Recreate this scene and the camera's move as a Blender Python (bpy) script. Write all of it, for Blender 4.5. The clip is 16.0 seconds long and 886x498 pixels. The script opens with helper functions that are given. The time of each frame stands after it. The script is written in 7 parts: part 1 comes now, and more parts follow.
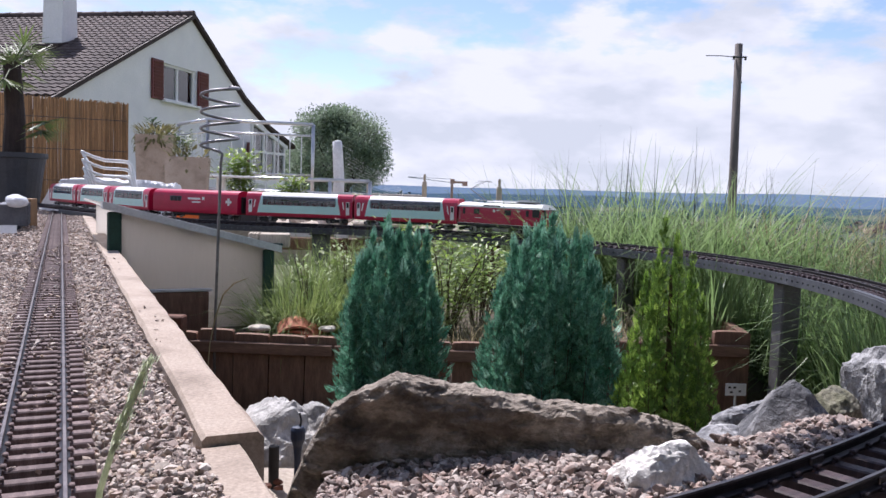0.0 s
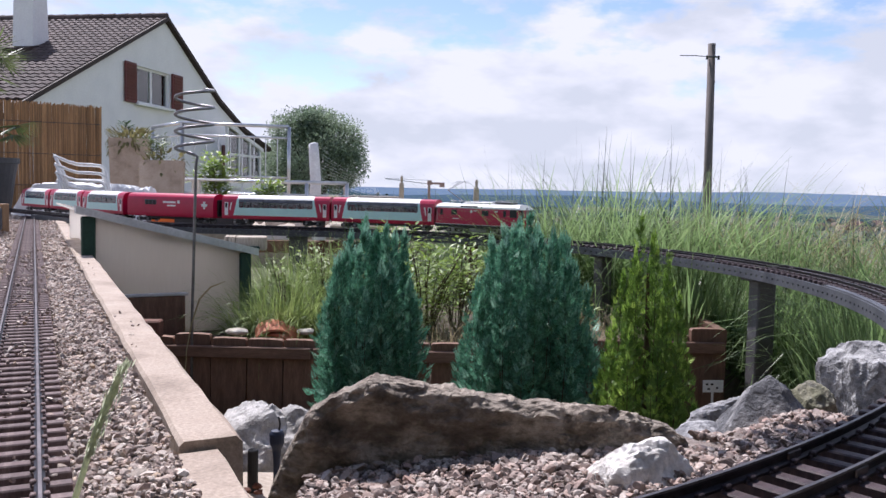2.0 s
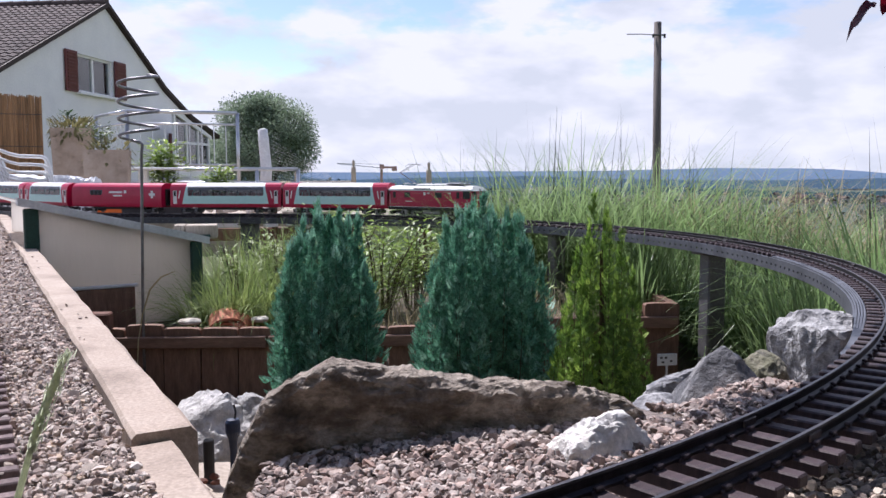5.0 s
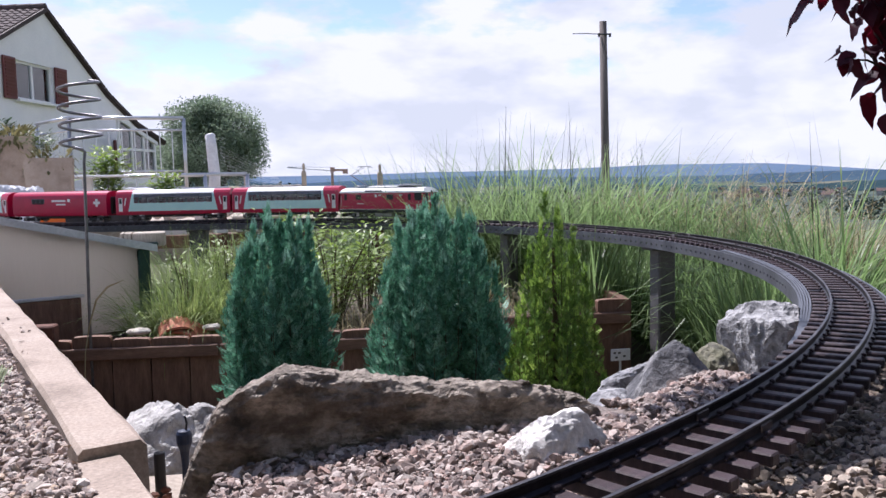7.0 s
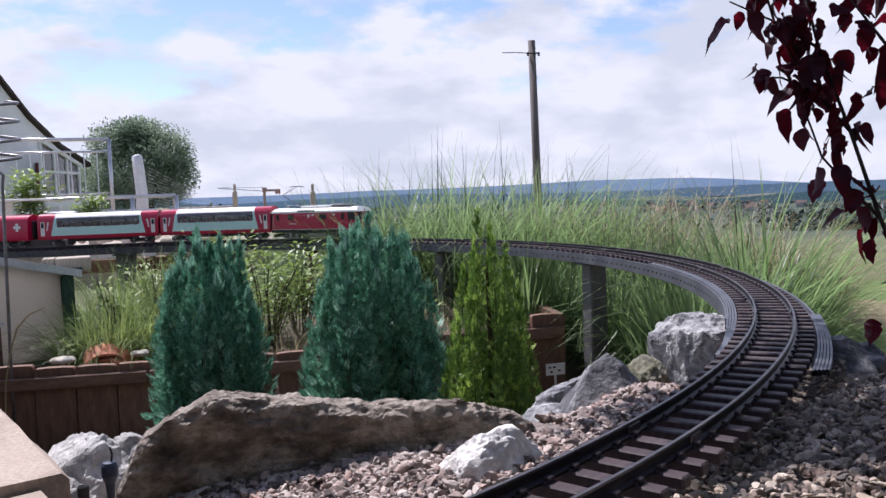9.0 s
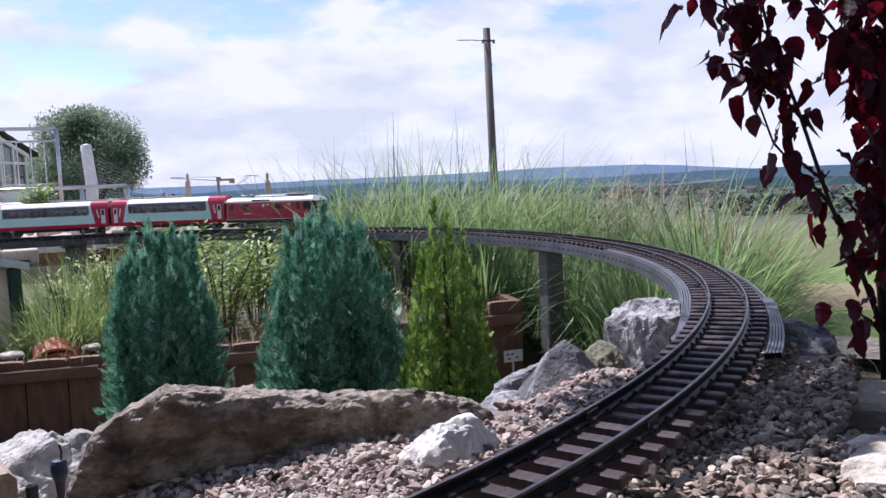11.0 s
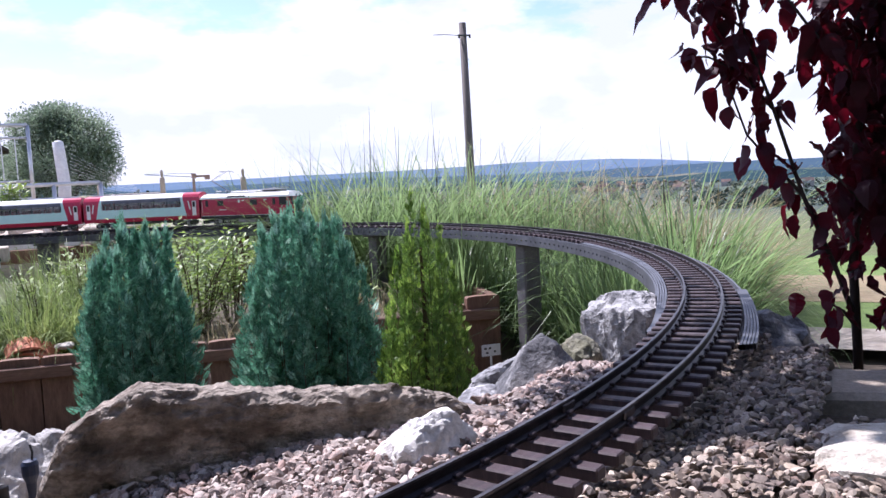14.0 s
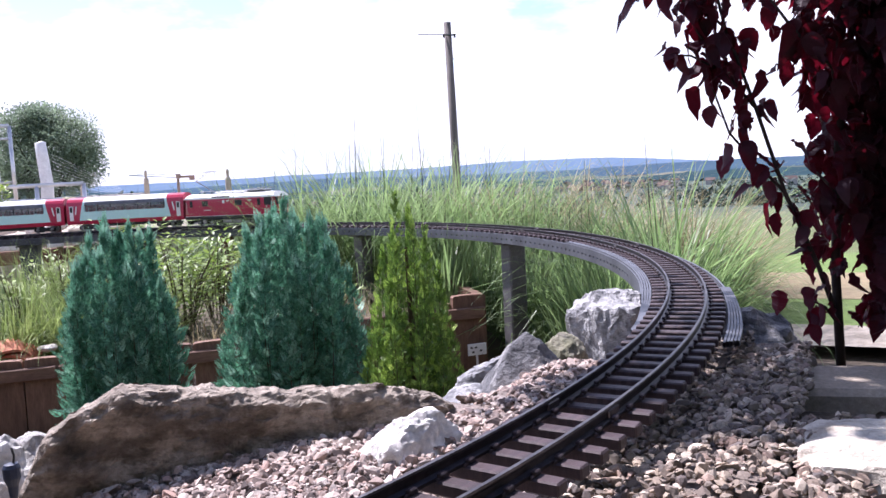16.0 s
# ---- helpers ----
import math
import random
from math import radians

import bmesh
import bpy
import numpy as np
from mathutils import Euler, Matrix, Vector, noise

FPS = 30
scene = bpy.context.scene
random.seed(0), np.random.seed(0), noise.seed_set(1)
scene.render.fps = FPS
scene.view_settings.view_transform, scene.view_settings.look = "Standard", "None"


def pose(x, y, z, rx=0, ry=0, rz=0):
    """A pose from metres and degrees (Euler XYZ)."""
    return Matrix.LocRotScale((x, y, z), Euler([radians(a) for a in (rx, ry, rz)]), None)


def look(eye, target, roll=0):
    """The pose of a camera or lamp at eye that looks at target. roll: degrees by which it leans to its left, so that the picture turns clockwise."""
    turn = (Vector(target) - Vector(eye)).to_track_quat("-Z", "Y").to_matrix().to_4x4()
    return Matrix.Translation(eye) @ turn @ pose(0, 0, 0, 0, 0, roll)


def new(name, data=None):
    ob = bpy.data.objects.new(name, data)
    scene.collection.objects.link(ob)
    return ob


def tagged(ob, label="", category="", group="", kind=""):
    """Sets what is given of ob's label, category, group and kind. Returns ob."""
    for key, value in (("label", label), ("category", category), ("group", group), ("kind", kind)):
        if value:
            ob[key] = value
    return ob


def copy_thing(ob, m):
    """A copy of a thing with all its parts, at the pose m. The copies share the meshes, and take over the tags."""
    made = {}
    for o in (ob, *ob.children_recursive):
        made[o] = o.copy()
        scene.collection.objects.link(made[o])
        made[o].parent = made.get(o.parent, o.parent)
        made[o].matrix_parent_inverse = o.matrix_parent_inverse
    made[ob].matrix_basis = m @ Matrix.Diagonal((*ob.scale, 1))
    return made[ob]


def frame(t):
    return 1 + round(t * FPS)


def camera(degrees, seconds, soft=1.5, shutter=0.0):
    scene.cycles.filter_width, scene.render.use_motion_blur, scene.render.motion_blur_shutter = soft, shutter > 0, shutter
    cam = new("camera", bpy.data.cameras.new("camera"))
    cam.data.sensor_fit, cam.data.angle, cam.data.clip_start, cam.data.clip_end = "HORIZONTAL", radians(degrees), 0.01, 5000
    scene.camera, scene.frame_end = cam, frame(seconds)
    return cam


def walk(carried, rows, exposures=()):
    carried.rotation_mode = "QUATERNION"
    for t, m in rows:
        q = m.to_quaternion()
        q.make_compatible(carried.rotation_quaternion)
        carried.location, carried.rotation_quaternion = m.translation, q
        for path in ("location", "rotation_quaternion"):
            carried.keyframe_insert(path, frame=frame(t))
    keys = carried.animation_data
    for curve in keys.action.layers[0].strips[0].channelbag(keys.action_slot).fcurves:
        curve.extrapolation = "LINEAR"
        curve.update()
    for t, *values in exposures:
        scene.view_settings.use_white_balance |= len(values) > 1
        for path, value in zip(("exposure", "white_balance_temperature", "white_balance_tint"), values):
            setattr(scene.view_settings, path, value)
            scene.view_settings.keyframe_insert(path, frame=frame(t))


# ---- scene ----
cam = camera(55.18, 16.0)

PATH = [
    (0, pose(-0.0052, -0.0141, 0.1835, 85.93, -1.78, -0.11)),
    (0.5, pose(-0.0051, -0.0147, 0.1835, 85.94, -1.76, -0.36)),
    (1, pose(-0.0043, -0.0149, 0.1832, 85.97, -1.65, -0.78)),
    (1.5, pose(-0.0044, -0.0137, 0.1827, 86.02, -1.43, -1.22)),
    (2, pose(-0.0053, -0.0126, 0.1828, 86.05, -1.24, -1.65)),
    (2.5, pose(-0.0057, -0.0114, 0.1822, 86.02, -1.03, -2.00)),
    (3, pose(-0.0060, -0.0104, 0.1823, 85.89, -0.90, -2.39)),
    (3.5, pose(-0.0048, -0.0093, 0.1815, 85.66, -0.70, -2.90)),
    (4, pose(-0.0052, -0.0075, 0.1805, 85.36, -0.44, -3.47)),
    (6.5, pose(-0.0026, -0.0010, 0.1787, 84.71, 1.02, -7.26)),
    (7, pose(-0.0025, 0.0005, 0.1790, 84.99, 1.31, -8.12)),
    (7.5, pose(-0.0009, 0.0011, 0.1795, 85.31, 1.70, -9.12)),
    (8, pose(-0.0001, 0.0012, 0.1797, 85.62, 1.95, -10.19)),
    (8.5, pose(0.0005, 0.0035, 0.1800, 85.90, 2.05, -11.40)),
    (9, pose(0.0011, 0.0025, 0.1794, 86.08, 2.12, -12.58)),
    (9.5, pose(0.0007, 0.0040, 0.1801, 85.83, 2.20, -13.76)),
    (12, pose(0.0044, 0.0097, 0.1787, 85.04, 2.66, -15.87)),
    (12.5, pose(0.0044, 0.0096, 0.1791, 85.10, 2.70, -16.09)),
    (13, pose(0.0042, 0.0094, 0.1789, 85.08, 2.69, -16.42)),
    (13.5, pose(0.0042, 0.0102, 0.1787, 84.95, 2.78, -16.72)),
    (14, pose(0.0057, 0.0117, 0.1777, 84.76, 2.82, -17.06)),
    (14.5, pose(0.0063, 0.0113, 0.1773, 84.66, 2.76, -17.32)),
    (15, pose(0.0067, 0.0117, 0.1772, 84.59, 2.85, -17.59)),
    (15.5, pose(0.0070, 0.0116, 0.1770, 84.65, 2.90, -17.83)),
    (16, pose(0.0075, 0.0118, 0.1773, 84.68, 3.04, -18.02)),
]
walk(cam, PATH, exposures=[(0, 0.50, 5950, 20), (4, 0.48, 5950, 20), (6.5, 0.60, 5900, 21), (9, 0.44, 5900, 21), (12, 0.64, 5750, 23), (14, 0.90, 5750, 25), (16, 1.16, 5850, 26)])

# ---- sky and sun ----
SUN_AZ, SUN_EL = -32.0, 56.0
world = bpy.data.worlds.new("sky")
scene.world = world
world.use_nodes = True
wn, wl = world.node_tree.nodes, world.node_tree.links
wn.clear()
w_out, w_bg = wn.new("ShaderNodeOutputWorld"), wn.new("ShaderNodeBackground")
w_sky = wn.new("ShaderNodeTexSky")
w_sky.sky_type, w_sky.sun_disc = "NISHITA", False
w_sky.sun_elevation, w_sky.sun_rotation = radians(SUN_EL), radians(SUN_AZ)
w_sky.altitude, w_sky.air_density, w_sky.dust_density = 500, 1.0, 0.6
w_tc, w_map = wn.new("ShaderNodeTexCoord"), wn.new("ShaderNodeMapping")
w_map.inputs["Scale"].default_value = (1.0, 1.0, 2.5)
w_map.inputs["Location"].default_value = (3.1, 0.4, 0.0)
w_n1, w_n2 = wn.new("ShaderNodeTexNoise"), wn.new("ShaderNodeTexNoise")
for nd, sc, de, ro in ((w_n1, 6.6, 9, 0.56), (w_n2, 1.7, 3, 0.5)):
    nd.inputs["Scale"].default_value, nd.inputs["Detail"].default_value, nd.inputs["Roughness"].default_value = sc, de, ro
w_add = wn.new("ShaderNodeMath")
w_add.operation, w_add.inputs[1].default_value = "MULTIPLY_ADD", 0.55
w_ramp = wn.new("ShaderNodeValToRGB")
w_ramp.color_ramp.elements[0].position, w_ramp.color_ramp.elements[1].position = 0.650, 0.770
w_mix = wn.new("ShaderNodeMix")
w_mix.data_type = "RGBA"
w_blue = wn.new("ShaderNodeMix")
w_blue.data_type, w_blue.blend_type = "RGBA", "MULTIPLY"
w_blue.inputs["Factor"].default_value = 1.0
w_blue.inputs["B"].default_value = (1.06, 1.03, 1.02, 1)
w_n3, w_white = wn.new("ShaderNodeTexNoise"), wn.new("ShaderNodeValToRGB")
w_n3.inputs["Scale"].default_value, w_n3.inputs["Detail"].default_value = 8.5, 8
w_white.color_ramp.elements[0].position, w_white.color_ramp.elements[1].position = 0.40, 0.58
w_white.color_ramp.elements[0].color, w_white.color_ramp.elements[1].color = (5.0, 5.28, 5.55, 1), (6.45, 6.55, 6.7, 1)
wl.new(w_map.outputs["Vector"], w_n3.inputs["Vector"])
wl.new(w_n3.outputs["Fac"], w_white.inputs["Fac"])
wl.new(w_white.outputs["Color"], w_mix.inputs["B"])
wl.new(w_tc.outputs["Generated"], w_map.inputs["Vector"])
wl.new(w_map.outputs["Vector"], w_n1.inputs["Vector"])
wl.new(w_map.outputs["Vector"], w_n2.inputs["Vector"])
wl.new(w_n2.outputs["Fac"], w_add.inputs[0])
wl.new(w_n1.outputs["Fac"], w_add.inputs[2])
w_sep, w_low = wn.new("ShaderNodeSeparateXYZ"), wn.new("ShaderNodeMapRange")
w_low.inputs["From Min"].default_value, w_low.inputs["From Max"].default_value = 0.0, 0.16
w_low.inputs["To Min"].default_value, w_low.inputs["To Max"].default_value = 0.17, 0.0
w_sum = wn.new("ShaderNodeMath")
w_sum.operation = "ADD"
wl.new(w_tc.outputs["Generated"], w_sep.inputs[0])
wl.new(w_sep.outputs["Z"], w_low.inputs["Value"])
w_high, w_thin = wn.new("ShaderNodeMapRange"), wn.new("ShaderNodeMath")
w_high.inputs["From Min"].default_value, w_high.inputs["From Max"].default_value = 0.24, 0.70
w_high.inputs["To Min"].default_value, w_high.inputs["To Max"].default_value = 0.0, 0.16
w_thin.operation = "SUBTRACT"
wl.new(w_sep.outputs["Z"], w_high.inputs["Value"])
wl.new(w_add.outputs[0], w_thin.inputs[0])
wl.new(w_high.outputs["Result"], w_thin.inputs[1])
wl.new(w_thin.outputs[0], w_sum.inputs[0])
wl.new(w_low.outputs["Result"], w_sum.inputs[1])
wl.new(w_sum.outputs[0], w_ramp.inputs["Fac"])
wl.new(w_ramp.outputs["Color"], w_mix.inputs["Factor"])
wl.new(w_sky.outputs["Color"], w_blue.inputs["A"])
wl.new(w_blue.outputs["Result"], w_mix.inputs["A"])
wl.new(w_mix.outputs["Result"], w_bg.inputs["Color"])
w_bg.inputs["Strength"].default_value = 0.1
wl.new(w_bg.outputs["Background"], w_out.inputs["Surface"])

sun = new("sun", bpy.data.lights.new("sun", "SUN"))
sun.data.energy, sun.data.angle, sun.data.color = 5.0, radians(0.6), (1.0, 0.95, 0.87)
_el, _az = radians(SUN_EL), radians(SUN_AZ)
SUN_DIR = Vector((math.sin(_az) * math.cos(_el), math.cos(_az) * math.cos(_el), math.sin(_el)))
sun.matrix_world = look(SUN_DIR * 60, (0, 0, 0))


# ---- materials ----
def mat(name, col, rough=0.7, col2=None, scale=20.0, fine=160.0, var=0.25, bump=0.25, metal=0.0, each=0.0, island=0.0,
        trans=0.0, tcol=None, stretch=(1, 1, 1), bdist=0.002, spec=0.4, detail=6):
    """Two-scale noise over a base colour, with bump; each/island: brightness spread per object or per loose piece."""
    m = bpy.data.materials.new(name)
    m.use_nodes = True
    n, l = m.node_tree.nodes, m.node_tree.links
    b = n["Principled BSDF"]
    tc, mp = n.new("ShaderNodeTexCoord"), n.new("ShaderNodeMapping")
    mp.inputs["Scale"].default_value = stretch
    l.new(tc.outputs["Object"], mp.inputs["Vector"])
    a, f = n.new("ShaderNodeTexNoise"), n.new("ShaderNodeTexNoise")
    a.inputs["Scale"].default_value, a.inputs["Detail"].default_value, a.inputs["Roughness"].default_value = scale, detail, 0.62
    f.inputs["Scale"].default_value, f.inputs["Detail"].default_value, f.inputs["Roughness"].default_value = fine, 4, 0.7
    l.new(mp.outputs["Vector"], a.inputs["Vector"])
    l.new(mp.outputs["Vector"], f.inputs["Vector"])
    ramp = n.new("ShaderNodeValToRGB")
    c2 = col2 or tuple(max(0.0, c * (1 - var)) for c in col)
    ramp.color_ramp.elements[0].position, ramp.color_ramp.elements[1].position = 0.34, 0.66
    ramp.color_ramp.elements[0].color, ramp.color_ramp.elements[1].color = (*c2, 1), (*col, 1)
    l.new(a.outputs["Fac"], ramp.inputs["Fac"])
    fr = n.new("ShaderNodeMapRange")
    fr.inputs["To Min"].default_value, fr.inputs["To Max"].default_value = 1 - var * 0.9, 1 + var * 0.9
    fr.inputs["From Min"].default_value, fr.inputs["From Max"].default_value = 0.3, 0.7
    l.new(f.outputs["Fac"], fr.inputs["Value"])
    mul = n.new("ShaderNodeMix")
    mul.data_type, mul.blend_type = "RGBA", "MULTIPLY"
    mul.inputs["Factor"].default_value = 1.0
    l.new(ramp.outputs["Color"], mul.inputs["A"])
    l.new(fr.outputs["Result"], mul.inputs["B"])
    out = mul.outputs["Result"]
    for amount, node, socket in ((each, "ShaderNodeObjectInfo", "Random"), (island, "ShaderNodeNewGeometry", "Random Per Island")):
        if amount:
            src = n.new(node)
            mr = n.new("ShaderNodeMapRange")
            mr.inputs["To Min"].default_value, mr.inputs["To Max"].default_value = 1 - amount, 1 + amount
            l.new(src.outputs[socket], mr.inputs["Value"])
            mm = n.new("ShaderNodeMix")
            mm.data_type, mm.blend_type = "RGBA", "MULTIPLY"
            mm.inputs["Factor"].default_value = 1.0
            l.new(out, mm.inputs["A"])
            l.new(mr.outputs["Result"], mm.inputs["B"])
            out = mm.outputs["Result"]
    l.new(out, b.inputs["Base Color"])
    b.inputs["Roughness"].default_value, b.inputs["Metallic"].default_value = rough, metal
    b.inputs["Specular IOR Level"].default_value = spec
    if bump:
        bp = n.new("ShaderNodeBump")
        bp.inputs["Strength"].default_value, bp.inputs["Distance"].default_value = bump, bdist
        l.new(f.outputs["Fac"], bp.inputs["Height"])
        l.new(bp.outputs["Normal"], b.inputs["Normal"])
    if trans:
        tr, mx = n.new("ShaderNodeBsdfTranslucent"), n.new("ShaderNodeMixShader")
        mx.inputs["Fac"].default_value = trans
        if tcol:
            tr.inputs["Color"].default_value = (*tcol, 1)
        else:
            l.new(out, tr.inputs["Color"])
        l.new(b.outputs["BSDF"], mx.inputs[1])
        l.new(tr.outputs["BSDF"], mx.inputs[2])
        l.new(mx.outputs["Shader"], n["Material Output"].inputs["Surface"])
    return m


def stone_mat(name, cols, scale=18.0, fine=220.0, bump=0.6, bdist=0.004, rough=0.85, island=0.0, stretch=(1, 1, 1)):
    """Mottled stone from three or four colours, with pits and optional colour per loose piece."""
    m = mat(name, cols[0], rough=rough, scale=scale, fine=fine, bump=bump, bdist=bdist, var=0.3, stretch=stretch)
    n, l = m.node_tree.nodes, m.node_tree.links
    ramp = [x for x in n if x.type == "VALTORGB"][0]
    el = ramp.color_ramp.elements
    while len(el) < len(cols):
        el.new(0.5)
    lo, hi = (0.0, 1.0) if island else (0.3, 0.7)
    for i, c in enumerate(cols):
        el[i].position, el[i].color = lo + (hi - lo) * i / (len(cols) - 1), (*c, 1)
    if island:
        g = n.new("ShaderNodeNewGeometry")
        l.new(g.outputs["Random Per Island"], ramp.inputs["Fac"])
    return m


def glass_mat(name, col=(0.9, 0.95, 0.95), rough=0.03, mixed=0.35):
    m = bpy.data.materials.new(name)
    m.use_nodes = True
    n, l = m.node_tree.nodes, m.node_tree.links
    n.clear()
    o, t, g, x = n.new("ShaderNodeOutputMaterial"), n.new("ShaderNodeBsdfTransparent"), n.new("ShaderNodeBsdfGlossy"), n.new("ShaderNodeMixShader")
    t.inputs["Color"].default_value = (*col, 1)
    g.inputs["Roughness"].default_value = rough
    f = n.new("ShaderNodeFresnel")
    f.inputs["IOR"].default_value = 1.5
    mr = n.new("ShaderNodeMath")
    mr.operation, mr.inputs[1].default_value = "MULTIPLY_ADD", 1.0
    mr.inputs[2].default_value = mixed * 0.1
    l.new(f.outputs["Fac"], mr.inputs[0])
    l.new(mr.outputs[0], x.inputs["Fac"])
    l.new(t.outputs["BSDF"], x.inputs[1])
    l.new(g.outputs["BSDF"], x.inputs[2])
    l.new(x.outputs["Shader"], o.inputs["Surface"])
    return m


M_GRAVEL = stone_mat("pinkish grey gravel", [(0.40, 0.315, 0.265), (0.16, 0.125, 0.110), (0.47, 0.355, 0.29), (0.55, 0.48, 0.42), (0.26, 0.20, 0.17), (0.62, 0.55, 0.48), (0.44, 0.33, 0.235)], scale=60, fine=500, bump=0.35, bdist=0.0012, island=1)
M_GRAVEL_PINK = stone_mat("pink grey broken gravel", [(0.33, 0.255, 0.22), (0.11, 0.088, 0.080), (0.40, 0.295, 0.245), (0.46, 0.395, 0.35), (0.17, 0.13, 0.112), (0.54, 0.47, 0.415), (0.34, 0.23, 0.19)], scale=60, fine=500, bump=0.35, bdist=0.0012, island=1)
M_GRAVEL_DARK = stone_mat("dark grey gravel", [(0.22, 0.17, 0.13), (0.085, 0.072, 0.065), (0.40, 0.32, 0.24), (0.14, 0.11, 0.09), (0.54, 0.46, 0.37), (0.27, 0.19, 0.15), (0.11, 0.095, 0.09)], scale=60, fine=500, bump=0.35, bdist=0.0012, island=1)
M_DUST = stone_mat("gravel dust", [(0.10, 0.085, 0.075), (0.26, 0.21, 0.18), (0.34, 0.29, 0.26)], scale=90, fine=500, bump=0.9, bdist=0.004)
M_SLATE = stone_mat("brown weathered ledge stone", [(0.058, 0.048, 0.038), (0.155, 0.125, 0.097), (0.37, 0.315, 0.255), (0.098, 0.080, 0.062)], scale=30, fine=150, bump=1.0, bdist=0.007, stretch=(0.75, 1, 1.25))
M_LIME = stone_mat("grey veined limestone", [(0.075, 0.077, 0.085), (0.24, 0.24, 0.245), (0.50, 0.49, 0.48), (0.15, 0.15, 0.16)], scale=15, fine=130, bump=0.8, bdist=0.006)
M_PALE_GREY = stone_mat("pale grey weathered limestone", [(0.17, 0.160, 0.150), (0.40, 0.385, 0.36), (0.56, 0.54, 0.51), (0.30, 0.285, 0.27)], scale=22, fine=130, bump=0.8, bdist=0.006)
M_DARK_ROCK = stone_mat("dark slate-grey stone", [(0.045, 0.046, 0.052), (0.12, 0.12, 0.125), (0.28, 0.275, 0.27), (0.075, 0.076, 0.082)], scale=16, fine=140, bump=0.8, bdist=0.006)
M_WHITE_ROCK = stone_mat("white quartz rock", [(0.40, 0.365, 0.32), (0.70, 0.67, 0.63), (0.80, 0.785, 0.755)], scale=25, fine=160, bump=0.7, bdist=0.004)
M_PALE_ROCK = stone_mat("pale beige limestone", [(0.27, 0.23, 0.18), (0.52, 0.47, 0.39), (0.62, 0.58, 0.51)], scale=22, fine=160, bump=0.7, bdist=0.004)
M_MOSSY = stone_mat("mossy olive stone", [(0.055, 0.055, 0.035), (0.15, 0.145, 0.09), (0.27, 0.25, 0.19), (0.10, 0.10, 0.06)], scale=24, fine=160, bump=0.8, bdist=0.005)
M_PITTED = stone_mat("pitted grey-white limestone", [(0.045, 0.045, 0.05), (0.21, 0.21, 0.212), (0.42, 0.415, 0.41), (0.13, 0.13, 0.135)], scale=26, fine=75, bump=1.0, bdist=0.010)
M_CONCRETE = stone_mat("pale weathered concrete", [(0.24, 0.188, 0.146), (0.365, 0.292, 0.232), (0.41, 0.338, 0.275)], scale=9, fine=260, bump=0.35, bdist=0.002)
M_CONCRETE_GREY = stone_mat("grey concrete", [(0.22, 0.18, 0.14), (0.35, 0.295, 0.235), (0.42, 0.36, 0.295)], scale=7, fine=200, bump=0.35, bdist=0.002)
M_SLEEPER = mat("dark brown plastic sleeper", (0.076, 0.052, 0.054), 0.55, (0.042, 0.031, 0.034), scale=40, fine=300, bump=0.3, each=0.22, stretch=(1, 6, 1), bdist=0.001, spec=0.3)
M_SLEEPER_DUSTY = mat("dusty brown plastic sleeper", (0.190, 0.140, 0.132), 0.75, (0.110, 0.078, 0.076), scale=60, fine=300, bump=0.3, each=0.22, stretch=(1, 3, 1), bdist=0.001, spec=0.25)
M_RAIL = mat("dull dark rail", (0.046, 0.041, 0.046), 0.45, (0.024, 0.022, 0.026), scale=25, fine=200, bump=0.1, metal=0.85, bdist=0.0005)
M_RAIL_TOP = mat("worn rail head", (0.150, 0.135, 0.138), 0.40, (0.070, 0.062, 0.066), scale=30, fine=300, bump=0.05, metal=0.9, bdist=0.0003)
M_TRAY = mat("galvanised grey metal channel", (0.135, 0.142, 0.162), 0.50, (0.085, 0.090, 0.105), scale=14, fine=120, bump=0.1, metal=0.35, bdist=0.001)
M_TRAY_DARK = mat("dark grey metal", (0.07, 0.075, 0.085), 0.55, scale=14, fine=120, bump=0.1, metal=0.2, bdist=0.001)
M_PIER = mat("grey painted steel post", (0.150, 0.145, 0.150), 0.5, (0.112, 0.108, 0.114), scale=10, fine=120, bump=0.15, metal=0.1, bdist=0.001)
M_RUST = mat("rusty brown post", (0.16, 0.065, 0.04), 0.8, (0.08, 0.035, 0.025), scale=25, fine=150, bump=0.4)
M_PLANK = mat("brown stained plank", (0.215, 0.118, 0.075), 0.7, (0.12, 0.064, 0.043), scale=14, fine=90, bump=0.4, each=0.3, stretch=(5, 5, 0.7))
M_PLANK_RAIL = mat("brown stained batten", (0.24, 0.135, 0.088), 0.7, (0.14, 0.078, 0.052), scale=14, fine=90, bump=0.4, each=0.25, stretch=(0.7, 5, 5))
M_CY_BLUE = mat("blue green cypress foliage", (0.145, 0.345, 0.225), 0.45, (0.068, 0.205, 0.130), scale=14, fine=90, var=0.25, bump=0, island=0.45, trans=0.35)
M_CY_LIME = mat("green cypress foliage", (0.185, 0.30, 0.055), 0.5, (0.075, 0.16, 0.030), scale=9, fine=50, var=0.3, bump=0, island=0.35, trans=0.25)
M_CY_LIME_TIP = mat("yellow green cypress tips", (0.45, 0.62, 0.12), 0.5, (0.25, 0.42, 0.07), scale=9, fine=50, var=0.25, bump=0, island=0.25, trans=0.35)
M_CY_BLUE_TIP = mat("pale blue green cypress tips", (0.34, 0.58, 0.43), 0.42, (0.165, 0.37, 0.25), scale=20, fine=90, var=0.25, bump=0, island=0.25, trans=0.25)
M_TWIG = mat("brown twig", (0.09, 0.06, 0.04), 0.8, scale=40, fine=200, bump=0.3)
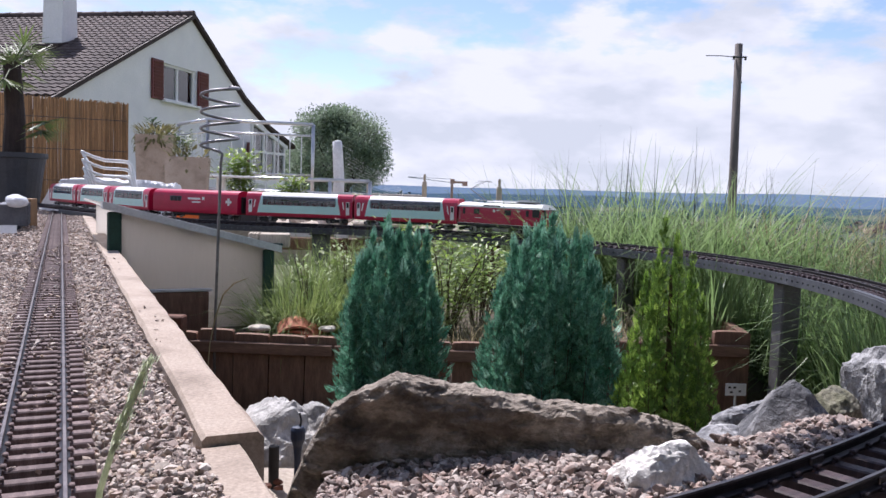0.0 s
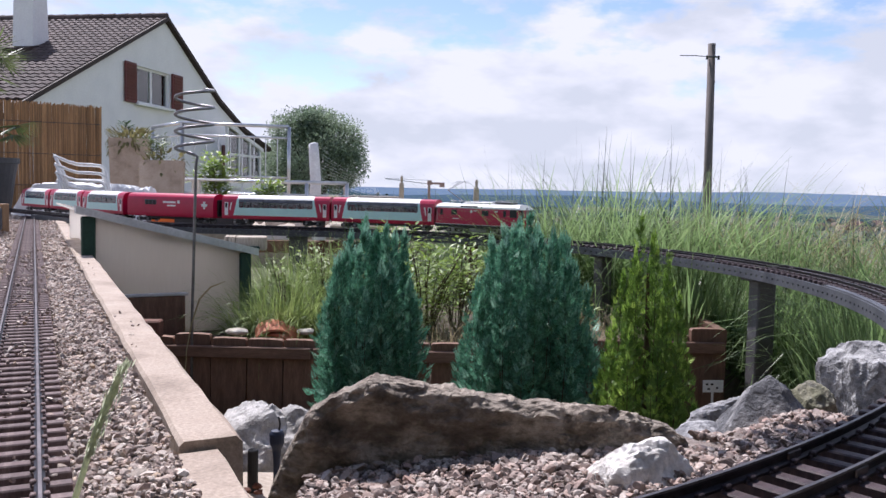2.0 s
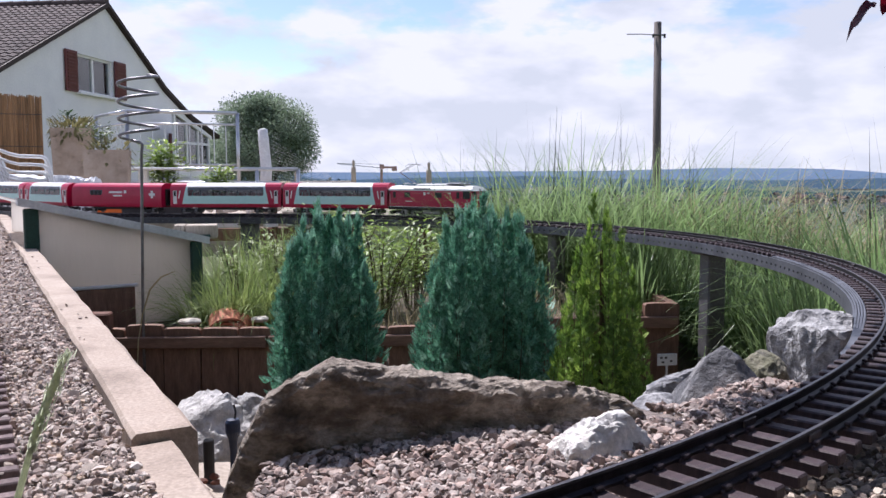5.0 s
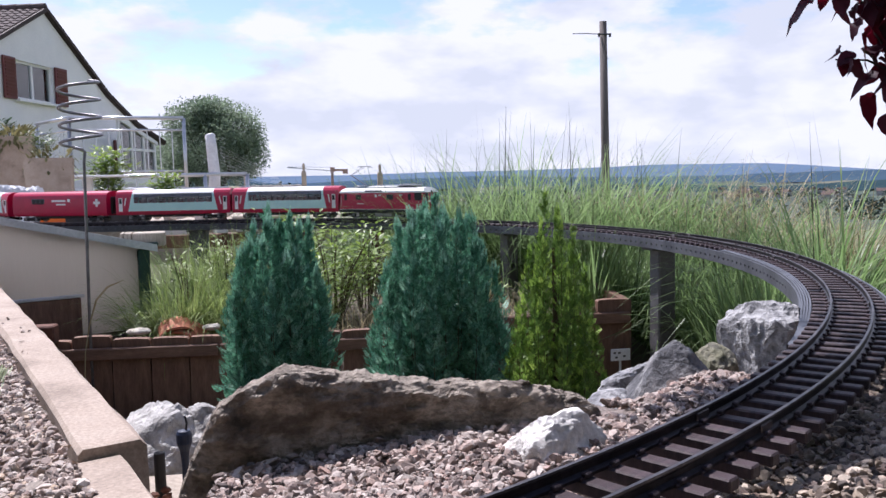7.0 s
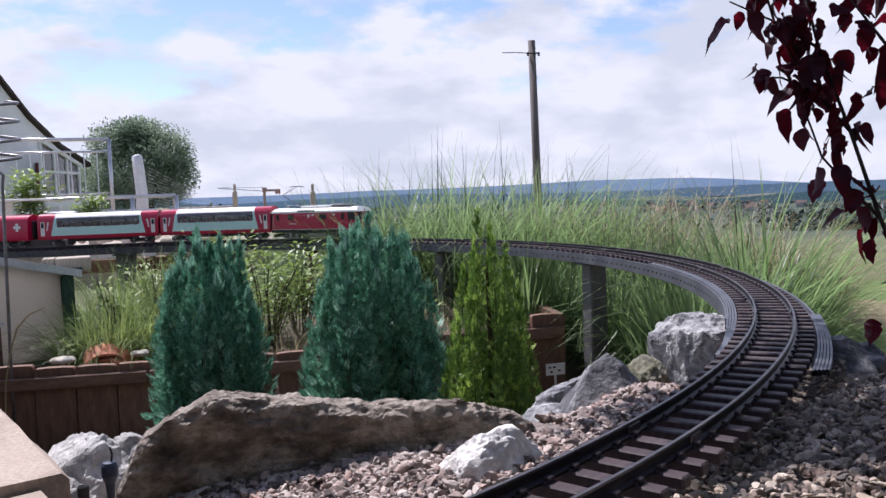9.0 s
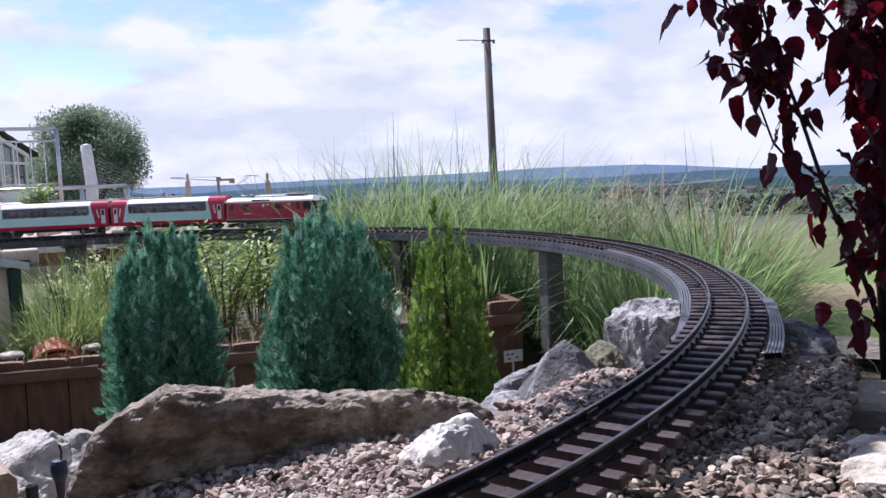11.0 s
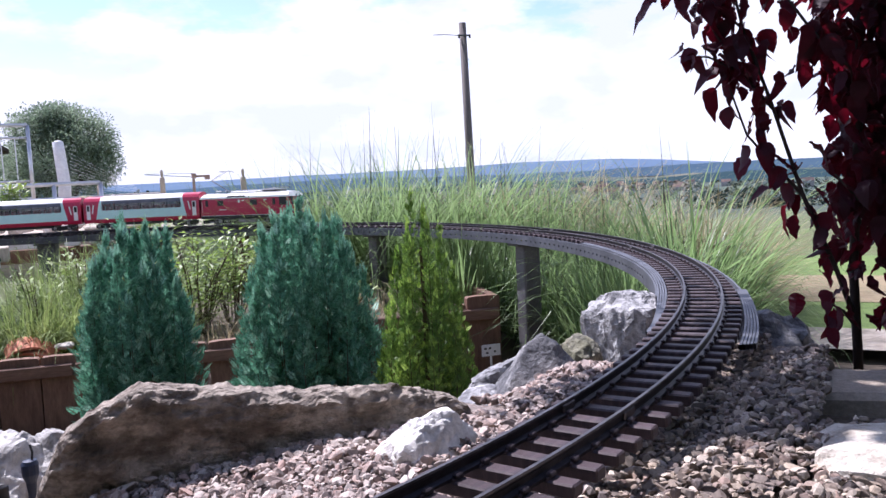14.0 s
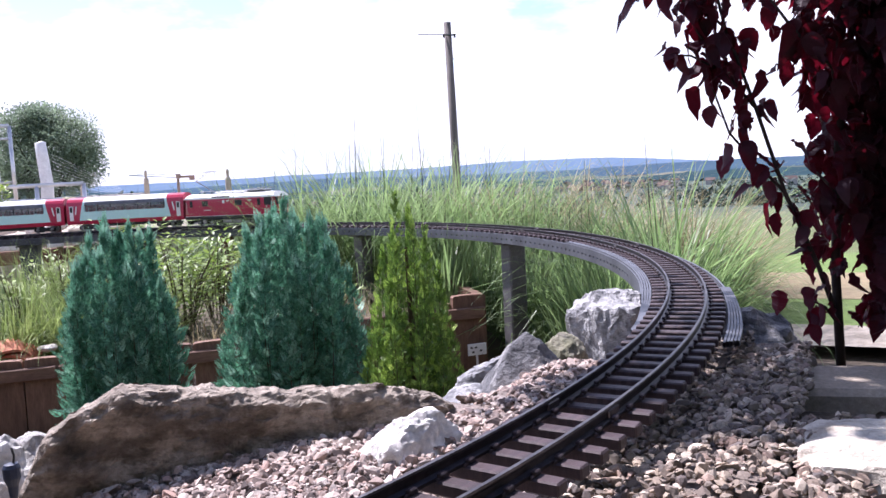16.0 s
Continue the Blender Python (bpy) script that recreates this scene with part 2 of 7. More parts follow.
M_REED = mat("green ornamental grass blade", (0.26, 0.352, 0.155), 0.38, (0.13, 0.21, 0.072), scale=3, fine=20, var=0.2, bump=0, island=0.4, trans=0.58)
M_STALK = mat("thin dark flower stalk", (0.10, 0.10, 0.06), 0.7, (0.06, 0.06, 0.035), scale=3, fine=20, bump=0)
M_REED_DRY = mat("dry straw grass", (0.43, 0.36, 0.225), 0.6, (0.27, 0.24, 0.13), scale=3, fine=20, var=0.2, bump=0, island=0.35, trans=0.3)
M_GRASS = mat("garden weeds", (0.34, 0.41, 0.15), 0.5, (0.17, 0.25, 0.065), scale=4, fine=30, var=0.25, bump=0, island=0.4, trans=0.35)
M_LEAF = mat("fresh green leaf", (0.30, 0.40, 0.085), 0.45, (0.16, 0.25, 0.05), scale=6, fine=60, var=0.25, bump=0, island=0.35, trans=0.4)
M_LEAF_DARK = mat("dark green leaf", (0.055, 0.115, 0.035), 0.45, (0.03, 0.065, 0.02), scale=6, fine=60, var=0.25, bump=0, island=0.4, trans=0.25)
# Dull bluish leaf colour has the distance haze mixed into it.
M_FAR_TREE = mat("far tree leaf tinted for haze", (0.060, 0.095, 0.075), 0.8, (0.035, 0.060, 0.052), scale=0.1, fine=1.0, var=0.3, bump=0, island=0.4)
M_TREE = mat("tree leaf", (0.29, 0.36, 0.24), 0.6, (0.14, 0.20, 0.13), scale=0.6, fine=6, var=0.3, bump=0, island=0.4, trans=0.40)
M_PURPLE = mat("purple leaf", (0.046, 0.014, 0.025), 0.55, (0.024, 0.008, 0.015), scale=30, fine=200, var=0.3, bump=0.3, spec=0.18, each=0.35, island=0.3, trans=0.24, tcol=(0.23, 0.008, 0.024), bdist=0.001)
M_TRAIL = mat("olive brown trailing leaf", (0.22, 0.20, 0.085), 0.6, (0.12, 0.115, 0.05), scale=6, fine=60, var=0.25, bump=0, island=0.4, trans=0.3)
M_SEED = mat("pale green seed head", (0.70, 0.72, 0.55), 0.7, (0.52, 0.57, 0.40), scale=60, fine=400, bump=0, trans=0.55)
M_BARK = mat("dark bark", (0.045, 0.030, 0.026), 0.85, (0.02, 0.014, 0.013), scale=30, fine=160, bump=0.6, stretch=(1, 1, 0.3))
M_FLOWER = mat("red lily petal", (0.55, 0.02, 0.03), 0.5, (0.35, 0.01, 0.03), scale=30, fine=90, bump=0, trans=0.3)
M_FLOWER_PALE = mat("cream petal", (0.75, 0.70, 0.50), 0.5, scale=30, fine=90, bump=0, trans=0.3)
M_POLY = mat("milky twin-wall plastic sheet", (0.62, 0.605, 0.58), 0.22, (0.46, 0.45, 0.43), scale=5, fine=120, var=0.16, bump=0.25, trans=0.80, tcol=(0.80, 0.775, 0.74), stretch=(1, 1, 0.12), spec=0.6)
M_GREEN = mat("dark green plastic profile", (0.012, 0.050, 0.036), 0.45, scale=20, fine=150, bump=0.1)
M_ALU = mat("bare aluminium strip", (0.62, 0.63, 0.64), 0.45, (0.50, 0.51, 0.52), scale=12, fine=140, var=0.15, bump=0.1, metal=0.25)
M_STEEL = mat("stainless steel tube", (0.55, 0.56, 0.58), 0.28, (0.45, 0.46, 0.48), scale=10, fine=100, var=0.12, bump=0.05, metal=0.9)
M_SPIRAL = mat("weathered steel spiral", (0.26, 0.26, 0.27), 0.4, (0.16, 0.15, 0.15), scale=30, fine=150, bump=0.15, metal=0.7)
M_TERRACOTTA = mat("terracotta", (0.55, 0.20, 0.11), 0.75, (0.42, 0.14, 0.08), scale=20, fine=150, bump=0.3)
M_ORANGE = mat("orange plastic", (0.80, 0.18, 0.03), 0.45, scale=20, fine=100, var=0.1, bump=0.1)
M_SHEET = mat("white plastic sheeting", (0.75, 0.76, 0.78), 0.4, (0.62, 0.63, 0.66), scale=9, fine=50, var=0.12, bump=0.4, bdist=0.01, trans=0.2)
M_WHITE = mat("white enamel", (0.78, 0.78, 0.77), 0.35, (0.70, 0.70, 0.69), scale=15, fine=120, var=0.08, bump=0.05)
M_REDPAINT = mat("glossy red model paint", (0.43, 0.007, 0.050), 0.28, (0.37, 0.005, 0.042), scale=25, fine=200, var=0.08, bump=0.04, spec=0.5, bdist=0.0004)
M_MINT = mat("pale mint model paint", (0.50, 0.74, 0.70), 0.30, (0.45, 0.69, 0.65), scale=25, fine=200, var=0.07, bump=0.04, spec=0.5, bdist=0.0004)
M_ROOFWHITE = mat("off-white model roof", (0.72, 0.72, 0.70), 0.45, (0.60, 0.60, 0.58), scale=30, fine=220, var=0.1, bump=0.1, bdist=0.0006)
M_BLACK = mat("black plastic", (0.018, 0.018, 0.020), 0.5, scale=30, fine=200, var=0.3, bump=0.2, bdist=0.0006)
M_GREYMETAL = mat("grey metal casting", (0.30, 0.30, 0.31), 0.4, (0.18, 0.18, 0.19), scale=60, fine=300, bump=0.2, metal=0.6, bdist=0.0005)
M_SEAT = mat("red seat with pale covers", (0.42, 0.10, 0.11), 0.7, scale=60, fine=200, bump=0.2)
M_GLASS = glass_mat("tinted pane", (0.40, 0.42, 0.46), mixed=0.15)
M_GLASS_CLEAR = glass_mat("window pane", (0.75, 0.80, 0.82), mixed=0.8)
M_RENDER = mat("white rendered wall", (0.84, 0.83, 0.82), 0.9, (0.74, 0.735, 0.735), scale=0.8, fine=25, var=0.08, bump=0.4, bdist=0.01)
M_ROOFTILE = mat("brown concrete roof tile", (0.105, 0.078, 0.074), 0.85, (0.065, 0.048, 0.046), scale=1.2, fine=12, bump=0.4, each=0.3, island=0.3, bdist=0.01)
M_DARKWOOD = mat("dark brown verge board", (0.045, 0.028, 0.024), 0.7, scale=3, fine=40, bump=0.4)
M_SHUTTER = mat("red-brown shutter", (0.16, 0.045, 0.04), 0.6, (0.11, 0.03, 0.03), scale=6, fine=60, var=0.15, bump=0.2)
M_CURTAIN = mat("pale curtain", (0.55, 0.58, 0.58), 0.9, scale=6, fine=40, var=0.15, bump=0.2)
M_DARKROOM = mat("dim room", (0.15, 0.165, 0.18), 0.9, scale=2, fine=20, bump=0)
M_BAMBOO = mat("bamboo cane", (0.36, 0.215, 0.105), 0.7, (0.25, 0.145, 0.070), scale=8, fine=60, bump=0.3, each=0.35, stretch=(4, 4, 0.4))
M_POLE = mat("grey wooden pole", (0.15, 0.13, 0.12), 0.85, (0.08, 0.07, 0.065), scale=4, fine=30, bump=0.5, stretch=(4, 4, 0.25), bdist=0.006)
M_CARVED = mat("weathered grey wood", (0.46, 0.395, 0.315), 0.8, (0.33, 0.28, 0.22), scale=12, fine=80, bump=0.4, stretch=(3, 3, 0.5))
M_POT = mat("dark grey pot", (0.045, 0.050, 0.060), 0.5, scale=12, fine=90, bump=0.2)
M_PALM = mat("palm leaflet", (0.16, 0.22, 0.07), 0.5, (0.08, 0.12, 0.035), scale=6, fine=60, bump=0, island=0.35, trans=0.3)
M_CRATE = mat("dark crate plastic", (0.035, 0.032, 0.035), 0.6, scale=12, fine=90, bump=0.2)
M_PINKROCK = stone_mat("pale pink rubble", [(0.34, 0.27, 0.25), (0.62, 0.55, 0.52), (0.70, 0.66, 0.63)], scale=14, fine=90, bump=0.7, bdist=0.006)
M_BLUE = mat("dark blue plastic", (0.015, 0.025, 0.055), 0.45, scale=30, fine=200, bump=0.2)
M_FARWALL = mat("far house wall", (0.30, 0.30, 0.31), 0.9, (0.22, 0.22, 0.23), scale=0.3, fine=3, bump=0, each=0.3)
# Clay red is dulled in the colour to suggest haze over the valley.
M_ROOFRED = mat("clay roof greyed for haze", (0.115, 0.078, 0.070), 0.9, (0.085, 0.060, 0.056), scale=0.3, fine=3, bump=0, each=0.25)
# Crane orange with the paleness of distance haze painted in.
M_CRANE = mat("orange crane paint paled by haze", (0.55, 0.33, 0.24), 0.6, scale=1, fine=8, bump=0)
M_TUFT = mat("grey stone pavers", (0.44, 0.41, 0.37), 0.85, (0.34, 0.31, 0.28), scale=3, fine=40, bump=0.4, each=0.15, bdist=0.004)


# ---- building helpers ----
class G:
    """A growing mesh: vertices and faces of one part."""

    def __init__(self):
        self.v, self.f = [], []

    def add(self, verts, faces):
        k = len(self.v)
        self.v.extend(tuple(p) for p in verts)
        self.f.extend(tuple(i + k for i in q) for q in faces)
        return self

    def box(self, c, s, m=None, ch=0.0):
        """A box with centre c and size s, optionally chamfered and turned by the matrix m."""
        hx, hy, hz = s[0] / 2, s[1] / 2, s[2] / 2
        ch = min(ch, hx * 0.9, hy * 0.9, hz * 0.9)
        if ch <= 0:
            vs = [(x, y, z) for x in (-hx, hx) for y in (-hy, hy) for z in (-hz, hz)]
            fs = [(0, 1, 3, 2), (4, 6, 7, 5), (0, 4, 5, 1), (2, 3, 7, 6), (0, 2, 6, 4), (1, 5, 7, 3)]
        else:
            vs, ix = [], {}
            for sx in (-1, 1):
                for sy in (-1, 1):
                    for sz in (-1, 1):
                        for ax in range(3):
                            p = [sx * (hx - ch), sy * (hy - ch), sz * (hz - ch)]
                            p[ax] = (sx * hx, sy * hy, sz * hz)[ax]
                            ix[sx, sy, sz, ax] = len(vs)
                            vs.append(tuple(p))
            fs = []
            for ax in range(3):
                o = [i for i in range(3) if i != ax]
                for s_ in (-1, 1):
                    quad = []
                    for a, b in ((-1, -1), (1, -1), (1, 1), (-1, 1)):
                        k = [0, 0, 0]
                        k[ax], k[o[0]], k[o[1]] = s_, a, b
                        quad.append(ix[k[0], k[1], k[2], ax])
                    flip = (s_ > 0) == (ax == 1)
                    fs.append(tuple(reversed(quad)) if flip else tuple(quad))
            for ax in range(3):
                o = [i for i in range(3) if i != ax]
                for a in (-1, 1):
                    for b in (-1, 1):
                        k0, k1 = [0, 0, 0], [0, 0, 0]
                        k0[ax], k1[ax] = -1, 1
                        k0[o[0]] = k1[o[0]] = a
                        k0[o[1]] = k1[o[1]] = b
                        fs.append((ix[(*k0, o[0])], ix[(*k1, o[0])], ix[(*k1, o[1])], ix[(*k0, o[1])]))
            for sx in (-1, 1):
                for sy in (-1, 1):
                    for sz in (-1, 1):
                        fs.append((ix[sx, sy, sz, 0], ix[sx, sy, sz, 1], ix[sx, sy, sz, 2]))
        mm = Matrix.Translation(c) @ (m.to_4x4() if m else Matrix.Identity(4))
        return self.add([mm @ Vector(p) for p in vs], fs)

    def prism(self, prof, a, b, axis=0):
        """A closed outline (pairs) drawn out along an axis from a to b."""
        n = len(prof)
        def put(p, t):
            return [(t, p[0], p[1]), (p[0], t, p[1]), (p[0], p[1], t)][axis]
        vs = [put(p, a) for p in prof] + [put(p, b) for p in prof]
        fs = [(i, (i + 1) % n, n + (i + 1) % n, n + i) for i in range(n)]
        return self.add(vs, fs + [tuple(range(n))[::-1], tuple(range(n, 2 * n))])

    def tube(self, pts, r, n=8, closed=False):
        pts = [Vector(p) for p in pts]
        rs = r if isinstance(r, (list, tuple)) else [r] * len(pts)
        vs, fs, side = [], [], None
        for i, p in enumerate(pts):
            d = (pts[min(i + 1, len(pts) - 1)] - pts[max(i - 1, 0)]).normalized()
            if side is None:
                side = d.cross(Vector((0, 0, 1)) if abs(d.z) < 0.9 else Vector((1, 0, 0))).normalized()
            side = (side - d * side.dot(d)).normalized()
            up = d.cross(side)
            for k in range(n):
                a = 2 * math.pi * k / n
                vs.append(p + (side * math.cos(a) + up * math.sin(a)) * rs[i])
        for i in range(len(pts) - 1):
            for k in range(n):
                fs.append((i * n + k, i * n + (k + 1) % n, (i + 1) * n + (k + 1) % n, (i + 1) * n + k))
        fs += [tuple(range(n))[::-1], tuple(range((len(pts) - 1) * n, len(pts) * n))]
        return self.add(vs, fs)

    def lathe(self, prof, n=24, c=(0, 0, 0)):
        """Turned about the vertical: pairs of radius and height."""
        vs = [(c[0] + r * math.cos(2 * math.pi * k / n), c[1] + r * math.sin(2 * math.pi * k / n), c[2] + z) for r, z in prof for k in range(n)]
        fs = [(i * n + k, i * n + (k + 1) % n, (i + 1) * n + (k + 1) % n, (i + 1) * n + k) for i in range(len(prof) - 1) for k in range(n)]
        return self.add(vs, fs + [tuple(range(n))[::-1], tuple(range((len(prof) - 1) * n, len(prof) * n))])

    def grid(self, rows):
        """A sheet through rows of points."""
        w = len(rows[0])
        vs = [p for r in rows for p in r]
        fs = [(i * w + k, i * w + k + 1, (i + 1) * w + k + 1, (i + 1) * w + k) for i in range(len(rows) - 1) for k in range(w - 1)]
        return self.add(vs, fs)

    def mesh(self, name, smooth=False):
        me = bpy.data.meshes.new(name)
        me.from_pydata(self.v, [], self.f)
        if smooth:
            me.shade_smooth()
        me.update()
        return me


def thing(name, loc=(0, 0, 0), rz=0.0, label="", category="", group="", kind=""):
    ob = new(name)
    ob.matrix_basis = Matrix.Translation(loc) @ Matrix.Rotation(radians(rz), 4, "Z")
    ob.empty_display_size = 0.05
    return tagged(ob, label, category, group, kind)


def part(name, g, material, parent=None, label="", smooth=False, m=None):
    me = g if isinstance(g, bpy.types.Mesh) else g.mesh(name, smooth)
    if not me.materials:
        me.materials.append(material)
    ob = new(name, me)
    if parent:
        ob.parent = parent
    if m is not None:
        ob.matrix_basis = m
    return tagged(ob, label)


def solo(name, g, material, label, category="", kind="", smooth=False, group=""):
    return tagged(part(name, g, material, None, "", smooth), label, category, group, kind)


_t = (1 + 5 ** 0.5) / 2
ICO_V = np.array([(-1, _t, 0), (1, _t, 0), (-1, -_t, 0), (1, -_t, 0), (0, -1, _t), (0, 1, _t), (0, -1, -_t), (0, 1, -_t), (_t, 0, -1), (_t, 0, 1), (-_t, 0, -1), (-_t, 0, 1)])
ICO_V = ICO_V / np.linalg.norm(ICO_V[0])
ICO_F = [(0, 11, 5), (0, 5, 1), (0, 1, 7), (0, 7, 10), (0, 10, 11), (1, 5, 9), (5, 11, 4), (11, 10, 2), (10, 7, 6), (7, 1, 8), (3, 9, 4), (3, 4, 2), (3, 2, 6), (3, 6, 8), (3, 8, 9), (4, 9, 5), (2, 4, 11), (6, 2, 10), (8, 6, 7), (9, 8, 1)]


def icosphere(n):
    v, f = [tuple(p) for p in ICO_V], list(ICO_F)
    for _ in range(n):
        mid, out = {}, []
        def half(a, b):
            k = (min(a, b), max(a, b))
            if k not in mid:
                p = np.array(v[a]) + np.array(v[b])
                v.append(tuple(p / np.linalg.norm(p)))
                mid[k] = len(v) - 1
            return mid[k]
        for a, b, c in f:
            x, y, z = half(a, b), half(b, c), half(c, a)
            out += [(a, x, z), (b, y, x), (c, z, y), (x, y, z)]
        f = out
    return np.array(v), np.array(f)


SPH0, SPH1, SPH2, SPH3, SPH4 = icosphere(0), icosphere(1), icosphere(2), icosphere(3), icosphere(4)


def rotations(rng, n):
    q = rng.normal(size=(n, 4))
    q /= np.linalg.norm(q, axis=1)[:, None]
    w, x, y, z = q.T
    return np.stack([np.stack([1 - 2 * (y * y + z * z), 2 * (x * y - z * w), 2 * (x * z + y * w)], 1),
                     np.stack([2 * (x * y + z * w), 1 - 2 * (x * x + z * z), 2 * (y * z - x * w)], 1),
                     np.stack([2 * (x * z - y * w), 2 * (y * z + x * w), 1 - 2 * (x * x + y * y)], 1)], 1)


def pebbles(name, pts, sizes, material, label, seed, flat=0.62, sphere=SPH1, cuts=9, lo=0.13, hi=0.55):
    """Many loose stones as one heap: broken, flattened little blocks."""
    rng = np.random.default_rng(seed)
    n = len(pts)
    sv, sf = sphere
    kinds = []
    for k in range(14):
        u = sv.copy()
        for _ in range(cuts):
            d = rng.normal(size=3)
            d /= np.linalg.norm(d)
            h = u @ d
            lim = rng.uniform(lo, hi)
            u = u - np.clip(h - lim, 0, None)[:, None] * d
        u *= rng.uniform(0.80, 1.75, size=3)
        kinds.append(u)
    kinds = np.array(kinds)
    kk = rng.integers(0, len(kinds), n)
    sc = sizes[:, None] * np.stack([rng.uniform(0.75, 1.25, n), rng.uniform(0.75, 1.25, n), rng.uniform(flat * 0.8, flat * 1.3, n)], 1)
    rot = rotations(rng, n)
    tilt = rng.uniform(-0.5, 0.5, size=(n, 2))
    yaw = rng.uniform(0, 6.283, n)
    cy, sy = np.cos(yaw), np.sin(yaw)
    rz = np.zeros((n, 3, 3))
    rz[:, 0, 0], rz[:, 0, 1], rz[:, 1, 0], rz[:, 1, 1], rz[:, 2, 2] = cy, -sy, sy, cy, 1
    ca, sa = np.cos(tilt[:, 0]), np.sin(tilt[:, 0])
    rx = np.zeros((n, 3, 3))
    rx[:, 0, 0], rx[:, 1, 1], rx[:, 1, 2], rx[:, 2, 1], rx[:, 2, 2] = 1, ca, -sa, sa, ca
    v = np.einsum("nij,nkj->nki", rot, kinds[kk]) * sc[:, None, :] * 0.5
    v = np.einsum("nij,nkj->nki", rz @ rx, v) + pts[:, None, :]
    m = len(sv)
    f = (sf[None] + (np.arange(n) * m)[:, None, None]).reshape(-1, 3)
    me = bpy.data.meshes.new(name)
    me.from_pydata(v.reshape(-1, 3).tolist(), [], f.tolist())
    me.update()
    me.materials.append(material)
    return tagged(new(name, me), label, "gravel", "", "stuff")


def gravel(pts, sizes, material, label, seed, share=0.68, **kind):
    """A spread of stones: the larger ones rounder in the mesh, the small ones of few faces."""
    big = sizes > np.quantile(sizes, share)
    pebbles("gravel", pts[big], sizes[big], material, label, seed, sphere=SPH1, **kind)
    pebbles("gravel", pts[~big], sizes[~big], material, "smaller " + label, seed + 50, sphere=SPH0, **{**kind, "cuts": 4, "lo": 0.34, "hi": 0.8})


def rock(name, c, s, material, label, seed, rz=0.0, cuts=11, rough=0.10, sphere=SPH4, category="rock", shape=None, freq=2.2):
    """One boulder: a lump cut by random planes and roughened at two scales."""
    rng = np.random.default_rng(seed)
    u = sphere[0].copy()
    for _ in range(cuts):
        d = rng.normal(size=3)
        d /= np.linalg.norm(d)
        lim = rng.uniform(0.55, 0.9)
        u = u - (np.clip(u @ d - lim, 0, None) * 0.92)[:, None] * d
    out = []
    for p in u:
        q = Vector(p)
        e = noise.fractal(q * freq + Vector((seed, seed * 0.7, 1.3)), 0.9, 2.1, 6)
        e += 0.45 * abs(noise.noise(q * freq * 2.7 + Vector((3.3, seed, 0))))
        q = q * (1 + rough * e)
        q = Vector((q.x * s[0] / 2, q.y * s[1] / 2, q.z * s[2] / 2))
        if shape:
            q = shape(q)
        out.append(q)
    g = G().add(out, [tuple(f) for f in sphere[1]])
    ob = solo(name, g, material, label, category, smooth=False)
    ob.matrix_basis = Matrix.Translation(c) @ Matrix.Rotation(radians(rz), 4, "Z")
    return ob


def smooth01(a, b, x):
    u = min(1.0, max(0.0, (x - a) / (b - a)))
    return u * u * (3 - 2 * u)


# ---- the track plan ----
CX, CY, RAD = -0.95, 2.06, 1.935


def on_arc(deg, r=RAD, z=0.0):
    a = radians(deg)
    return Vector((CX + r * math.cos(a), CY + r * math.sin(a), z))


def track_points(step=0.01):
    """The curved line: the long arc, then a bend the other way and a straight run to the fence."""
    pts = []
    a0, a1 = -84.0, 85.0
    n = int(radians(a1 - a0) * RAD / step)
    for i in range(n + 1):
        a = radians(a0 + (a1 - a0) * i / n)
        pts.append((CX + RAD * math.cos(a), CY + RAD * math.sin(a), a + math.pi / 2))
    x, y, h = pts[-1]
    for length, curve in ((0.94, -1 / 1.2), (2.3, 0.0)):
        for _ in range(int(length / step)):
            h += curve * step
            x, y = x + math.cos(h) * step, y + math.sin(h) * step
            pts.append((x, y, h))
    return pts


LINE = track_points()
STEP = 0.01
ARC0 = radians(84) * RAD          # length along the line at arc angle zero


def line_at(s):
    i = max(0, min(len(LINE) - 2, int(s / STEP)))
    u = s / STEP - i
    a, b = LINE[i], LINE[i + 1]
    return a[0] + (b[0] - a[0]) * u, a[1] + (b[1] - a[1]) * u, a[2] + (b[2] - a[2]) * u


def along(deg):
    return ARC0 + radians(deg) * RAD


# ---- the ground ----
def ground_z(x, y):
    r = math.hypot(x, y)
    az = math.degrees(math.atan2(x, y))
    q = math.hypot(x - CX, y - CY) - RAD
    a = math.degrees(math.atan2(y - CY, x - CX))
    low = -0.46
    # raised bed behind the palisade, inside the long arc
    pal = smooth01(2.40, 2.55, y + 0.02 * x) * (1 - smooth01(-0.1, 0.2, q))
    low = low + 0.17 * pal
    # outer slope: falls away to the valley on the open side, gently on the house side
    house = 1 - smooth01(-8, 2, az)
    if abs(az) > 60:
        house = 0.5
    fall = -0.46 - 3.4 * smooth01(4.5, 22, r) - 8 * smooth01(20, 120, r) - 20 * smooth01(100, 700, r) - 16 * smooth01(600, 1800, r)
    near_house = -0.30 - 1.2 * smooth01(14, 45, r) - 8 * smooth01(45, 160, r) - 22 * smooth01(150, 700, r) - 16 * smooth01(600, 1800, r)
    far = near_house * house + fall * (1 - house)
    z = low + (far - low) * smooth01(3.6, 4.8, r)
    # gravel bank under the near curve
    if -120 < a < -20 and r < 3.5:
        w = smooth01(-0.44, -0.27, q) * (1 - smooth01(0.42, 1.1, q)) * (1 - smooth01(-42, -33, a))
        z = z + (-0.062 - 0.03 * smooth01(0.1, 0.25, -q) - z) * w
    if y < 0.5 and r < 3:
        z = max(z, -0.30 + 0.25 * smooth01(0.5, 0.1, y))
    return z


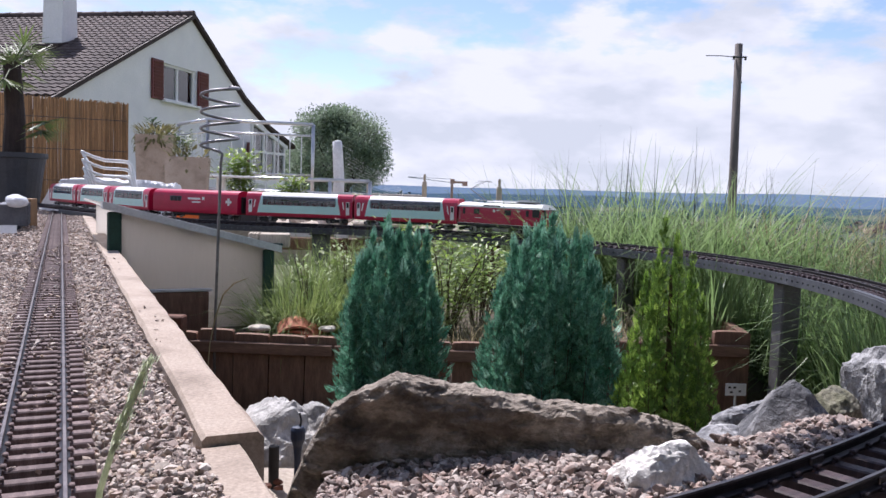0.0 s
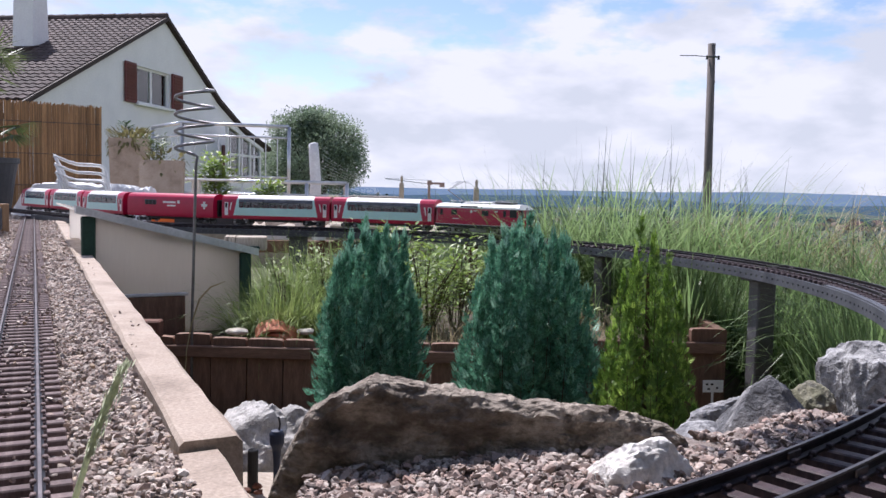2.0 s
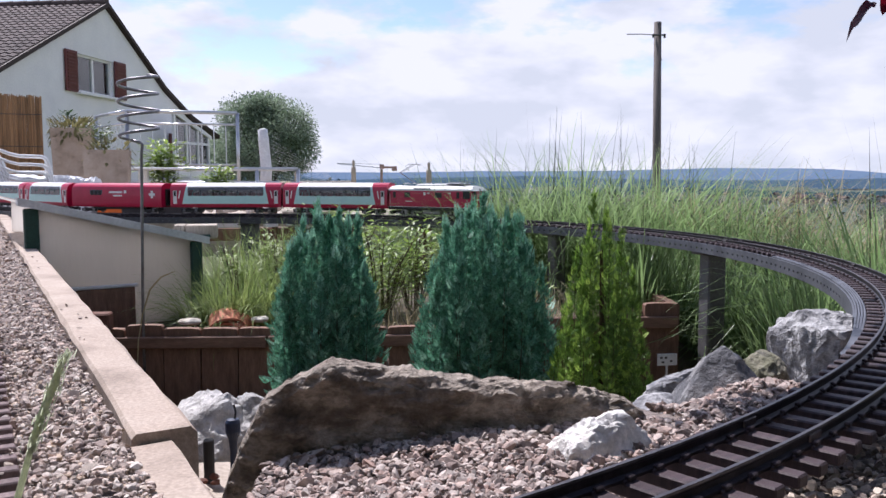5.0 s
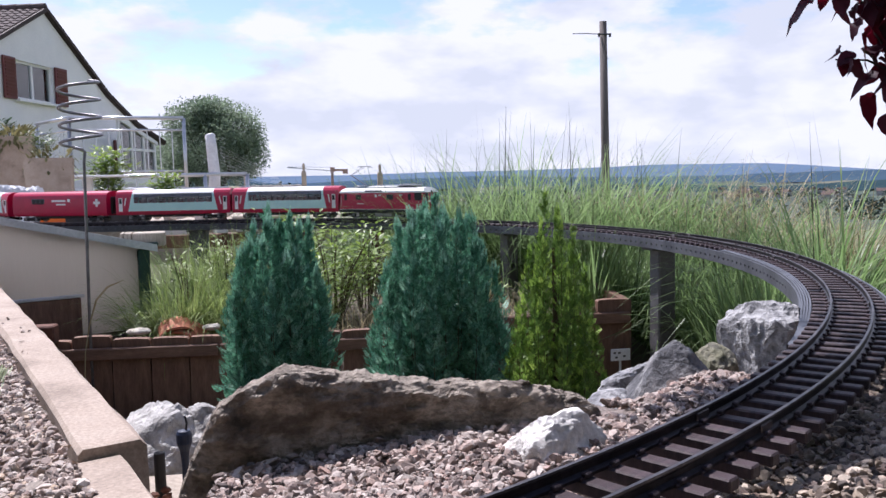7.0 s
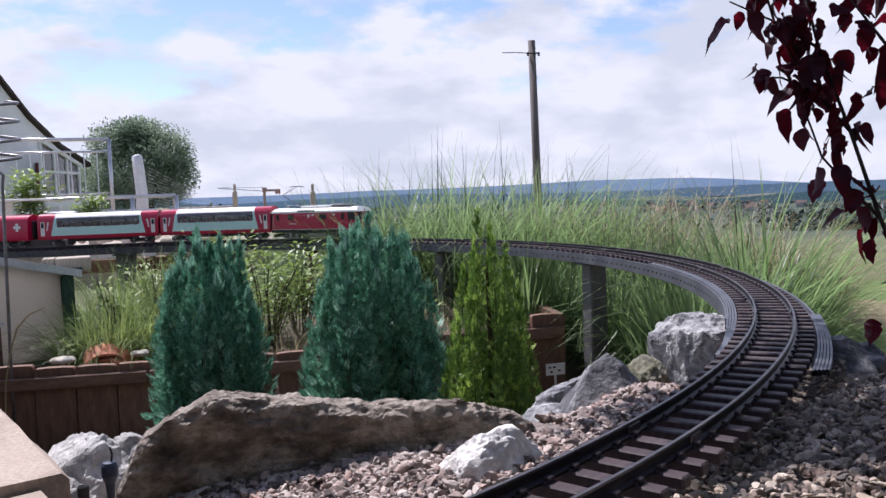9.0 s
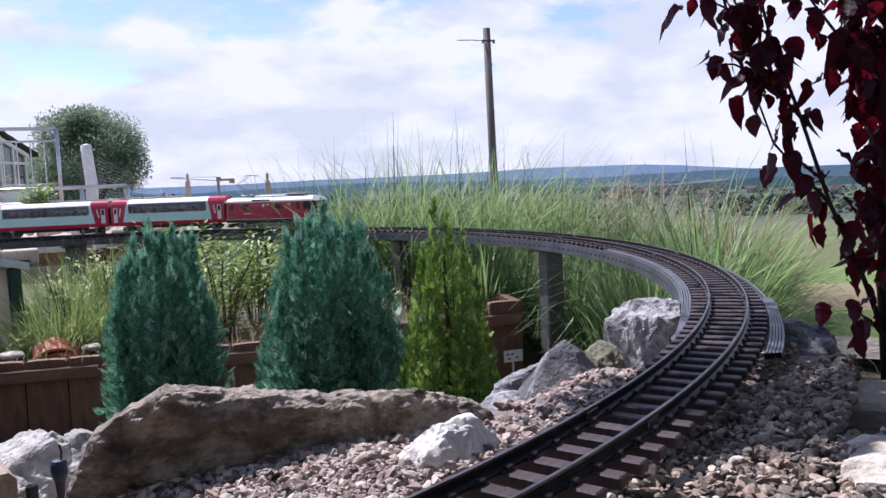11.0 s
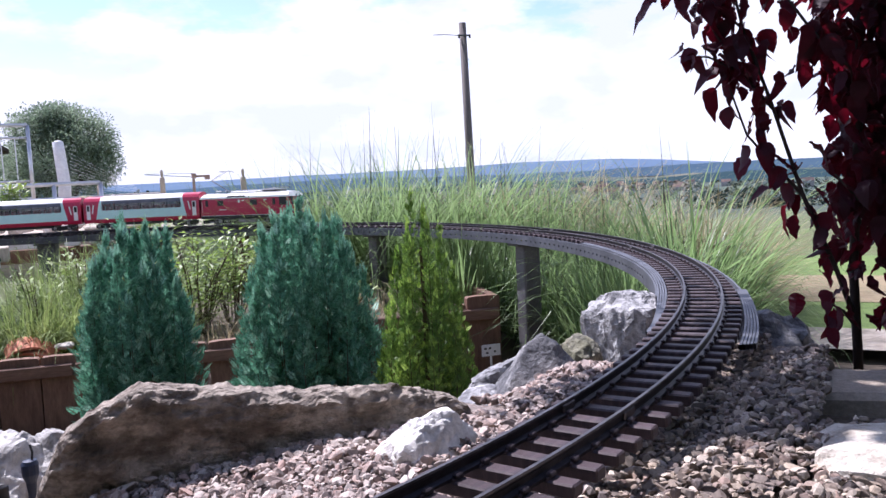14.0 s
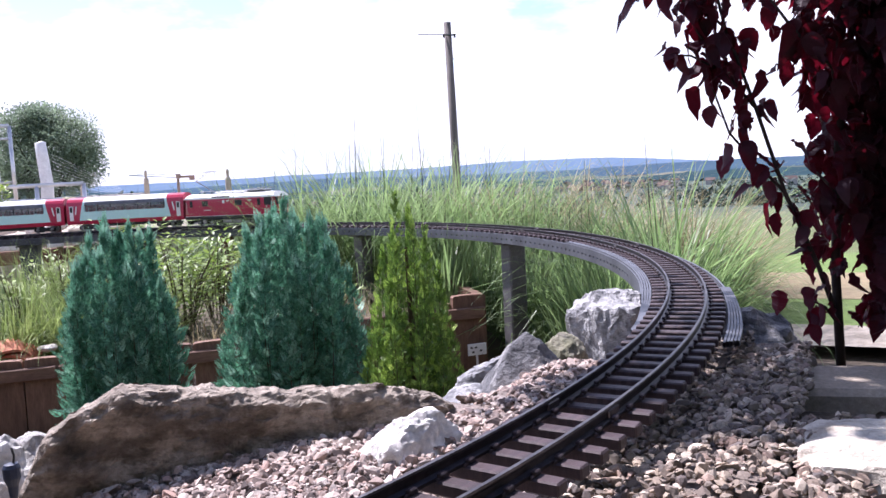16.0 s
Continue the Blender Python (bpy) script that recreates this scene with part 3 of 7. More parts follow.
def build_ground():
    az = [-180 + 6 * i for i in range(24)] + [-36 + 0.6 * i for i in range(126)] + [39.6 + 5.85 * i for i in range(24)]
    rr = [0.05 * 1.16 ** i for i in range(16)]
    while rr[-1] < 4800:
        rr.append(rr[-1] * (1.045 if rr[-1] < 6 else 1.09))
    g = G()
    rows = []
    for r in rr:
        row = []
        for a in az + [180]:
            x, y = r * math.sin(radians(a)), r * math.cos(radians(a))
            bumpy = 0.0
            if r < 60:
                bumpy = 0.02 * noise.noise(Vector((x * 3, y * 3, 0))) * min(1, r / 2)
            elif r > 150:
                bumpy = 0.006 * r * noise.noise(Vector((x * 0.004, y * 0.004, 2)))
            row.append((x, y, ground_z(x, y) + bumpy))
        rows.append(row)
    g.grid(rows)
    m = mat("meadow and field", (0.075, 0.118, 0.028), 0.9, (0.125, 0.108, 0.052), scale=0.55, fine=14, var=0.3, bump=0.6, bdist=0.03)
    n, l = m.node_tree.nodes, m.node_tree.links
    b = n["Principled BSDF"]
    old = b.inputs["Base Color"].links[0].from_socket
    pos, ln = n.new("ShaderNodeNewGeometry"), n.new("ShaderNodeVectorMath")
    ln.operation = "LENGTH"
    l.new(pos.outputs["Position"], ln.inputs[0])
    vor = n.new("ShaderNodeTexVoronoi")
    vor.inputs["Scale"].default_value = 0.0045
    l.new(pos.outputs["Position"], vor.inputs["Vector"])
    rp = n.new("ShaderNodeValToRGB")
    rp.color_ramp.interpolation = "CONSTANT"
    # Far field tones are greyed toward blue as painted haze.
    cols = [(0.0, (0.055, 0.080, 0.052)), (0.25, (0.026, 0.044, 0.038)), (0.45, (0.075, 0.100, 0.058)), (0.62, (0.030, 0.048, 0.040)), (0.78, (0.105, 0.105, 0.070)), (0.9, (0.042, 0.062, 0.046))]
    el = rp.color_ramp.elements
    while len(el) < len(cols):
        el.new(0.5)
    for e, (p, c) in zip(el, cols):
        e.position, e.color = p, (*c, 1)
    sep = n.new("ShaderNodeSeparateColor")
    l.new(vor.outputs["Color"], sep.inputs[0])
    l.new(sep.outputs[0], rp.inputs["Fac"])
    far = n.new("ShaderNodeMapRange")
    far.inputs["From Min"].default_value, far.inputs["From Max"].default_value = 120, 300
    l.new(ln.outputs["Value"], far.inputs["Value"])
    soil = n.new("ShaderNodeMapRange")
    soil.inputs["From Min"].default_value, soil.inputs["From Max"].default_value = 3.0, 6.0
    l.new(ln.outputs["Value"], soil.inputs["Value"])
    mx0, mx1 = n.new("ShaderNodeMix"), n.new("ShaderNodeMix")
    mx0.data_type = mx1.data_type = "RGBA"
    mx0.inputs["A"].default_value = (0.10, 0.078, 0.058, 1)
    l.new(soil.outputs["Result"], mx0.inputs["Factor"])
    l.new(old, mx0.inputs["B"])
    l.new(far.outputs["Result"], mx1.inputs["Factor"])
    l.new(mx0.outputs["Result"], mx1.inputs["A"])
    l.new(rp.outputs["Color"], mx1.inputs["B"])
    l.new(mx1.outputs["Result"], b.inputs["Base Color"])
    ob = solo("ground", g, m, "garden soil running out into meadow and valley fields", "ground", "structure", smooth=True)
    return ob


build_ground()


def hill(name, r, lo, seed, amp, base, colour, haze_glow, wood, label):
    """A wooded ridge on the horizon; base gives its height in degrees by direction."""
    rows = []
    for k, (dr, up) in enumerate(((0.86, -1), (0.93, 0.55), (1.0, 1.0), (1.06, 0.6))):
        row = []
        for i in range(0, 721):
            a = -180 + i * 0.5
            d = r * dr
            e = base(a) + amp * noise.fractal(Vector((a * 0.09, seed, 0.3)), 1.0, 2.0, 5) + wood * noise.noise(Vector((a * 2.1, seed, k)))
            z = -48.0 if up < 0 else -48 + (d * math.tan(radians(e)) + 48) * up
            row.append((d * math.sin(radians(a)), d * math.cos(radians(a)), z))
        rows.append(row)
    # Bluish base colour plus blue emission stand in for the distance haze.
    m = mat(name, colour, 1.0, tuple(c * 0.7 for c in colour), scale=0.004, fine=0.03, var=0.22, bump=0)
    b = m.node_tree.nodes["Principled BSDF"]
    b.inputs["Emission Color"].default_value, b.inputs["Emission Strength"].default_value = (*haze_glow, 1), 1.0
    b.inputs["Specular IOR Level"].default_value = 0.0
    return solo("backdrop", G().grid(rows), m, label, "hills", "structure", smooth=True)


def ridge_far(a):
    return 0.14 + 0.16 * smooth01(14, 21, a) - 0.75 * smooth01(27, 39, a)


def ridge_mid(a):
    return -0.35 + 0.1 * math.sin(a * 0.2) + 1.0 * (1 - smooth01(-9, -2.5, a)) * (1 if a > -90 else 0)


def ridge_low(a):
    return -1.02 + 0.12 * math.sin(a * 0.35 + 1) + 1.0 * (1 - smooth01(-6, 1.5, a)) * (1 if a > -90 else 0)


hill("far ridge", 4500, 0, 3.1, 0.10, ridge_far, (0.055, 0.070, 0.080), (0.085, 0.135, 0.225), 0.01, "far wooded ridge, haze painted in as blue glow")
hill("middle hills", 3300, 0, 7.7, 0.14, ridge_mid, (0.034, 0.048, 0.047), (0.032, 0.062, 0.115), 0.03, "middle hills with woods and fields, bluish with painted haze")
hill("near woods", 2100, 0, 5.2, 0.16, ridge_low, (0.018, 0.030, 0.027), (0.024, 0.046, 0.064), 0.07, "dark belt of woods across the valley, faint painted haze")


# ---- left bed: concrete edging and its gravel bed ----
LZ = -0.033                        # rail head of the straight line
LDIR = Vector((-0.408, 0.913, 0)).normalized()
LNRM = Vector((LDIR.y, -LDIR.x, 0))
LP0 = Vector((-0.33, 0.66, 0))


def left_pt(s, across, z=0.0):
    """Along the straight line from near the camera, and across it to the right."""
    return LP0 + LDIR * s + LNRM * across + Vector((0, 0, z))


EDGE_IN, EDGE_W = 0.131, 0.053
core = G()
a = [left_pt(-0.9, -2.0), left_pt(-0.9, EDGE_IN + 0.004), left_pt(5.7, EDGE_IN + 0.004), left_pt(5.7, -2.0)]
core.add([(p.x, p.y, -0.6) for p in a] + [(p.x, p.y, LZ - 0.022) for p in a], [(3, 2, 1, 0), (4, 5, 6, 7), (0, 1, 5, 4), (1, 2, 6, 5), (2, 3, 7, 6), (3, 0, 4, 7)])
solo("track_bed", core, M_DUST, "raised earth bed of the straight line, gritty top", "bed", "structure")


def edging(name, s0, s1, z, label, seed, off=0.0, w=EDGE_W, h=0.42):
    """A run of cast concrete edging with worn, slightly wavy arrises."""
    n = max(6, int((s1 - s0) / 0.03))
    prof = [(0, -h), (0, -0.004), (0.004, 0), (w - 0.005, 0), (w, -0.006), (w + 0.004, -h)]
    rows = []
    for i in range(n + 1):
        s = s0 + (s1 - s0) * i / n
        row = []
        for k, (u, v) in enumerate(prof):
            e = 0.0022 * noise.noise(Vector((s * 9, k * 1.7, seed)))
            row.append(left_pt(s, EDGE_IN + off + u + e, z + v + e * (v > -0.1)))
        rows.append(row)
    g = G().grid(rows)
    k, m = len(g.v), len(prof)
    g.f += [tuple(range(m)), tuple(range(k - m, k))[::-1]]
    return solo(name, g, M_CONCRETE, label, "edging", "structure")


edging("edging", -0.018, 5.6, LZ - 0.001, "long pale concrete edging beside the straight track", 1)
edging("edging", -0.55, -0.023, LZ - 0.010, "shorter concrete edging block with a sunken top", 5, off=-0.012, w=0.047)


# ---- track ----
def sleeper_mesh():
    g = G()
    g.box((0, 0, -0.0095), (0.0125, 0.094, 0.009), ch=0.0012)
    for side in (-1, 1):
        y = side * 0.0240
        g.box((0, y, -0.0045), (0.0120, 0.0110, 0.0020), ch=0.0005)
        for s in (-1, 1):
            g.box((0, y + s * 0.0046, -0.0026), (0.0070, 0.0044, 0.0036), ch=0.0009)
    return g.mesh("sleeper")


SLEEPER = sleeper_mesh()
SLEEPER.materials.append(M_SLEEPER)
SLEEPER_DUSTY = SLEEPER.copy()
SLEEPER_DUSTY.materials.clear()
SLEEPER_DUSTY.materials.append(M_SLEEPER_DUSTY)
RAIL_PROF = [(-0.0040, -0.0052), (0.0040, -0.0052), (0.0040, -0.0042), (0.0009, -0.0034), (0.0009, -0.0016), (0.0014, -0.0010), (0.0014, -0.00005), (-0.0014, -0.00005), (-0.0014, -0.0010), (-0.0009, -0.0016), (-0.0009, -0.0034), (-0.0040, -0.0042)]


def rail(parent, centre, s0, s1, off, step):
    """One rail of the pair, with a bright worn head of its own."""
    body, head = G(), G()
    rows, hrows = [], []
    n = int((s1 - s0) / step)
    for i in range(n + 1):
        x, y, h = centre(s0 + (s1 - s0) * i / n)
        nx, ny, z = -math.sin(h), math.cos(h), centre_z(centre)
        rows.append([(x + nx * (off + u), y + ny * (off + u), z + v * 2.0) for u, v in RAIL_PROF + RAIL_PROF[:1]])
        hrows.append([(x + nx * (off + u), y + ny * (off + u), z + v) for u, v in ((-0.0016, -0.0012), (-0.0013, 0.0003), (0.0013, 0.0003), (0.0016, -0.0012))])
    body.grid(rows)
    head.grid(hrows)
    r = part("rail", body, M_RAIL, parent)
    part("rail_head", head, M_RAIL_TOP, r, "bright worn rail head")


def centre_z(centre):
    return LZ if centre is left_line else 0.0


def left_line(s):
    p = left_pt(s, 0)
    return p.x, p.y, math.atan2(LDIR.y, LDIR.x)


def lay(name, centre, s0, s1, label, joined_from, step):
    t = thing(name, label=label, category="track")
    rail(t, centre, s0, s1, -0.0240, step)
    rail(t, centre, s0, s1, 0.0240, step)
    s, k = s0, 0
    one = SLEEPER_DUSTY if centre is left_line else SLEEPER
    rest = G()
    while s < s1:
        x, y, h = centre(s)
        m = Matrix.Translation((x, y, centre_z(centre) - 0.0055)) @ Matrix.Rotation(h + random.uniform(-0.012, 0.012), 4, "Z")
        if joined_from is None or s < joined_from:
            part("sleeper", one, one.materials[0], t, m=m)
        else:
            rest.add([m @ v.co for v in one.vertices], [tuple(p.vertices) for p in one.polygons])
        s += 0.0302
    if rest.v:
        tagged(part("sleeper_run", rest, one.materials[0], t), kind="stuff")
    # fishplates where two lengths of rail meet
    for j in range(1, int((s1 - s0) / 0.62)):
        for off in (-0.024, 0.024):
            x, y, h = centre(s0 + 0.17 + j * 0.62)
            nx, ny = -math.sin(h), math.cos(h)
            part("fishplate", G().box((0, 0, -0.005), (0.020, 0.0052, 0.0062), ch=0.0008), M_RAIL_TOP, t,
                 m=Matrix.Translation((x + nx * off, y + ny * off, centre_z(centre))) @ Matrix.Rotation(h, 4, "Z"))
    return t


lay("curved_track", line_at, 0.35, len(LINE) * STEP - 0.05, "narrow model railway track on brown sleepers, curving over a viaduct", along(80), 0.02)
lay("straight_track", left_line, -0.45, 5.5, "straight model railway track laid in pinkish gravel", 4.2, 0.1)

# ---- viaduct: slotted channel, posts ----
via = thing("viaduct", label="curved viaduct of slotted grey metal channel on posts", category="viaduct")
TRAY_IN, TRAY_OUT = 0.0625, 0.0560


def tray_point(s, off, z):
    x, y, h = line_at(s)
    return (x - math.sin(h) * off, y + math.cos(h) * off, z)


def tray_side(off, s0, s1, mtl, slots=True):
    """One upright flange with a row of slots cut through it."""
    g = G()
    ztop, zbot, th = -0.0155, -0.0415, 0.0016
    def block(a, b, z0, z1):
        vs = [tray_point(s, o, z) for s in (a, b) for o in (off - th, off + th) for z in (z0, z1)]
        g.add(vs, [(0, 1, 3, 2), (4, 6, 7, 5), (0, 4, 5, 1), (2, 3, 7, 6), (0, 2, 6, 4), (1, 5, 7, 3)])
    n = int((s1 - s0) / 0.03)
    ds = (s1 - s0) / n
    for i in range(n):
        a = s0 + i * ds
        block(a, a + ds, ztop - 0.011, ztop)
        block(a, a + ds, zbot, zbot + 0.0105)
        cut = ds * 0.26 if slots else 0
        block(a, a + ds - cut, zbot + 0.0105, ztop - 0.011)
    return part("flange", g, mtl, via)


S_A, S_B = along(-31.8), len(LINE) * STEP - 1.2
tray_side(TRAY_IN, S_A, along(-23), M_TRAY, False)
tray_side(TRAY_IN, along(-23), along(44), M_TRAY)
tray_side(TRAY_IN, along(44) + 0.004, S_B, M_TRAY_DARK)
tray_side(-TRAY_OUT, S_A, S_B, M_TRAY)
deck = G()
for lo, hi, z0, z1 in ((-0.054, 0.061, -0.0215, -0.0200), (0.0602, 0.0642, -0.0160, -0.0145), (-0.0575, -0.0545, -0.0160, -0.0145)):
    rows = []
    n = 170
    for i in range(n + 1):
        s = S_A + (S_B - S_A) * i / n
        rows.append([tray_point(s, o, z) for o, z in ((lo, z0), (hi, z0), (hi, z1), (lo, z1), (lo, z0))])
    deck.grid(rows)
part("deck", deck, M_TRAY, via)
# flat ribs where the channel runs out on the bank
for side, k0 in ((1, 0), (1, 1), (1, 2), (1, 3), (-1, 0), (-1, 1), (-1, 2), (-1, 3), (-1, 4)):
    first, last = along(-6 if side > 0 else -31), along(-40.2 + 0.14 * k0 if side > 0 else -41.4 + 0.07 * k0)
    rows = []
    for k in range(41):
        s = first + (last - first) * k / 40
        bare = smooth01(S_A, last, s) if s < S_A else 0.0
        off = (0.0495 + 0.0036 * k0 - (0.003 + 0.0018 * k0) * bare) if side > 0 else -(0.0490 + 0.0028 * k0 + (0.0035 + 0.0006 * k0) * bare)
        rows.append([tray_point(s, off + u, z + 0.0015 - 0.004 * bare) for u, z in ((-0.0013, -0.019), (-0.0013, -0.0125), (0.0013, -0.0125), (0.0013, -0.019), (-0.0013, -0.019))])
    part("end_rib", G().grid(rows), M_TRAY, via, "bare rib of the channel's end")
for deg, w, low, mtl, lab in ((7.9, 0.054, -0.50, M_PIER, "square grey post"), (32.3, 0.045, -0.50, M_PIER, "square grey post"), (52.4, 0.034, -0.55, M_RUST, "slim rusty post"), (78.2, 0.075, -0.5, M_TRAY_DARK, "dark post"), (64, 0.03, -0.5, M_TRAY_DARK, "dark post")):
    x, y, h = line_at(along(deg))
    g = G().box((0, 0, (low - 0.046) / 2), (w, 0.055, -low - 0.046), ch=0.004)
    g.box((0, 0, -0.0475), (w * 1.15, 0.10, 0.006), ch=0.001)
    part("post", g, mtl, via, lab, m=Matrix.Translation((x, y, 0)) @ Matrix.Rotation(h, 4, "Z"))

# ---- palisade of short boards ----
pal = thing("palisade", label="low brown wooden palisade edging a raised bed", category="fence")
P_A, P_B = Vector((-0.80, 2.42, 0)), Vector((0.838, 2.34, 0))
pd = (P_B - P_A).normalized()
pyaw = math.atan2(pd.y, pd.x)
board = G()
board.prism([(-0.050, -0.26), (0.050, -0.26), (0.050, -0.006), (0.046, -0.0015), (0.02, 0), (-0.02, 0), (-0.046, -0.0015), (-0.050, -0.006)], -0.013, 0.013, axis=1)
BOARD = board.mesh("board")
BOARD.materials.append(M_PLANK)
n = 16
for i in range(n):
    p = P_A + pd * (0.055 + i * 0.1045)
    top = -0.245 + 0.050 * smooth01(0.55, 0.8, p.x) + random.uniform(-0.006, 0.006)
    part("board", BOARD, M_PLANK, pal, m=Matrix.Translation((p.x, p.y, top)) @ Matrix.Rotation(pyaw + random.uniform(-0.03, 0.03), 4, "Z") @ Matrix.Rotation(random.uniform(-0.02, 0.02), 4, "Y"))
for i in range(6):
    p = P_B + Vector((0.035 + 0.012 * i, 0.09 + 0.105 * i, 0))
    part("board", BOARD, M_PLANK, pal, m=Matrix.Translation((p.x, p.y, -0.193 + random.uniform(-0.006, 0.006))) @ Matrix.Rotation(radians(82) + random.uniform(-0.05, 0.05), 4, "Z"))
for k, (u0, u1) in enumerate(((0.0, 0.50), (0.505, 1.05), (1.055, 1.665))):
    c = P_A + pd * ((u0 + u1) / 2)
    part("batten", G().box((0, 0, 0), (u1 - u0, 0.012, 0.034), ch=0.003), M_PLANK_RAIL, pal, m=Matrix.Translation((c.x, c.y - 0.021, -0.288 + 0.045 * (k == 2))) @ Matrix.Rotation(pyaw, 4, "Z"))

tag_plate = thing("plant_tag", (0.822, 2.285, -0.343), 2, "small white plant tag with dark marks at the palisade's foot", "tag")
part("plate", G().box((0, 0, 0), (0.058, 0.003, 0.034), ch=0.001), M_WHITE, tag_plate)
part("peg", G().box((0, 0.003, -0.06), (0.006, 0.003, 0.12)), M_WHITE, tag_plate)
for k, (x, z) in enumerate(((-0.018, 0.006), (-0.004, 0.006), (0.011, -0.004), (-0.013, -0.007))):
    part("mark", G().box((x, -0.0022, z), (0.007, 0.001, 0.005)), M_BLACK, tag_plate, "dark printed mark")

# ---- cold frame against the edging ----
cf = thing("cold_frame", (-1.005, 2.56, 0), 26.5, "cold frame of milky twin-wall sheets in dark green profiles", "cold frame")
# local x runs along the near side, y runs away from the camera
def sloped(y0, y1, x0=0.0, x1=0.50, zl=0.095, zr=-0.028, zb=-0.285):
    f = lambda x: zl + (zr - zl) * x / 0.50
    return G().prism([(x0, zb), (x1, zb), (x1, f(x1)), (x0, f(x0))], y0, y1, axis=1)
part("side_panel", sloped(0.0, 0.008, 0.025, 0.475, 0.088, -0.035), M_POLY, cf, "milky ribbed side sheet")
part("side_panel", sloped(0.85, 0.858, 0.025, 0.475, 0.088, -0.035), M_POLY, cf, "milky ribbed side sheet")
part("front_panel", G().box((0.485, 0.43, -0.16), (0.008, 0.84, 0.25)), M_POLY, cf)
lid = G().prism([(-0.02, 0.096), (0.52, -0.036), (0.52, -0.028), (-0.02, 0.104)], -0.018, 0.87, axis=1)
part("lid", lid, M_POLY, cf, "sloping milky lid")
part("lid_strip", G().prism([(-0.025, 0.092), (0.525, -0.043), (0.525, -0.020), (-0.025, 0.115)], -0.026, 0.035, axis=1), M_ALU, cf, "pale aluminium strip along the lid's edge")
for x, w, z0, z1 in ((0.0, 0.040, -0.285, 0.082), (0.478, 0.036, -0.285, -0.034)):
    part("corner_profile", G().box((x + w / 2 - 0.01, 0.0, (z0 + z1) / 2), (w, 0.03, z1 - z0), ch=0.004), M_GREEN, cf, "dark green corner profile")
part("corner_profile", G().box((0.50, 0.02, -0.020), (0.07, 0.05, 0.012), ch=0.003), M_GREEN, cf)
part("base_board", G().box((0.155, -0.020, -0.235), (0.27, 0.016, 0.14), ch=0.003), M_PLANK, cf, "dark board leaning on the side")
part("base_strip", G().box((0.16, -0.024, -0.160), (0.28, 0.012, 0.010), ch=0.002), M_ALU, cf)
part("bar", G().box((0.23, 0.43, 0.025), (0.02, 0.84, 0.02), ch=0.002), M_GREEN, cf)

# box of slats standing on the lid
crate = thing("slatted_box", (-0.625, 2.83, -0.028), 8, "small grey-beige wooden box resting on the cold frame", "box")
part("body", G().box((0.065, 0, 0.022), (0.10, 0.09, 0.044), ch=0.003), M_CARVED, crate)
for i in range(3):
    part("slat", G().box((0.008 - i * 0.0115, 0, 0.022), (0.010, 0.092, 0.045), ch=0.001), M_CARVED, crate)

# ---- spiral garden ornament ----
sp = thing("spiral_ornament", (-0.632, 2.40, 0), 0, "tall steel rod coiled into a spring at its top", "garden ornament")
pts = [(-0.012, 0, -0.46), (-0.010, 0, -0.2), (0.0, 0, 0.235), (0.004, 0, 0.262)]
pts += [(-0.004, 0.0, 0.268), (-0.02, -0.01, 0.273)]
for i in range(0, 113):
    a = radians(i * 12.4)
    pts.append((-0.004 + 0.052 * math.cos(a + 2.2), 0.052 * math.sin(a + 2.2), 0.276 + 0.18 * i / 112))
part("rod", G().tube(pts[:6], 0.0042, 8), M_SPIRAL, sp, smooth=True)
part("coil", G().tube(pts[5:], 0.0042, 8), M_SPIRAL, sp, "springy coil of steel rod", smooth=True)


# ---- stones of the bank ----
def interp(table, x):
    for (a, va), (b, vb) in zip(table, table[1:]):
        if x <= b:
            return va + (vb - va) * max(0.0, (x - a) / (b - a))
    return table[-1][1]


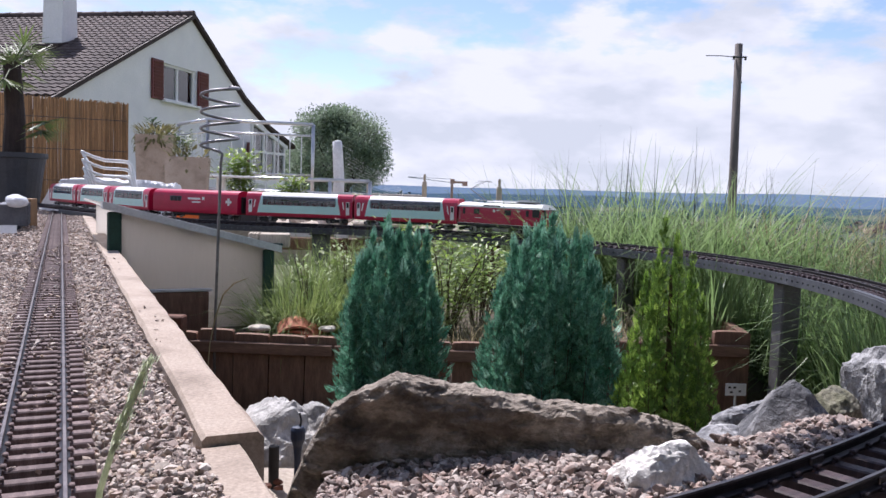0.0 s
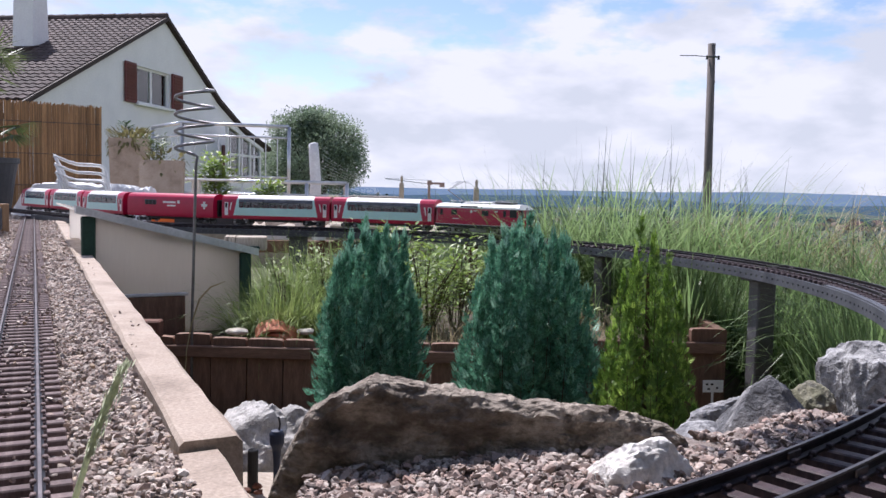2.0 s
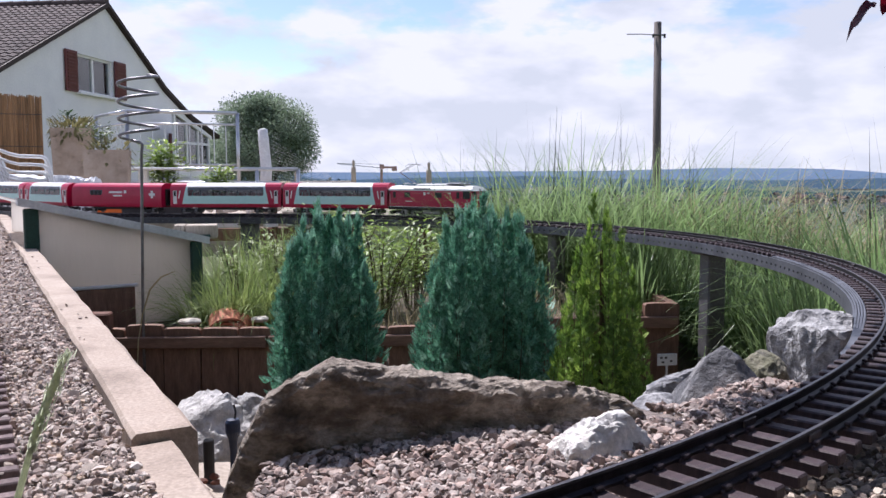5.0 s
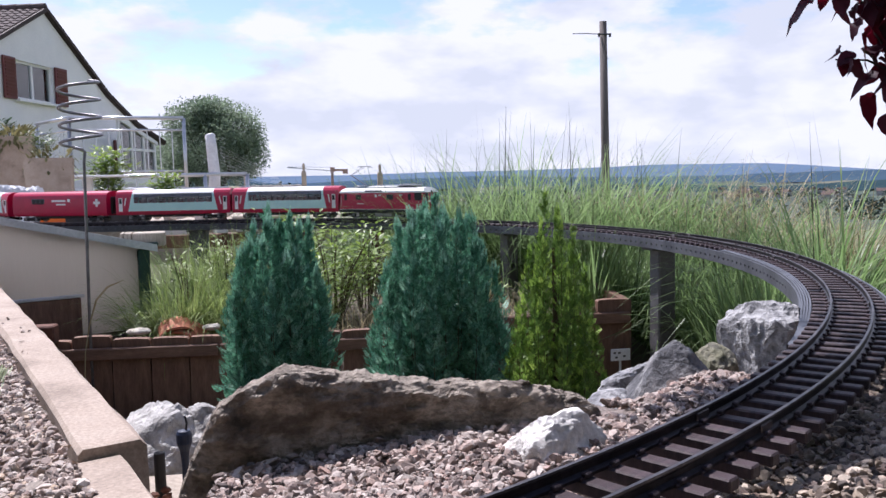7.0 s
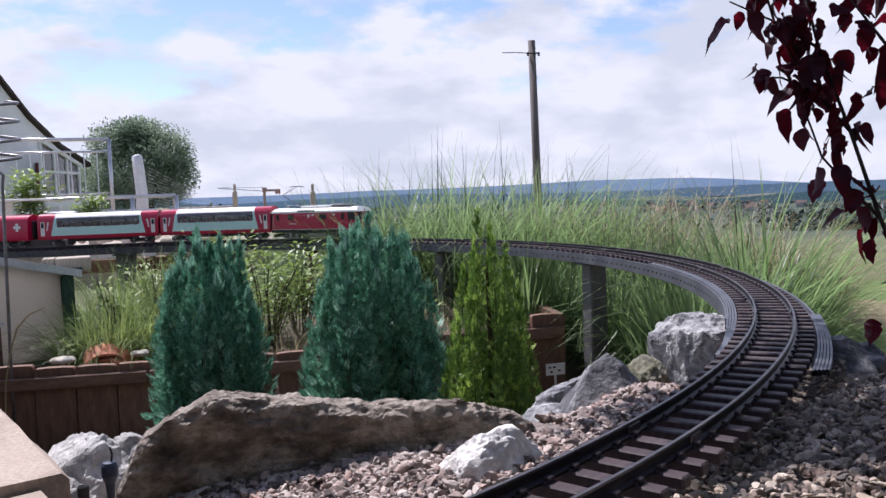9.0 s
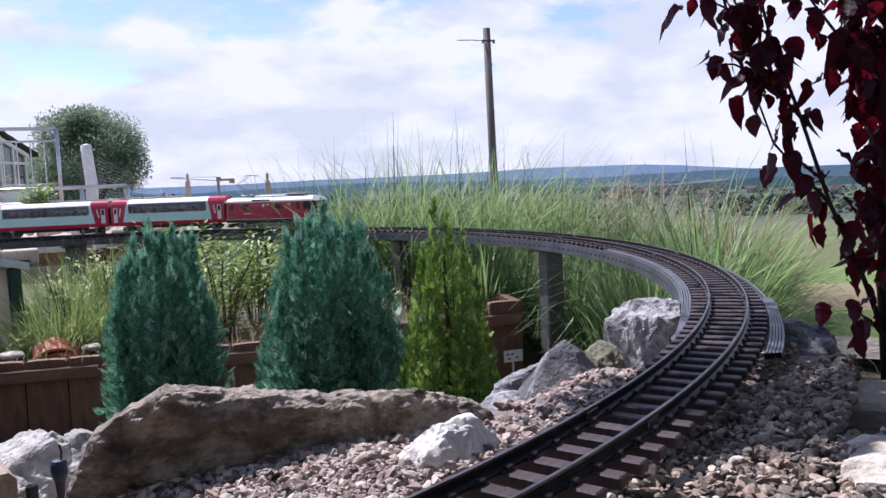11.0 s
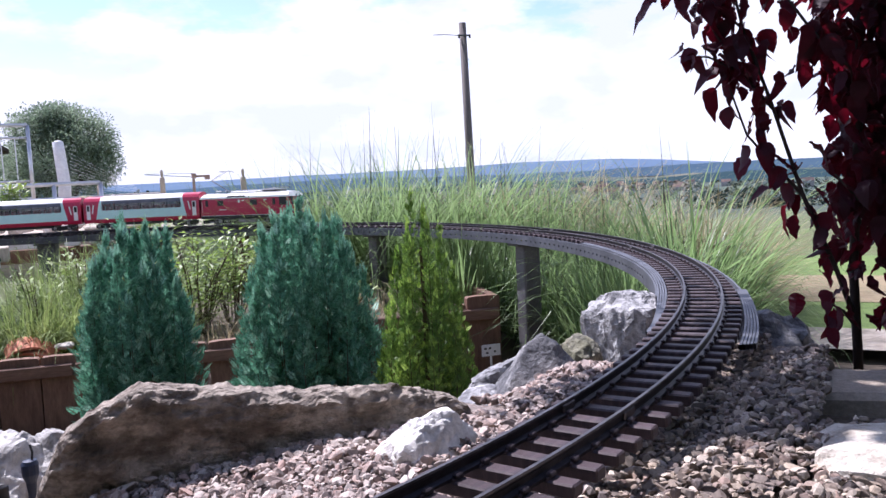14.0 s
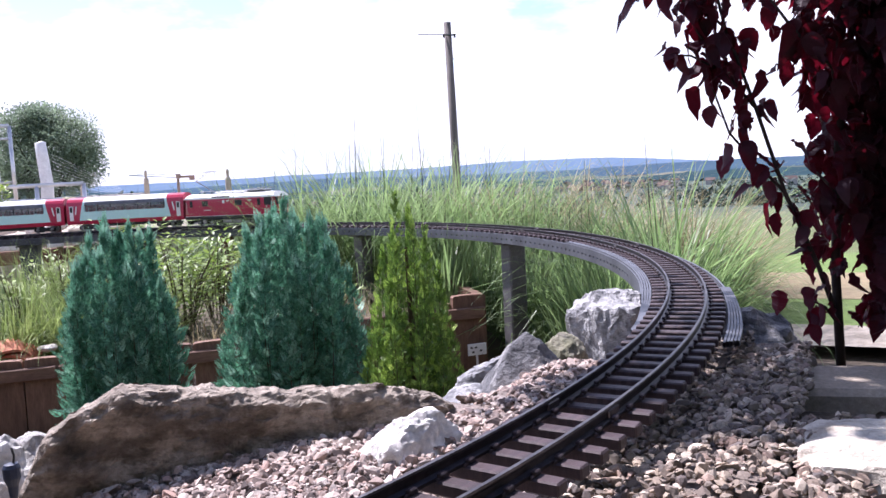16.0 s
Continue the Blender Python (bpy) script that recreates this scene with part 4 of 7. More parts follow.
def ledge_stone():
    """A long slab on edge: crest line, undercut dark front, chipped upper arris."""
    crest = [(-0.138, -0.105), (-0.129, -0.080), (-0.115, -0.044), (-0.099, -0.012), (-0.078, 0.007), (-0.056, 0.017), (-0.034, 0.026), (0.009, 0.019), (0.058, 0.011), (0.100, 0.006), (0.145, 0.000), (0.190, -0.009), (0.215, -0.018), (0.232, -0.032), (0.252, -0.066)]
    ring = [(-0.016, -0.13), (-0.027, -0.105), (-0.037, -0.075), (-0.045, -0.045), (-0.050, -0.024), (-0.052, -0.010), (-0.046, -0.002), (-0.034, 0.0), (-0.012, -0.004), (0.014, -0.011), (0.040, -0.024), (0.056, -0.05), (0.058, -0.08), (0.05, -0.13)]
    fine = []
    for (y0, z0), (y1, z1) in zip(ring, ring[1:]):
        for k in range(7):
            fine.append((y0 + (y1 - y0) * k / 7, z0 + (z1 - z0) * k / 7))
    rows = []
    nx = 300
    for i in range(nx + 1):
        x = -0.138 + 0.39 * i / nx
        top = interp(crest, x) + 0.0035 * noise.noise(Vector((x * 60, 0, 4))) + 0.0022 * noise.noise(Vector((x * 190, 3, 4)))
        taper = 0.35 + 0.65 * smooth01(-0.140, -0.085, x) * (1 - 0.6 * smooth01(0.15, 0.25, x))
        # scallops broken out of the upper front arris
        chip = 0.011 * max(0.0, noise.noise(Vector((x * 34, 8, 1)))) + 0.006 * max(0.0, noise.noise(Vector((x * 85, 2, 6))))
        row = []
        for y, z in fine:
            hgt = max(0.02, top + 0.13)
            zz = top + z * hgt / 0.13 * (1.0 if top > -0.05 else 0.9)
            q = Vector((x * 16, y * 22, zz * 30))
            d = 0.0075 * noise.fractal(q, 0.9, 2.1, 7) + 0.005 * abs(noise.noise(q * 0.7 + Vector((7, 1, 2))))
            # thin beds running along the slab, and small pits
            d += 0.0019 * noise.fractal(Vector((x * 14, y * 14, zz * 110)), 0.8, 2.2, 4)
            pit = noise.noise(Vector((x * 70, y * 70, zz * 95)))
            d -= 0.004 * smooth01(0.25, 0.6, pit)
            edge = 1 if -0.12 < z else 0
            bite = chip * (1 - smooth01(0.0, 0.030, abs(z + 0.012))) if y < -0.03 else 0.0
            row.append((x + 0.3 * d * edge, y * taper - d * edge + bite, zz + 0.5 * d * edge))
        rows.append(row)
    g = G().grid(rows)
    w = len(fine)
    g.f += [tuple(range(w)), tuple(range(len(g.v) - w, len(g.v)))[::-1]]
    ob = solo("ledge_stone", g, M_SLATE, "long brown ledge stone standing on edge in the gravel", "rock")
    ob.matrix_basis = Matrix.Translation((0.0, 0.735, 0.0))


def boxy(s):
    def f(q):
        c = [abs(v) / (k / 2) for v, k in zip(q, s)]
        m_ = max(max(c), 1e-6)
        r_ = math.sqrt(sum(a * a for a in c))
        return q * (r_ / m_) ** 0.72 * 0.86
    return f


ledge_stone()
rock("white_stone", (0.170, 0.624, -0.046), (0.086, 0.078, 0.084), M_WHITE_ROCK, "bright white quartz stone beside the ledge stone", 23, rz=20, rough=0.115, cuts=10, freq=2.3)
def pointed(q):
    k = max(-1.0, min(1.0, q.z / 0.075))
    return Vector((q.x * (1 - 0.30 * k) + 0.010 * k, q.y * (1 - 0.40 * k), q.z))


rock("grey_stone", (0.374, 0.880, -0.078), (0.175, 0.115, 0.150), M_DARK_ROCK, "grey veined pointed stone next to the track", 31, rz=-25, rough=0.07, shape=pointed)
rock("grey_stone", (0.305, 0.885, -0.085), (0.10, 0.09, 0.05), M_LIME, "low grey stone half sunk in gravel", 35, rz=10, rough=0.1)
rock("pale_stone", (0.425, 1.10, -0.125), (0.13, 0.10, 0.085), M_LIME, "pale grey stone behind the pointed one", 37, rz=10, rough=0.1)
rock("mossy_stone", (0.476, 1.00, -0.078), (0.085, 0.07, 0.075), M_MOSSY, "olive stone with a mossy side", 39, rz=50, rough=0.1)
rock("boulder", (0.644, 1.145, -0.118), (0.20, 0.175, 0.225), M_PITTED, "big grey-white pitted boulder under the viaduct's end", 43, rz=28, cuts=5, rough=0.11, freq=2.6, shape=boxy((0.22, 0.20, 0.24)))
rock("boulder", (0.705, 0.935, -0.118), (0.18, 0.25, 0.215), M_DARK_ROCK, "dark boulder on the outer side of the curve", 47, rz=-20, rough=0.12)
rock("grey_stone", (-0.198, 0.93, -0.122), (0.135, 0.12, 0.130), M_PALE_GREY, "grey-white stone below the edging's end", 53, rz=30, rough=0.15)
rock("grey_stone", (-0.115, 0.945, -0.128), (0.13, 0.11, 0.140), M_PALE_GREY, "grey-white stone behind the ledge stone", 57, rz=-15, rough=0.15)
rock("block_stone", (0.474, 0.472, -0.070), (0.155, 0.13, 0.105), M_PALE_ROCK, "pale squared block stone at the gravel's edge", 61, rz=-32, cuts=2, rough=0.05, shape=boxy((0.15, 0.13, 0.105)))
rock("pale_stone", (-0.10, 0.545, -0.07), (0.05, 0.04, 0.03), M_PALE_ROCK, "small pale stone beside the edging", 63, rough=0.08)
slab = G()
slab.box((0, 0, 0), (0.24, 0.10, 0.06), ch=0.006)
solo("paving_slab", slab, M_CONCRETE_GREY, "grey concrete paving slab edging the gravel", "slab").matrix_basis = pose(0.669, 0.616, -0.070, 0, 0, -33)
solo("paving_slab", G().box((0, 0, 0), (0.30, 0.22, 0.05), ch=0.006), M_CONCRETE_GREY, "grey concrete paving slab edging the gravel", "slab").matrix_basis = pose(0.72, 0.38, -0.10, 0, 0, -38)

# ---- gravel ----
rng = np.random.default_rng(5)


def scatter(n, x0, x1, y0, y1, keep, z):
    xy = np.stack([rng.uniform(x0, x1, n), rng.uniform(y0, y1, n)], 1)
    ok = np.array([keep(x, y) for x, y in xy])
    xy = xy[ok]
    zz = np.array([z(x, y) for x, y in xy])
    return np.concatenate([xy, zz[:, None]], 1)


def q_of(x, y):
    return math.hypot(x - CX, y - CY) - RAD


def bank_z(x, y):
    q = q_of(x, y)
    under = 0.016 * (1 - smooth01(0.045, 0.085, abs(q)))
    under += 0.16 * smooth01(-42.5, -37.5, math.degrees(math.atan2(y - CY, x - CX))) * smooth01(0.055, 0.12, -q)
    drop = 0.11 * smooth01(0.195, 0.265, -q) * smooth01(0.06, 0.16, x) * smooth01(0.74, 0.80, y) + 0.019 * smooth01(0.06, 0.26, -q) * smooth01(0.12, -0.10, x) + 0.09 * smooth01(-0.088, -0.125, x) + 0.05 * smooth01(0.10, 0.22, -q) * smooth01(0.2, 0.35, x)
    return -0.034 - under - drop + 0.006 * noise.noise(Vector((x * 14, y * 14, 0))) - 0.03 * smooth01(0.10, 0.34, q)


rows = []
for i in range(61):
    rows.append([(on_arc(-88 + 50 * i / 60, RAD + o).x, on_arc(-88 + 50 * i / 60, RAD + o).y, bank_z(on_arc(-88 + 50 * i / 60, RAD + o).x, on_arc(-88 + 50 * i / 60, RAD + o).y) - 0.007) for o in np.linspace(-0.30, 0.128, 44)])
solo("gravel_bed", G().grid(rows), M_DUST, "gritty bed under the loose gravel", "bed", "structure", smooth=True)
def inside(x, y):
    return (-0.30 if x < 0.2 else -0.19) < q_of(x, y) < 0.012 and not (x < 0.27 and y > 0.705) and y < 1.12 - 0.2 * (0.7 - x) and (q_of(x, y) > -0.075 or y < 0.99)


p = scatter(27000, -0.25, 0.75, 0.28, 1.15, inside, bank_z)
gravel(p, 0.0038 + 0.0080 * rng.uniform(0, 1, len(p)) ** 1.9, M_GRAVEL_PINK, "pinkish grey broken gravel inside the curve", 1, flat=0.74, cuts=8, lo=0.18, hi=0.60)
p = scatter(26000, -0.25, 0.75, 0.28, 1.15, inside, bank_z)
pebbles("gravel", p, rng.uniform(0.0032, 0.0056, len(p)), M_GRAVEL_PINK, "fine pinkish grit inside the curve", 11, flat=0.8, cuts=4, lo=0.32, hi=0.75, sphere=icosphere(0))
p = scatter(30000, -0.05, 0.95, 0.15, 1.10, lambda x, y: 0.012 <= q_of(x, y) < (0.135 if y > 0.56 else 0.30) and not (q_of(x, y) > 0.078 and y > 0.775) and not (y > 0.93) and not (abs(x - 0.48) < 0.035 and abs(y - 0.47) < 0.035), bank_z)
gravel(p, 0.0038 + 0.0092 * rng.uniform(0, 1, len(p)) ** 1.7, M_GRAVEL_DARK, "grey broken gravel on the outer side of the curve", 2, flat=0.72, cuts=8, lo=0.20, hi=0.62)


def strip(n, s0, s1, o0, o1, power):
    s = s0 + (s1 - s0) * rng.uniform(0, 1, n) ** power
    o = rng.uniform(o0, o1, n)
    keep = (np.abs(o) > 0.028) | (rng.uniform(0, 1, n) < 0.62)
    s, o = s[keep], o[keep]
    z = LZ - 0.016 - 0.0035 * (np.abs(o) < 0.05) + np.array([0.006 * noise.noise(Vector((a * 12, b * 12, 3))) for a, b in zip(s, o)])
    z += 0.010 * np.clip((np.abs(o) - 0.05) / 0.05, 0, 1)
    return np.stack([LP0.x + LDIR.x * s + LNRM.x * o, LP0.y + LDIR.y * s + LNRM.y * o, z], 1), s


p, s = strip(15000, -0.35, 1.5, -0.36, EDGE_IN - 0.004, 1.15)
gravel(p, 0.0040 + 0.0058 * rng.uniform(0, 1, len(p)) ** 1.5, M_GRAVEL, "pinkish grey gravel bedding the straight track", 3, flat=0.75, cuts=7, lo=0.24, hi=0.66)
p, s = strip(16000, -0.35, 1.5, -0.36, EDGE_IN - 0.004, 1.15)
pebbles("gravel", p, rng.uniform(0.0035, 0.0055, len(p)), M_GRAVEL, "fine pinkish grit bedding the straight track", 13, flat=0.8, cuts=4, lo=0.35, hi=0.8, sphere=icosphere(0))
p, s = strip(14000, 1.5, 5.5, -0.55, EDGE_IN - 0.004, 1.3)
pebbles("gravel", p, rng.uniform(0.008, 0.016, len(p)), M_GRAVEL, "pinkish grey gravel bedding the far straight track", 4, sphere=icosphere(0))

# stray stones lying on the sleepers and on the edging
s = rng.uniform(-0.05, 2.4, 900)
o = rng.uniform(-0.045, 0.045, 900)
ok = (np.abs(np.abs(o) - 0.024) > 0.007) & (np.array([noise.noise(Vector((a_ * 7, b_ * 30, 9))) for a_, b_ in zip(s, o)]) > -0.05)
s, o = s[ok], o[ok]
p = np.stack([LP0.x + LDIR.x * s + LNRM.x * o, LP0.y + LDIR.y * s + LNRM.y * o, np.full(len(s), LZ - 0.0085)], 1)
pebbles("gravel", p, rng.uniform(0.004, 0.009, len(p)), M_GRAVEL, "stray gravel lying on the sleepers", 6)
s, o = rng.uniform(0.2, 3.0, 18), EDGE_IN + 0.004 + 0.03 * rng.uniform(0, 1, 18) ** 2
p = np.stack([LP0.x + LDIR.x * s + LNRM.x * o, LP0.y + LDIR.y * s + LNRM.y * o, np.full(18, LZ + 0.0012)], 1)
pebbles("gravel", p, rng.uniform(0.003, 0.006, 18), M_GRAVEL, "stray gravel lying on the edging", 7)


# ---- planting ----
def spray(g, p, d, size, rng, leaflets=11):
    """A flat feathery sprig: a stem with paired narrow scales."""
    d = d.normalized()
    side = d.cross(Vector((rng.uniform(-1, 1), rng.uniform(-1, 1), rng.uniform(-1, 1)))).normalized()
    nrm = d.cross(side)
    for i in range(leaflets):
        t = i / leaflets
        c = p + d * size * t
        w = size * 0.40 * (1 - 0.6 * t)
        for sgn in ((-1, 1) if i < leaflets - 1 else (0,)):
            tip = c + (d * 0.65 + side * 0.85 * sgn).normalized() * w + nrm * rng.uniform(-0.1, 0.1) * w
            wid = (tip - c).cross(nrm).normalized() * w * 0.22
            mid = c + (tip - c) * 0.5
            g.add([c, mid + wid, tip, mid - wid], [(0, 1, 2, 3)])


def cypress(name, c, base_z, outline, columns, size, step, material, label, seed, tip_material, tip_share):
    """A dense shrub of many upright feathery columns; outline: pairs of height and half width."""
    rng_ = random.Random(seed)
    t = thing(name, (c[0], c[1], base_z), 0, label, "shrub")
    height, wide = outline[-1][0], max(w for _, w in outline)
    falling = sorted((w, h) for h, w in outline if h >= max(h_ for h_, w_ in outline if w_ == wide))
    trunk, wood, crown, tips = G(), G(), G(), G()
    trunk.tube([(0, 0, -0.02), (0.004, 0, height * 0.3), (0, 0.004, height * 0.75)], [0.011, 0.008, 0.003], 7)
    for k in range(columns):
        ang = k * 2.39996 + rng_.uniform(-0.3, 0.3)
        rho = math.sqrt((k + 0.35) / columns)
        off = rho * wide * 0.80
        top = interp(falling, rho ** 1.3 * wide) * rng_.uniform(0.90, 1.03)
        foot, head = Vector((off * 0.45 * math.cos(ang), off * 0.45 * math.sin(ang), 0.0)), Vector((off * math.cos(ang), off * math.sin(ang), top))
        rc = wide * rng_.uniform(0.24, 0.36)
        bow = Vector((math.cos(ang), math.sin(ang), 0)) * off * 0.30
        spine = [foot.lerp(head, u) + bow * (4 * u * (1 - u)) for u in (0, 0.25, 0.5, 0.75, 0.97)]
        wood.tube(spine, [0.0022, 0.0016, 0.0010, 0.0006, 0.0003], 4)
        v = 0.02 if rho > 0.6 else 0.30
        while v < 1.0:
            v = min(1.0, v + step / top * rng_.uniform(0.4, 1.6))
            at = foot.lerp(head, v) + bow * (4 * v * (1 - v))
            lump = 1 + 0.5 * noise.noise(Vector((ang * 3, v * 9, seed + k)))
            r = rc * lump * (1 - max(0.0, v - 0.15) / 0.85) ** 0.8 + 0.003
            a = rng_.uniform(0, 6.283)
            out = Vector((math.cos(a), math.sin(a), 0))
            d = (out * (1.0 - 0.55 * v) + Vector((rng_.gauss(0, 0.25), rng_.gauss(0, 0.25), 0.45 + 0.6 * v + rng_.gauss(0, 0.15)))).normalized()
            deep = rng_.random()
            p = at + out * r * (0.10 + 0.70 * deep)
            ln = size * rng_.uniform(0.7, 1.3) * (1.0 - 0.35 * v)
            outer = deep > 0.55 and rng_.random() < tip_share
            spray(tips if outer else crown, p, d, ln, rng_, 7)
        # the bare leading shoot
        for j in range(4):
            spray(tips if j > 1 else crown, head - Vector((0, 0, 0.012 * (3 - j))), Vector((rng_.gauss(0, 0.12), rng_.gauss(0, 0.12), 1)), size * 1.1, rng_, 8)
    part("trunk", trunk, M_TWIG, t)
    tagged(part("branchwork", wood, M_TWIG, t), kind="stuff")
    part("crown", crown, material, t)
    tagged(part("young_growth", tips, tip_material, t, "paler young growth"), kind="stuff")
    return t


cypress("dwarf_cypress", (-0.107, 1.88), -0.47, [(0.0, 0.10), (0.22, 0.140), (0.40, 0.128), (0.48, 0.108), (0.54, 0.072), (0.568, 0.0)], 34, 0.029, 0.0019, M_CY_BLUE, "rounded blue-green dwarf cypress", 3, M_CY_BLUE_TIP, 0.33)
cypress("dwarf_cypress", (0.248, 1.87), -0.47, [(0.0, 0.13), (0.22, 0.182), (0.34, 0.168), (0.44, 0.146), (0.53, 0.108), (0.575, 0.072), (0.590, 0.0)], 46, 0.029, 0.0020, M_CY_BLUE, "tall many-tipped blue-green dwarf cypress", 9, M_CY_BLUE_TIP, 0.33)
cypress("golden_cypress", (0.446, 1.62), -0.42, [(0.0, 0.108), (0.16, 0.120), (0.24, 0.112), (0.31, 0.096), (0.38, 0.072), (0.45, 0.044), (0.53, 0.020), (0.60, 0.0)], 36, 0.019, 0.0015, M_CY_LIME, "small pointed yellow-green golden cypress", 15, M_CY_LIME_TIP, 0.48)


def blade(g, p, az, length, lean, w, droop, rng_, seg=6):
    """A narrow leaf that rises and arches over."""
    d = Vector((math.sin(az), math.cos(az), 0))
    side = Vector((d.y, -d.x, 0))
    pos, ang = Vector(p), lean
    prev = None
    vs, fs = [], []
    for i in range(seg + 1):
        ww = w * (1 - (i / seg) ** 1.6) + 0.0003
        vs += [pos - side * ww / 2, pos + side * ww / 2 + Vector((0, 0, ww * 0.2))]
        if i:
            k = 2 * i
            fs.append((k - 2, k - 1, k + 1, k))
        ang += droop / seg * (0.5 + i / seg)
        pos = pos + (d * math.sin(ang) + Vector((0, 0, math.cos(ang)))) * length / seg
    g.add(vs, fs)


def grass_clump(name, c, n, h, spread, material, label, seed, w=0.006, droop=(0.4, 1.8), lean=0.36, category="ornamental grass", wands=0, tall=1.4):
    rng_ = random.Random(seed)
    t = thing(name, c, 0, label, category)
    g = G()
    for _ in range(n):
        a = rng_.uniform(0, 6.283)
        r = spread * rng_.random() ** 0.6
        p = (r * math.cos(a), r * math.sin(a), -0.02)
        blade(g, p, math.pi / 2 - a + rng_.uniform(-0.9, 0.9), h * rng_.uniform(0.55, 1.15), abs(rng_.gauss(0, lean * 0.5)), w * rng_.uniform(0.6, 1.3), rng_.uniform(*droop), rng_)
    part("foliage", g, material, t)
    if wands:
        s = G()
        for _ in range(wands):
            a = rng_.uniform(0, 6.283)
            p = (spread * 0.8 * rng_.random() * math.cos(a), spread * 0.8 * rng_.random() * math.sin(a), 0)
            blade(s, p, rng_.uniform(0, 6.28), h * rng_.uniform(1.0, tall), rng_.uniform(0, 0.12), w * 0.75, rng_.uniform(0.0, 0.35), rng_)
        part("stalk", s, M_STALK, t, "dark thin flower stalk")
    return t


for i, (x, y, h, n, sp_) in enumerate(((0.60, 3.70, 0.82, 800, 0.20), (0.85, 3.55, 0.86, 900, 0.22), (1.10, 3.45, 0.84, 900, 0.22), (1.36, 3.28, 0.74, 800, 0.22), (1.58, 3.05, 0.66, 700, 0.20), (0.45, 4.05, 0.80, 600, 0.22), (0.95, 3.95, 0.86, 700, 0.24), (1.30, 3.75, 0.80, 700, 0.24), (1.75, 2.75, 0.58, 500, 0.2))):
    grass_clump("reed_grass", (x, y, ground_z(x, y)), int(n * 1.7), h, sp_, M_REED, "tall arching green reed grass behind the viaduct", 20 + i, w=0.0072, droop=(0.7, 2.6), lean=0.5, wands=6, tall=1.12)
for i, (x, y, h, n, sp_) in enumerate(((1.36, 2.50, 0.56, 460, 0.14), (1.47, 2.30, 0.72, 700, 0.14), (1.24, 2.70, 0.50, 400, 0.15), (1.30, 2.05, 0.40, 300, 0.12), (1.16, 2.66, 0.50, 320, 0.13), (1.02, 3.02, 0.54, 380, 0.13), (0.86, 3.28, 0.54, 380, 0.13), (1.20, 2.36, 0.46, 300, 0.12), (0.62, 3.52, 0.5, 260, 0.12))):
    grass_clump("reed_grass", (x, y, ground_z(x, y)), n, h, sp_, M_REED, "broad fountain of light green reed grass", 40 + i, w=0.0074, droop=(0.6, 2.4), lean=0.5, wands=3, tall=1.2)
for i, (x, y, h, n, sp_) in enumerate(((1.18, 2.16, 0.46, 170, 0.09), (1.14, 2.00, 0.42, 170, 0.10), (1.12, 1.85, 0.40, 160, 0.09), (0.86, 2.66, 0.34, 150, 0.08), (1.10, 2.80, 0.46, 170, 0.10), (0.965, 2.62, 0.36, 150, 0.06), (1.00, 2.76, 0.40, 150, 0.07), (1.05, 2.08, 0.36, 150, 0.06), (1.06, 1.87, 0.34, 150, 0.06))):
    grass_clump("reed_grass", (x, y, ground_z(x, y)), n, h, sp_, M_REED, "upright green reed grass under the viaduct", 55 + i, w=0.009, droop=(0.1, 1.0), lean=0.22)
for i, (x, y, h, n, sp_) in enumerate(((1.50, 3.6, 0.86, 700, 0.25), (1.78, 3.4, 0.80, 700, 0.25), (2.1, 3.2, 0.74, 600, 0.28), (1.66, 3.1, 0.64, 460, 0.2), (1.92, 2.85, 0.60, 420, 0.2))):
    grass_clump("dry_grass", (x, y, ground_z(x, y)), n, h, sp_, M_REED_DRY, "straw-coloured dry grass tuft", 60 + i, w=0.005, droop=(0.9, 2.1), lean=0.6)


def leaf_quad(g, p, d, up, L, W):
    d = d.normalized()
    s = d.cross(up).normalized()
    n_ = s.cross(d)
    a, b, c = p + d * L * 0.33, p + d * L * 0.66, p + d * L
    g.add([p, a + s * W * 0.48 + n_ * W * 0.14, b + s * W * 0.40 + n_ * W * 0.10, c - n_ * W * 0.12, b - s * W * 0.40 + n_ * W * 0.10, a - s * W * 0.48 + n_ * W * 0.14, a, b],
          [(0, 1, 6), (1, 2, 7, 6), (2, 3, 7), (0, 6, 5), (6, 7, 4, 5), (7, 3, 4)])


def leaf_chip(g, p, d, up, L, W):
    """A small four-cornered leaf, for trees far off."""
    d = d.normalized()
    w = d.cross(up).normalized() * W * 0.5
    g.add([p, p + d * L * 0.5 + w, p + d * L, p + d * L * 0.5 - w], [(0, 1, 2, 3)])


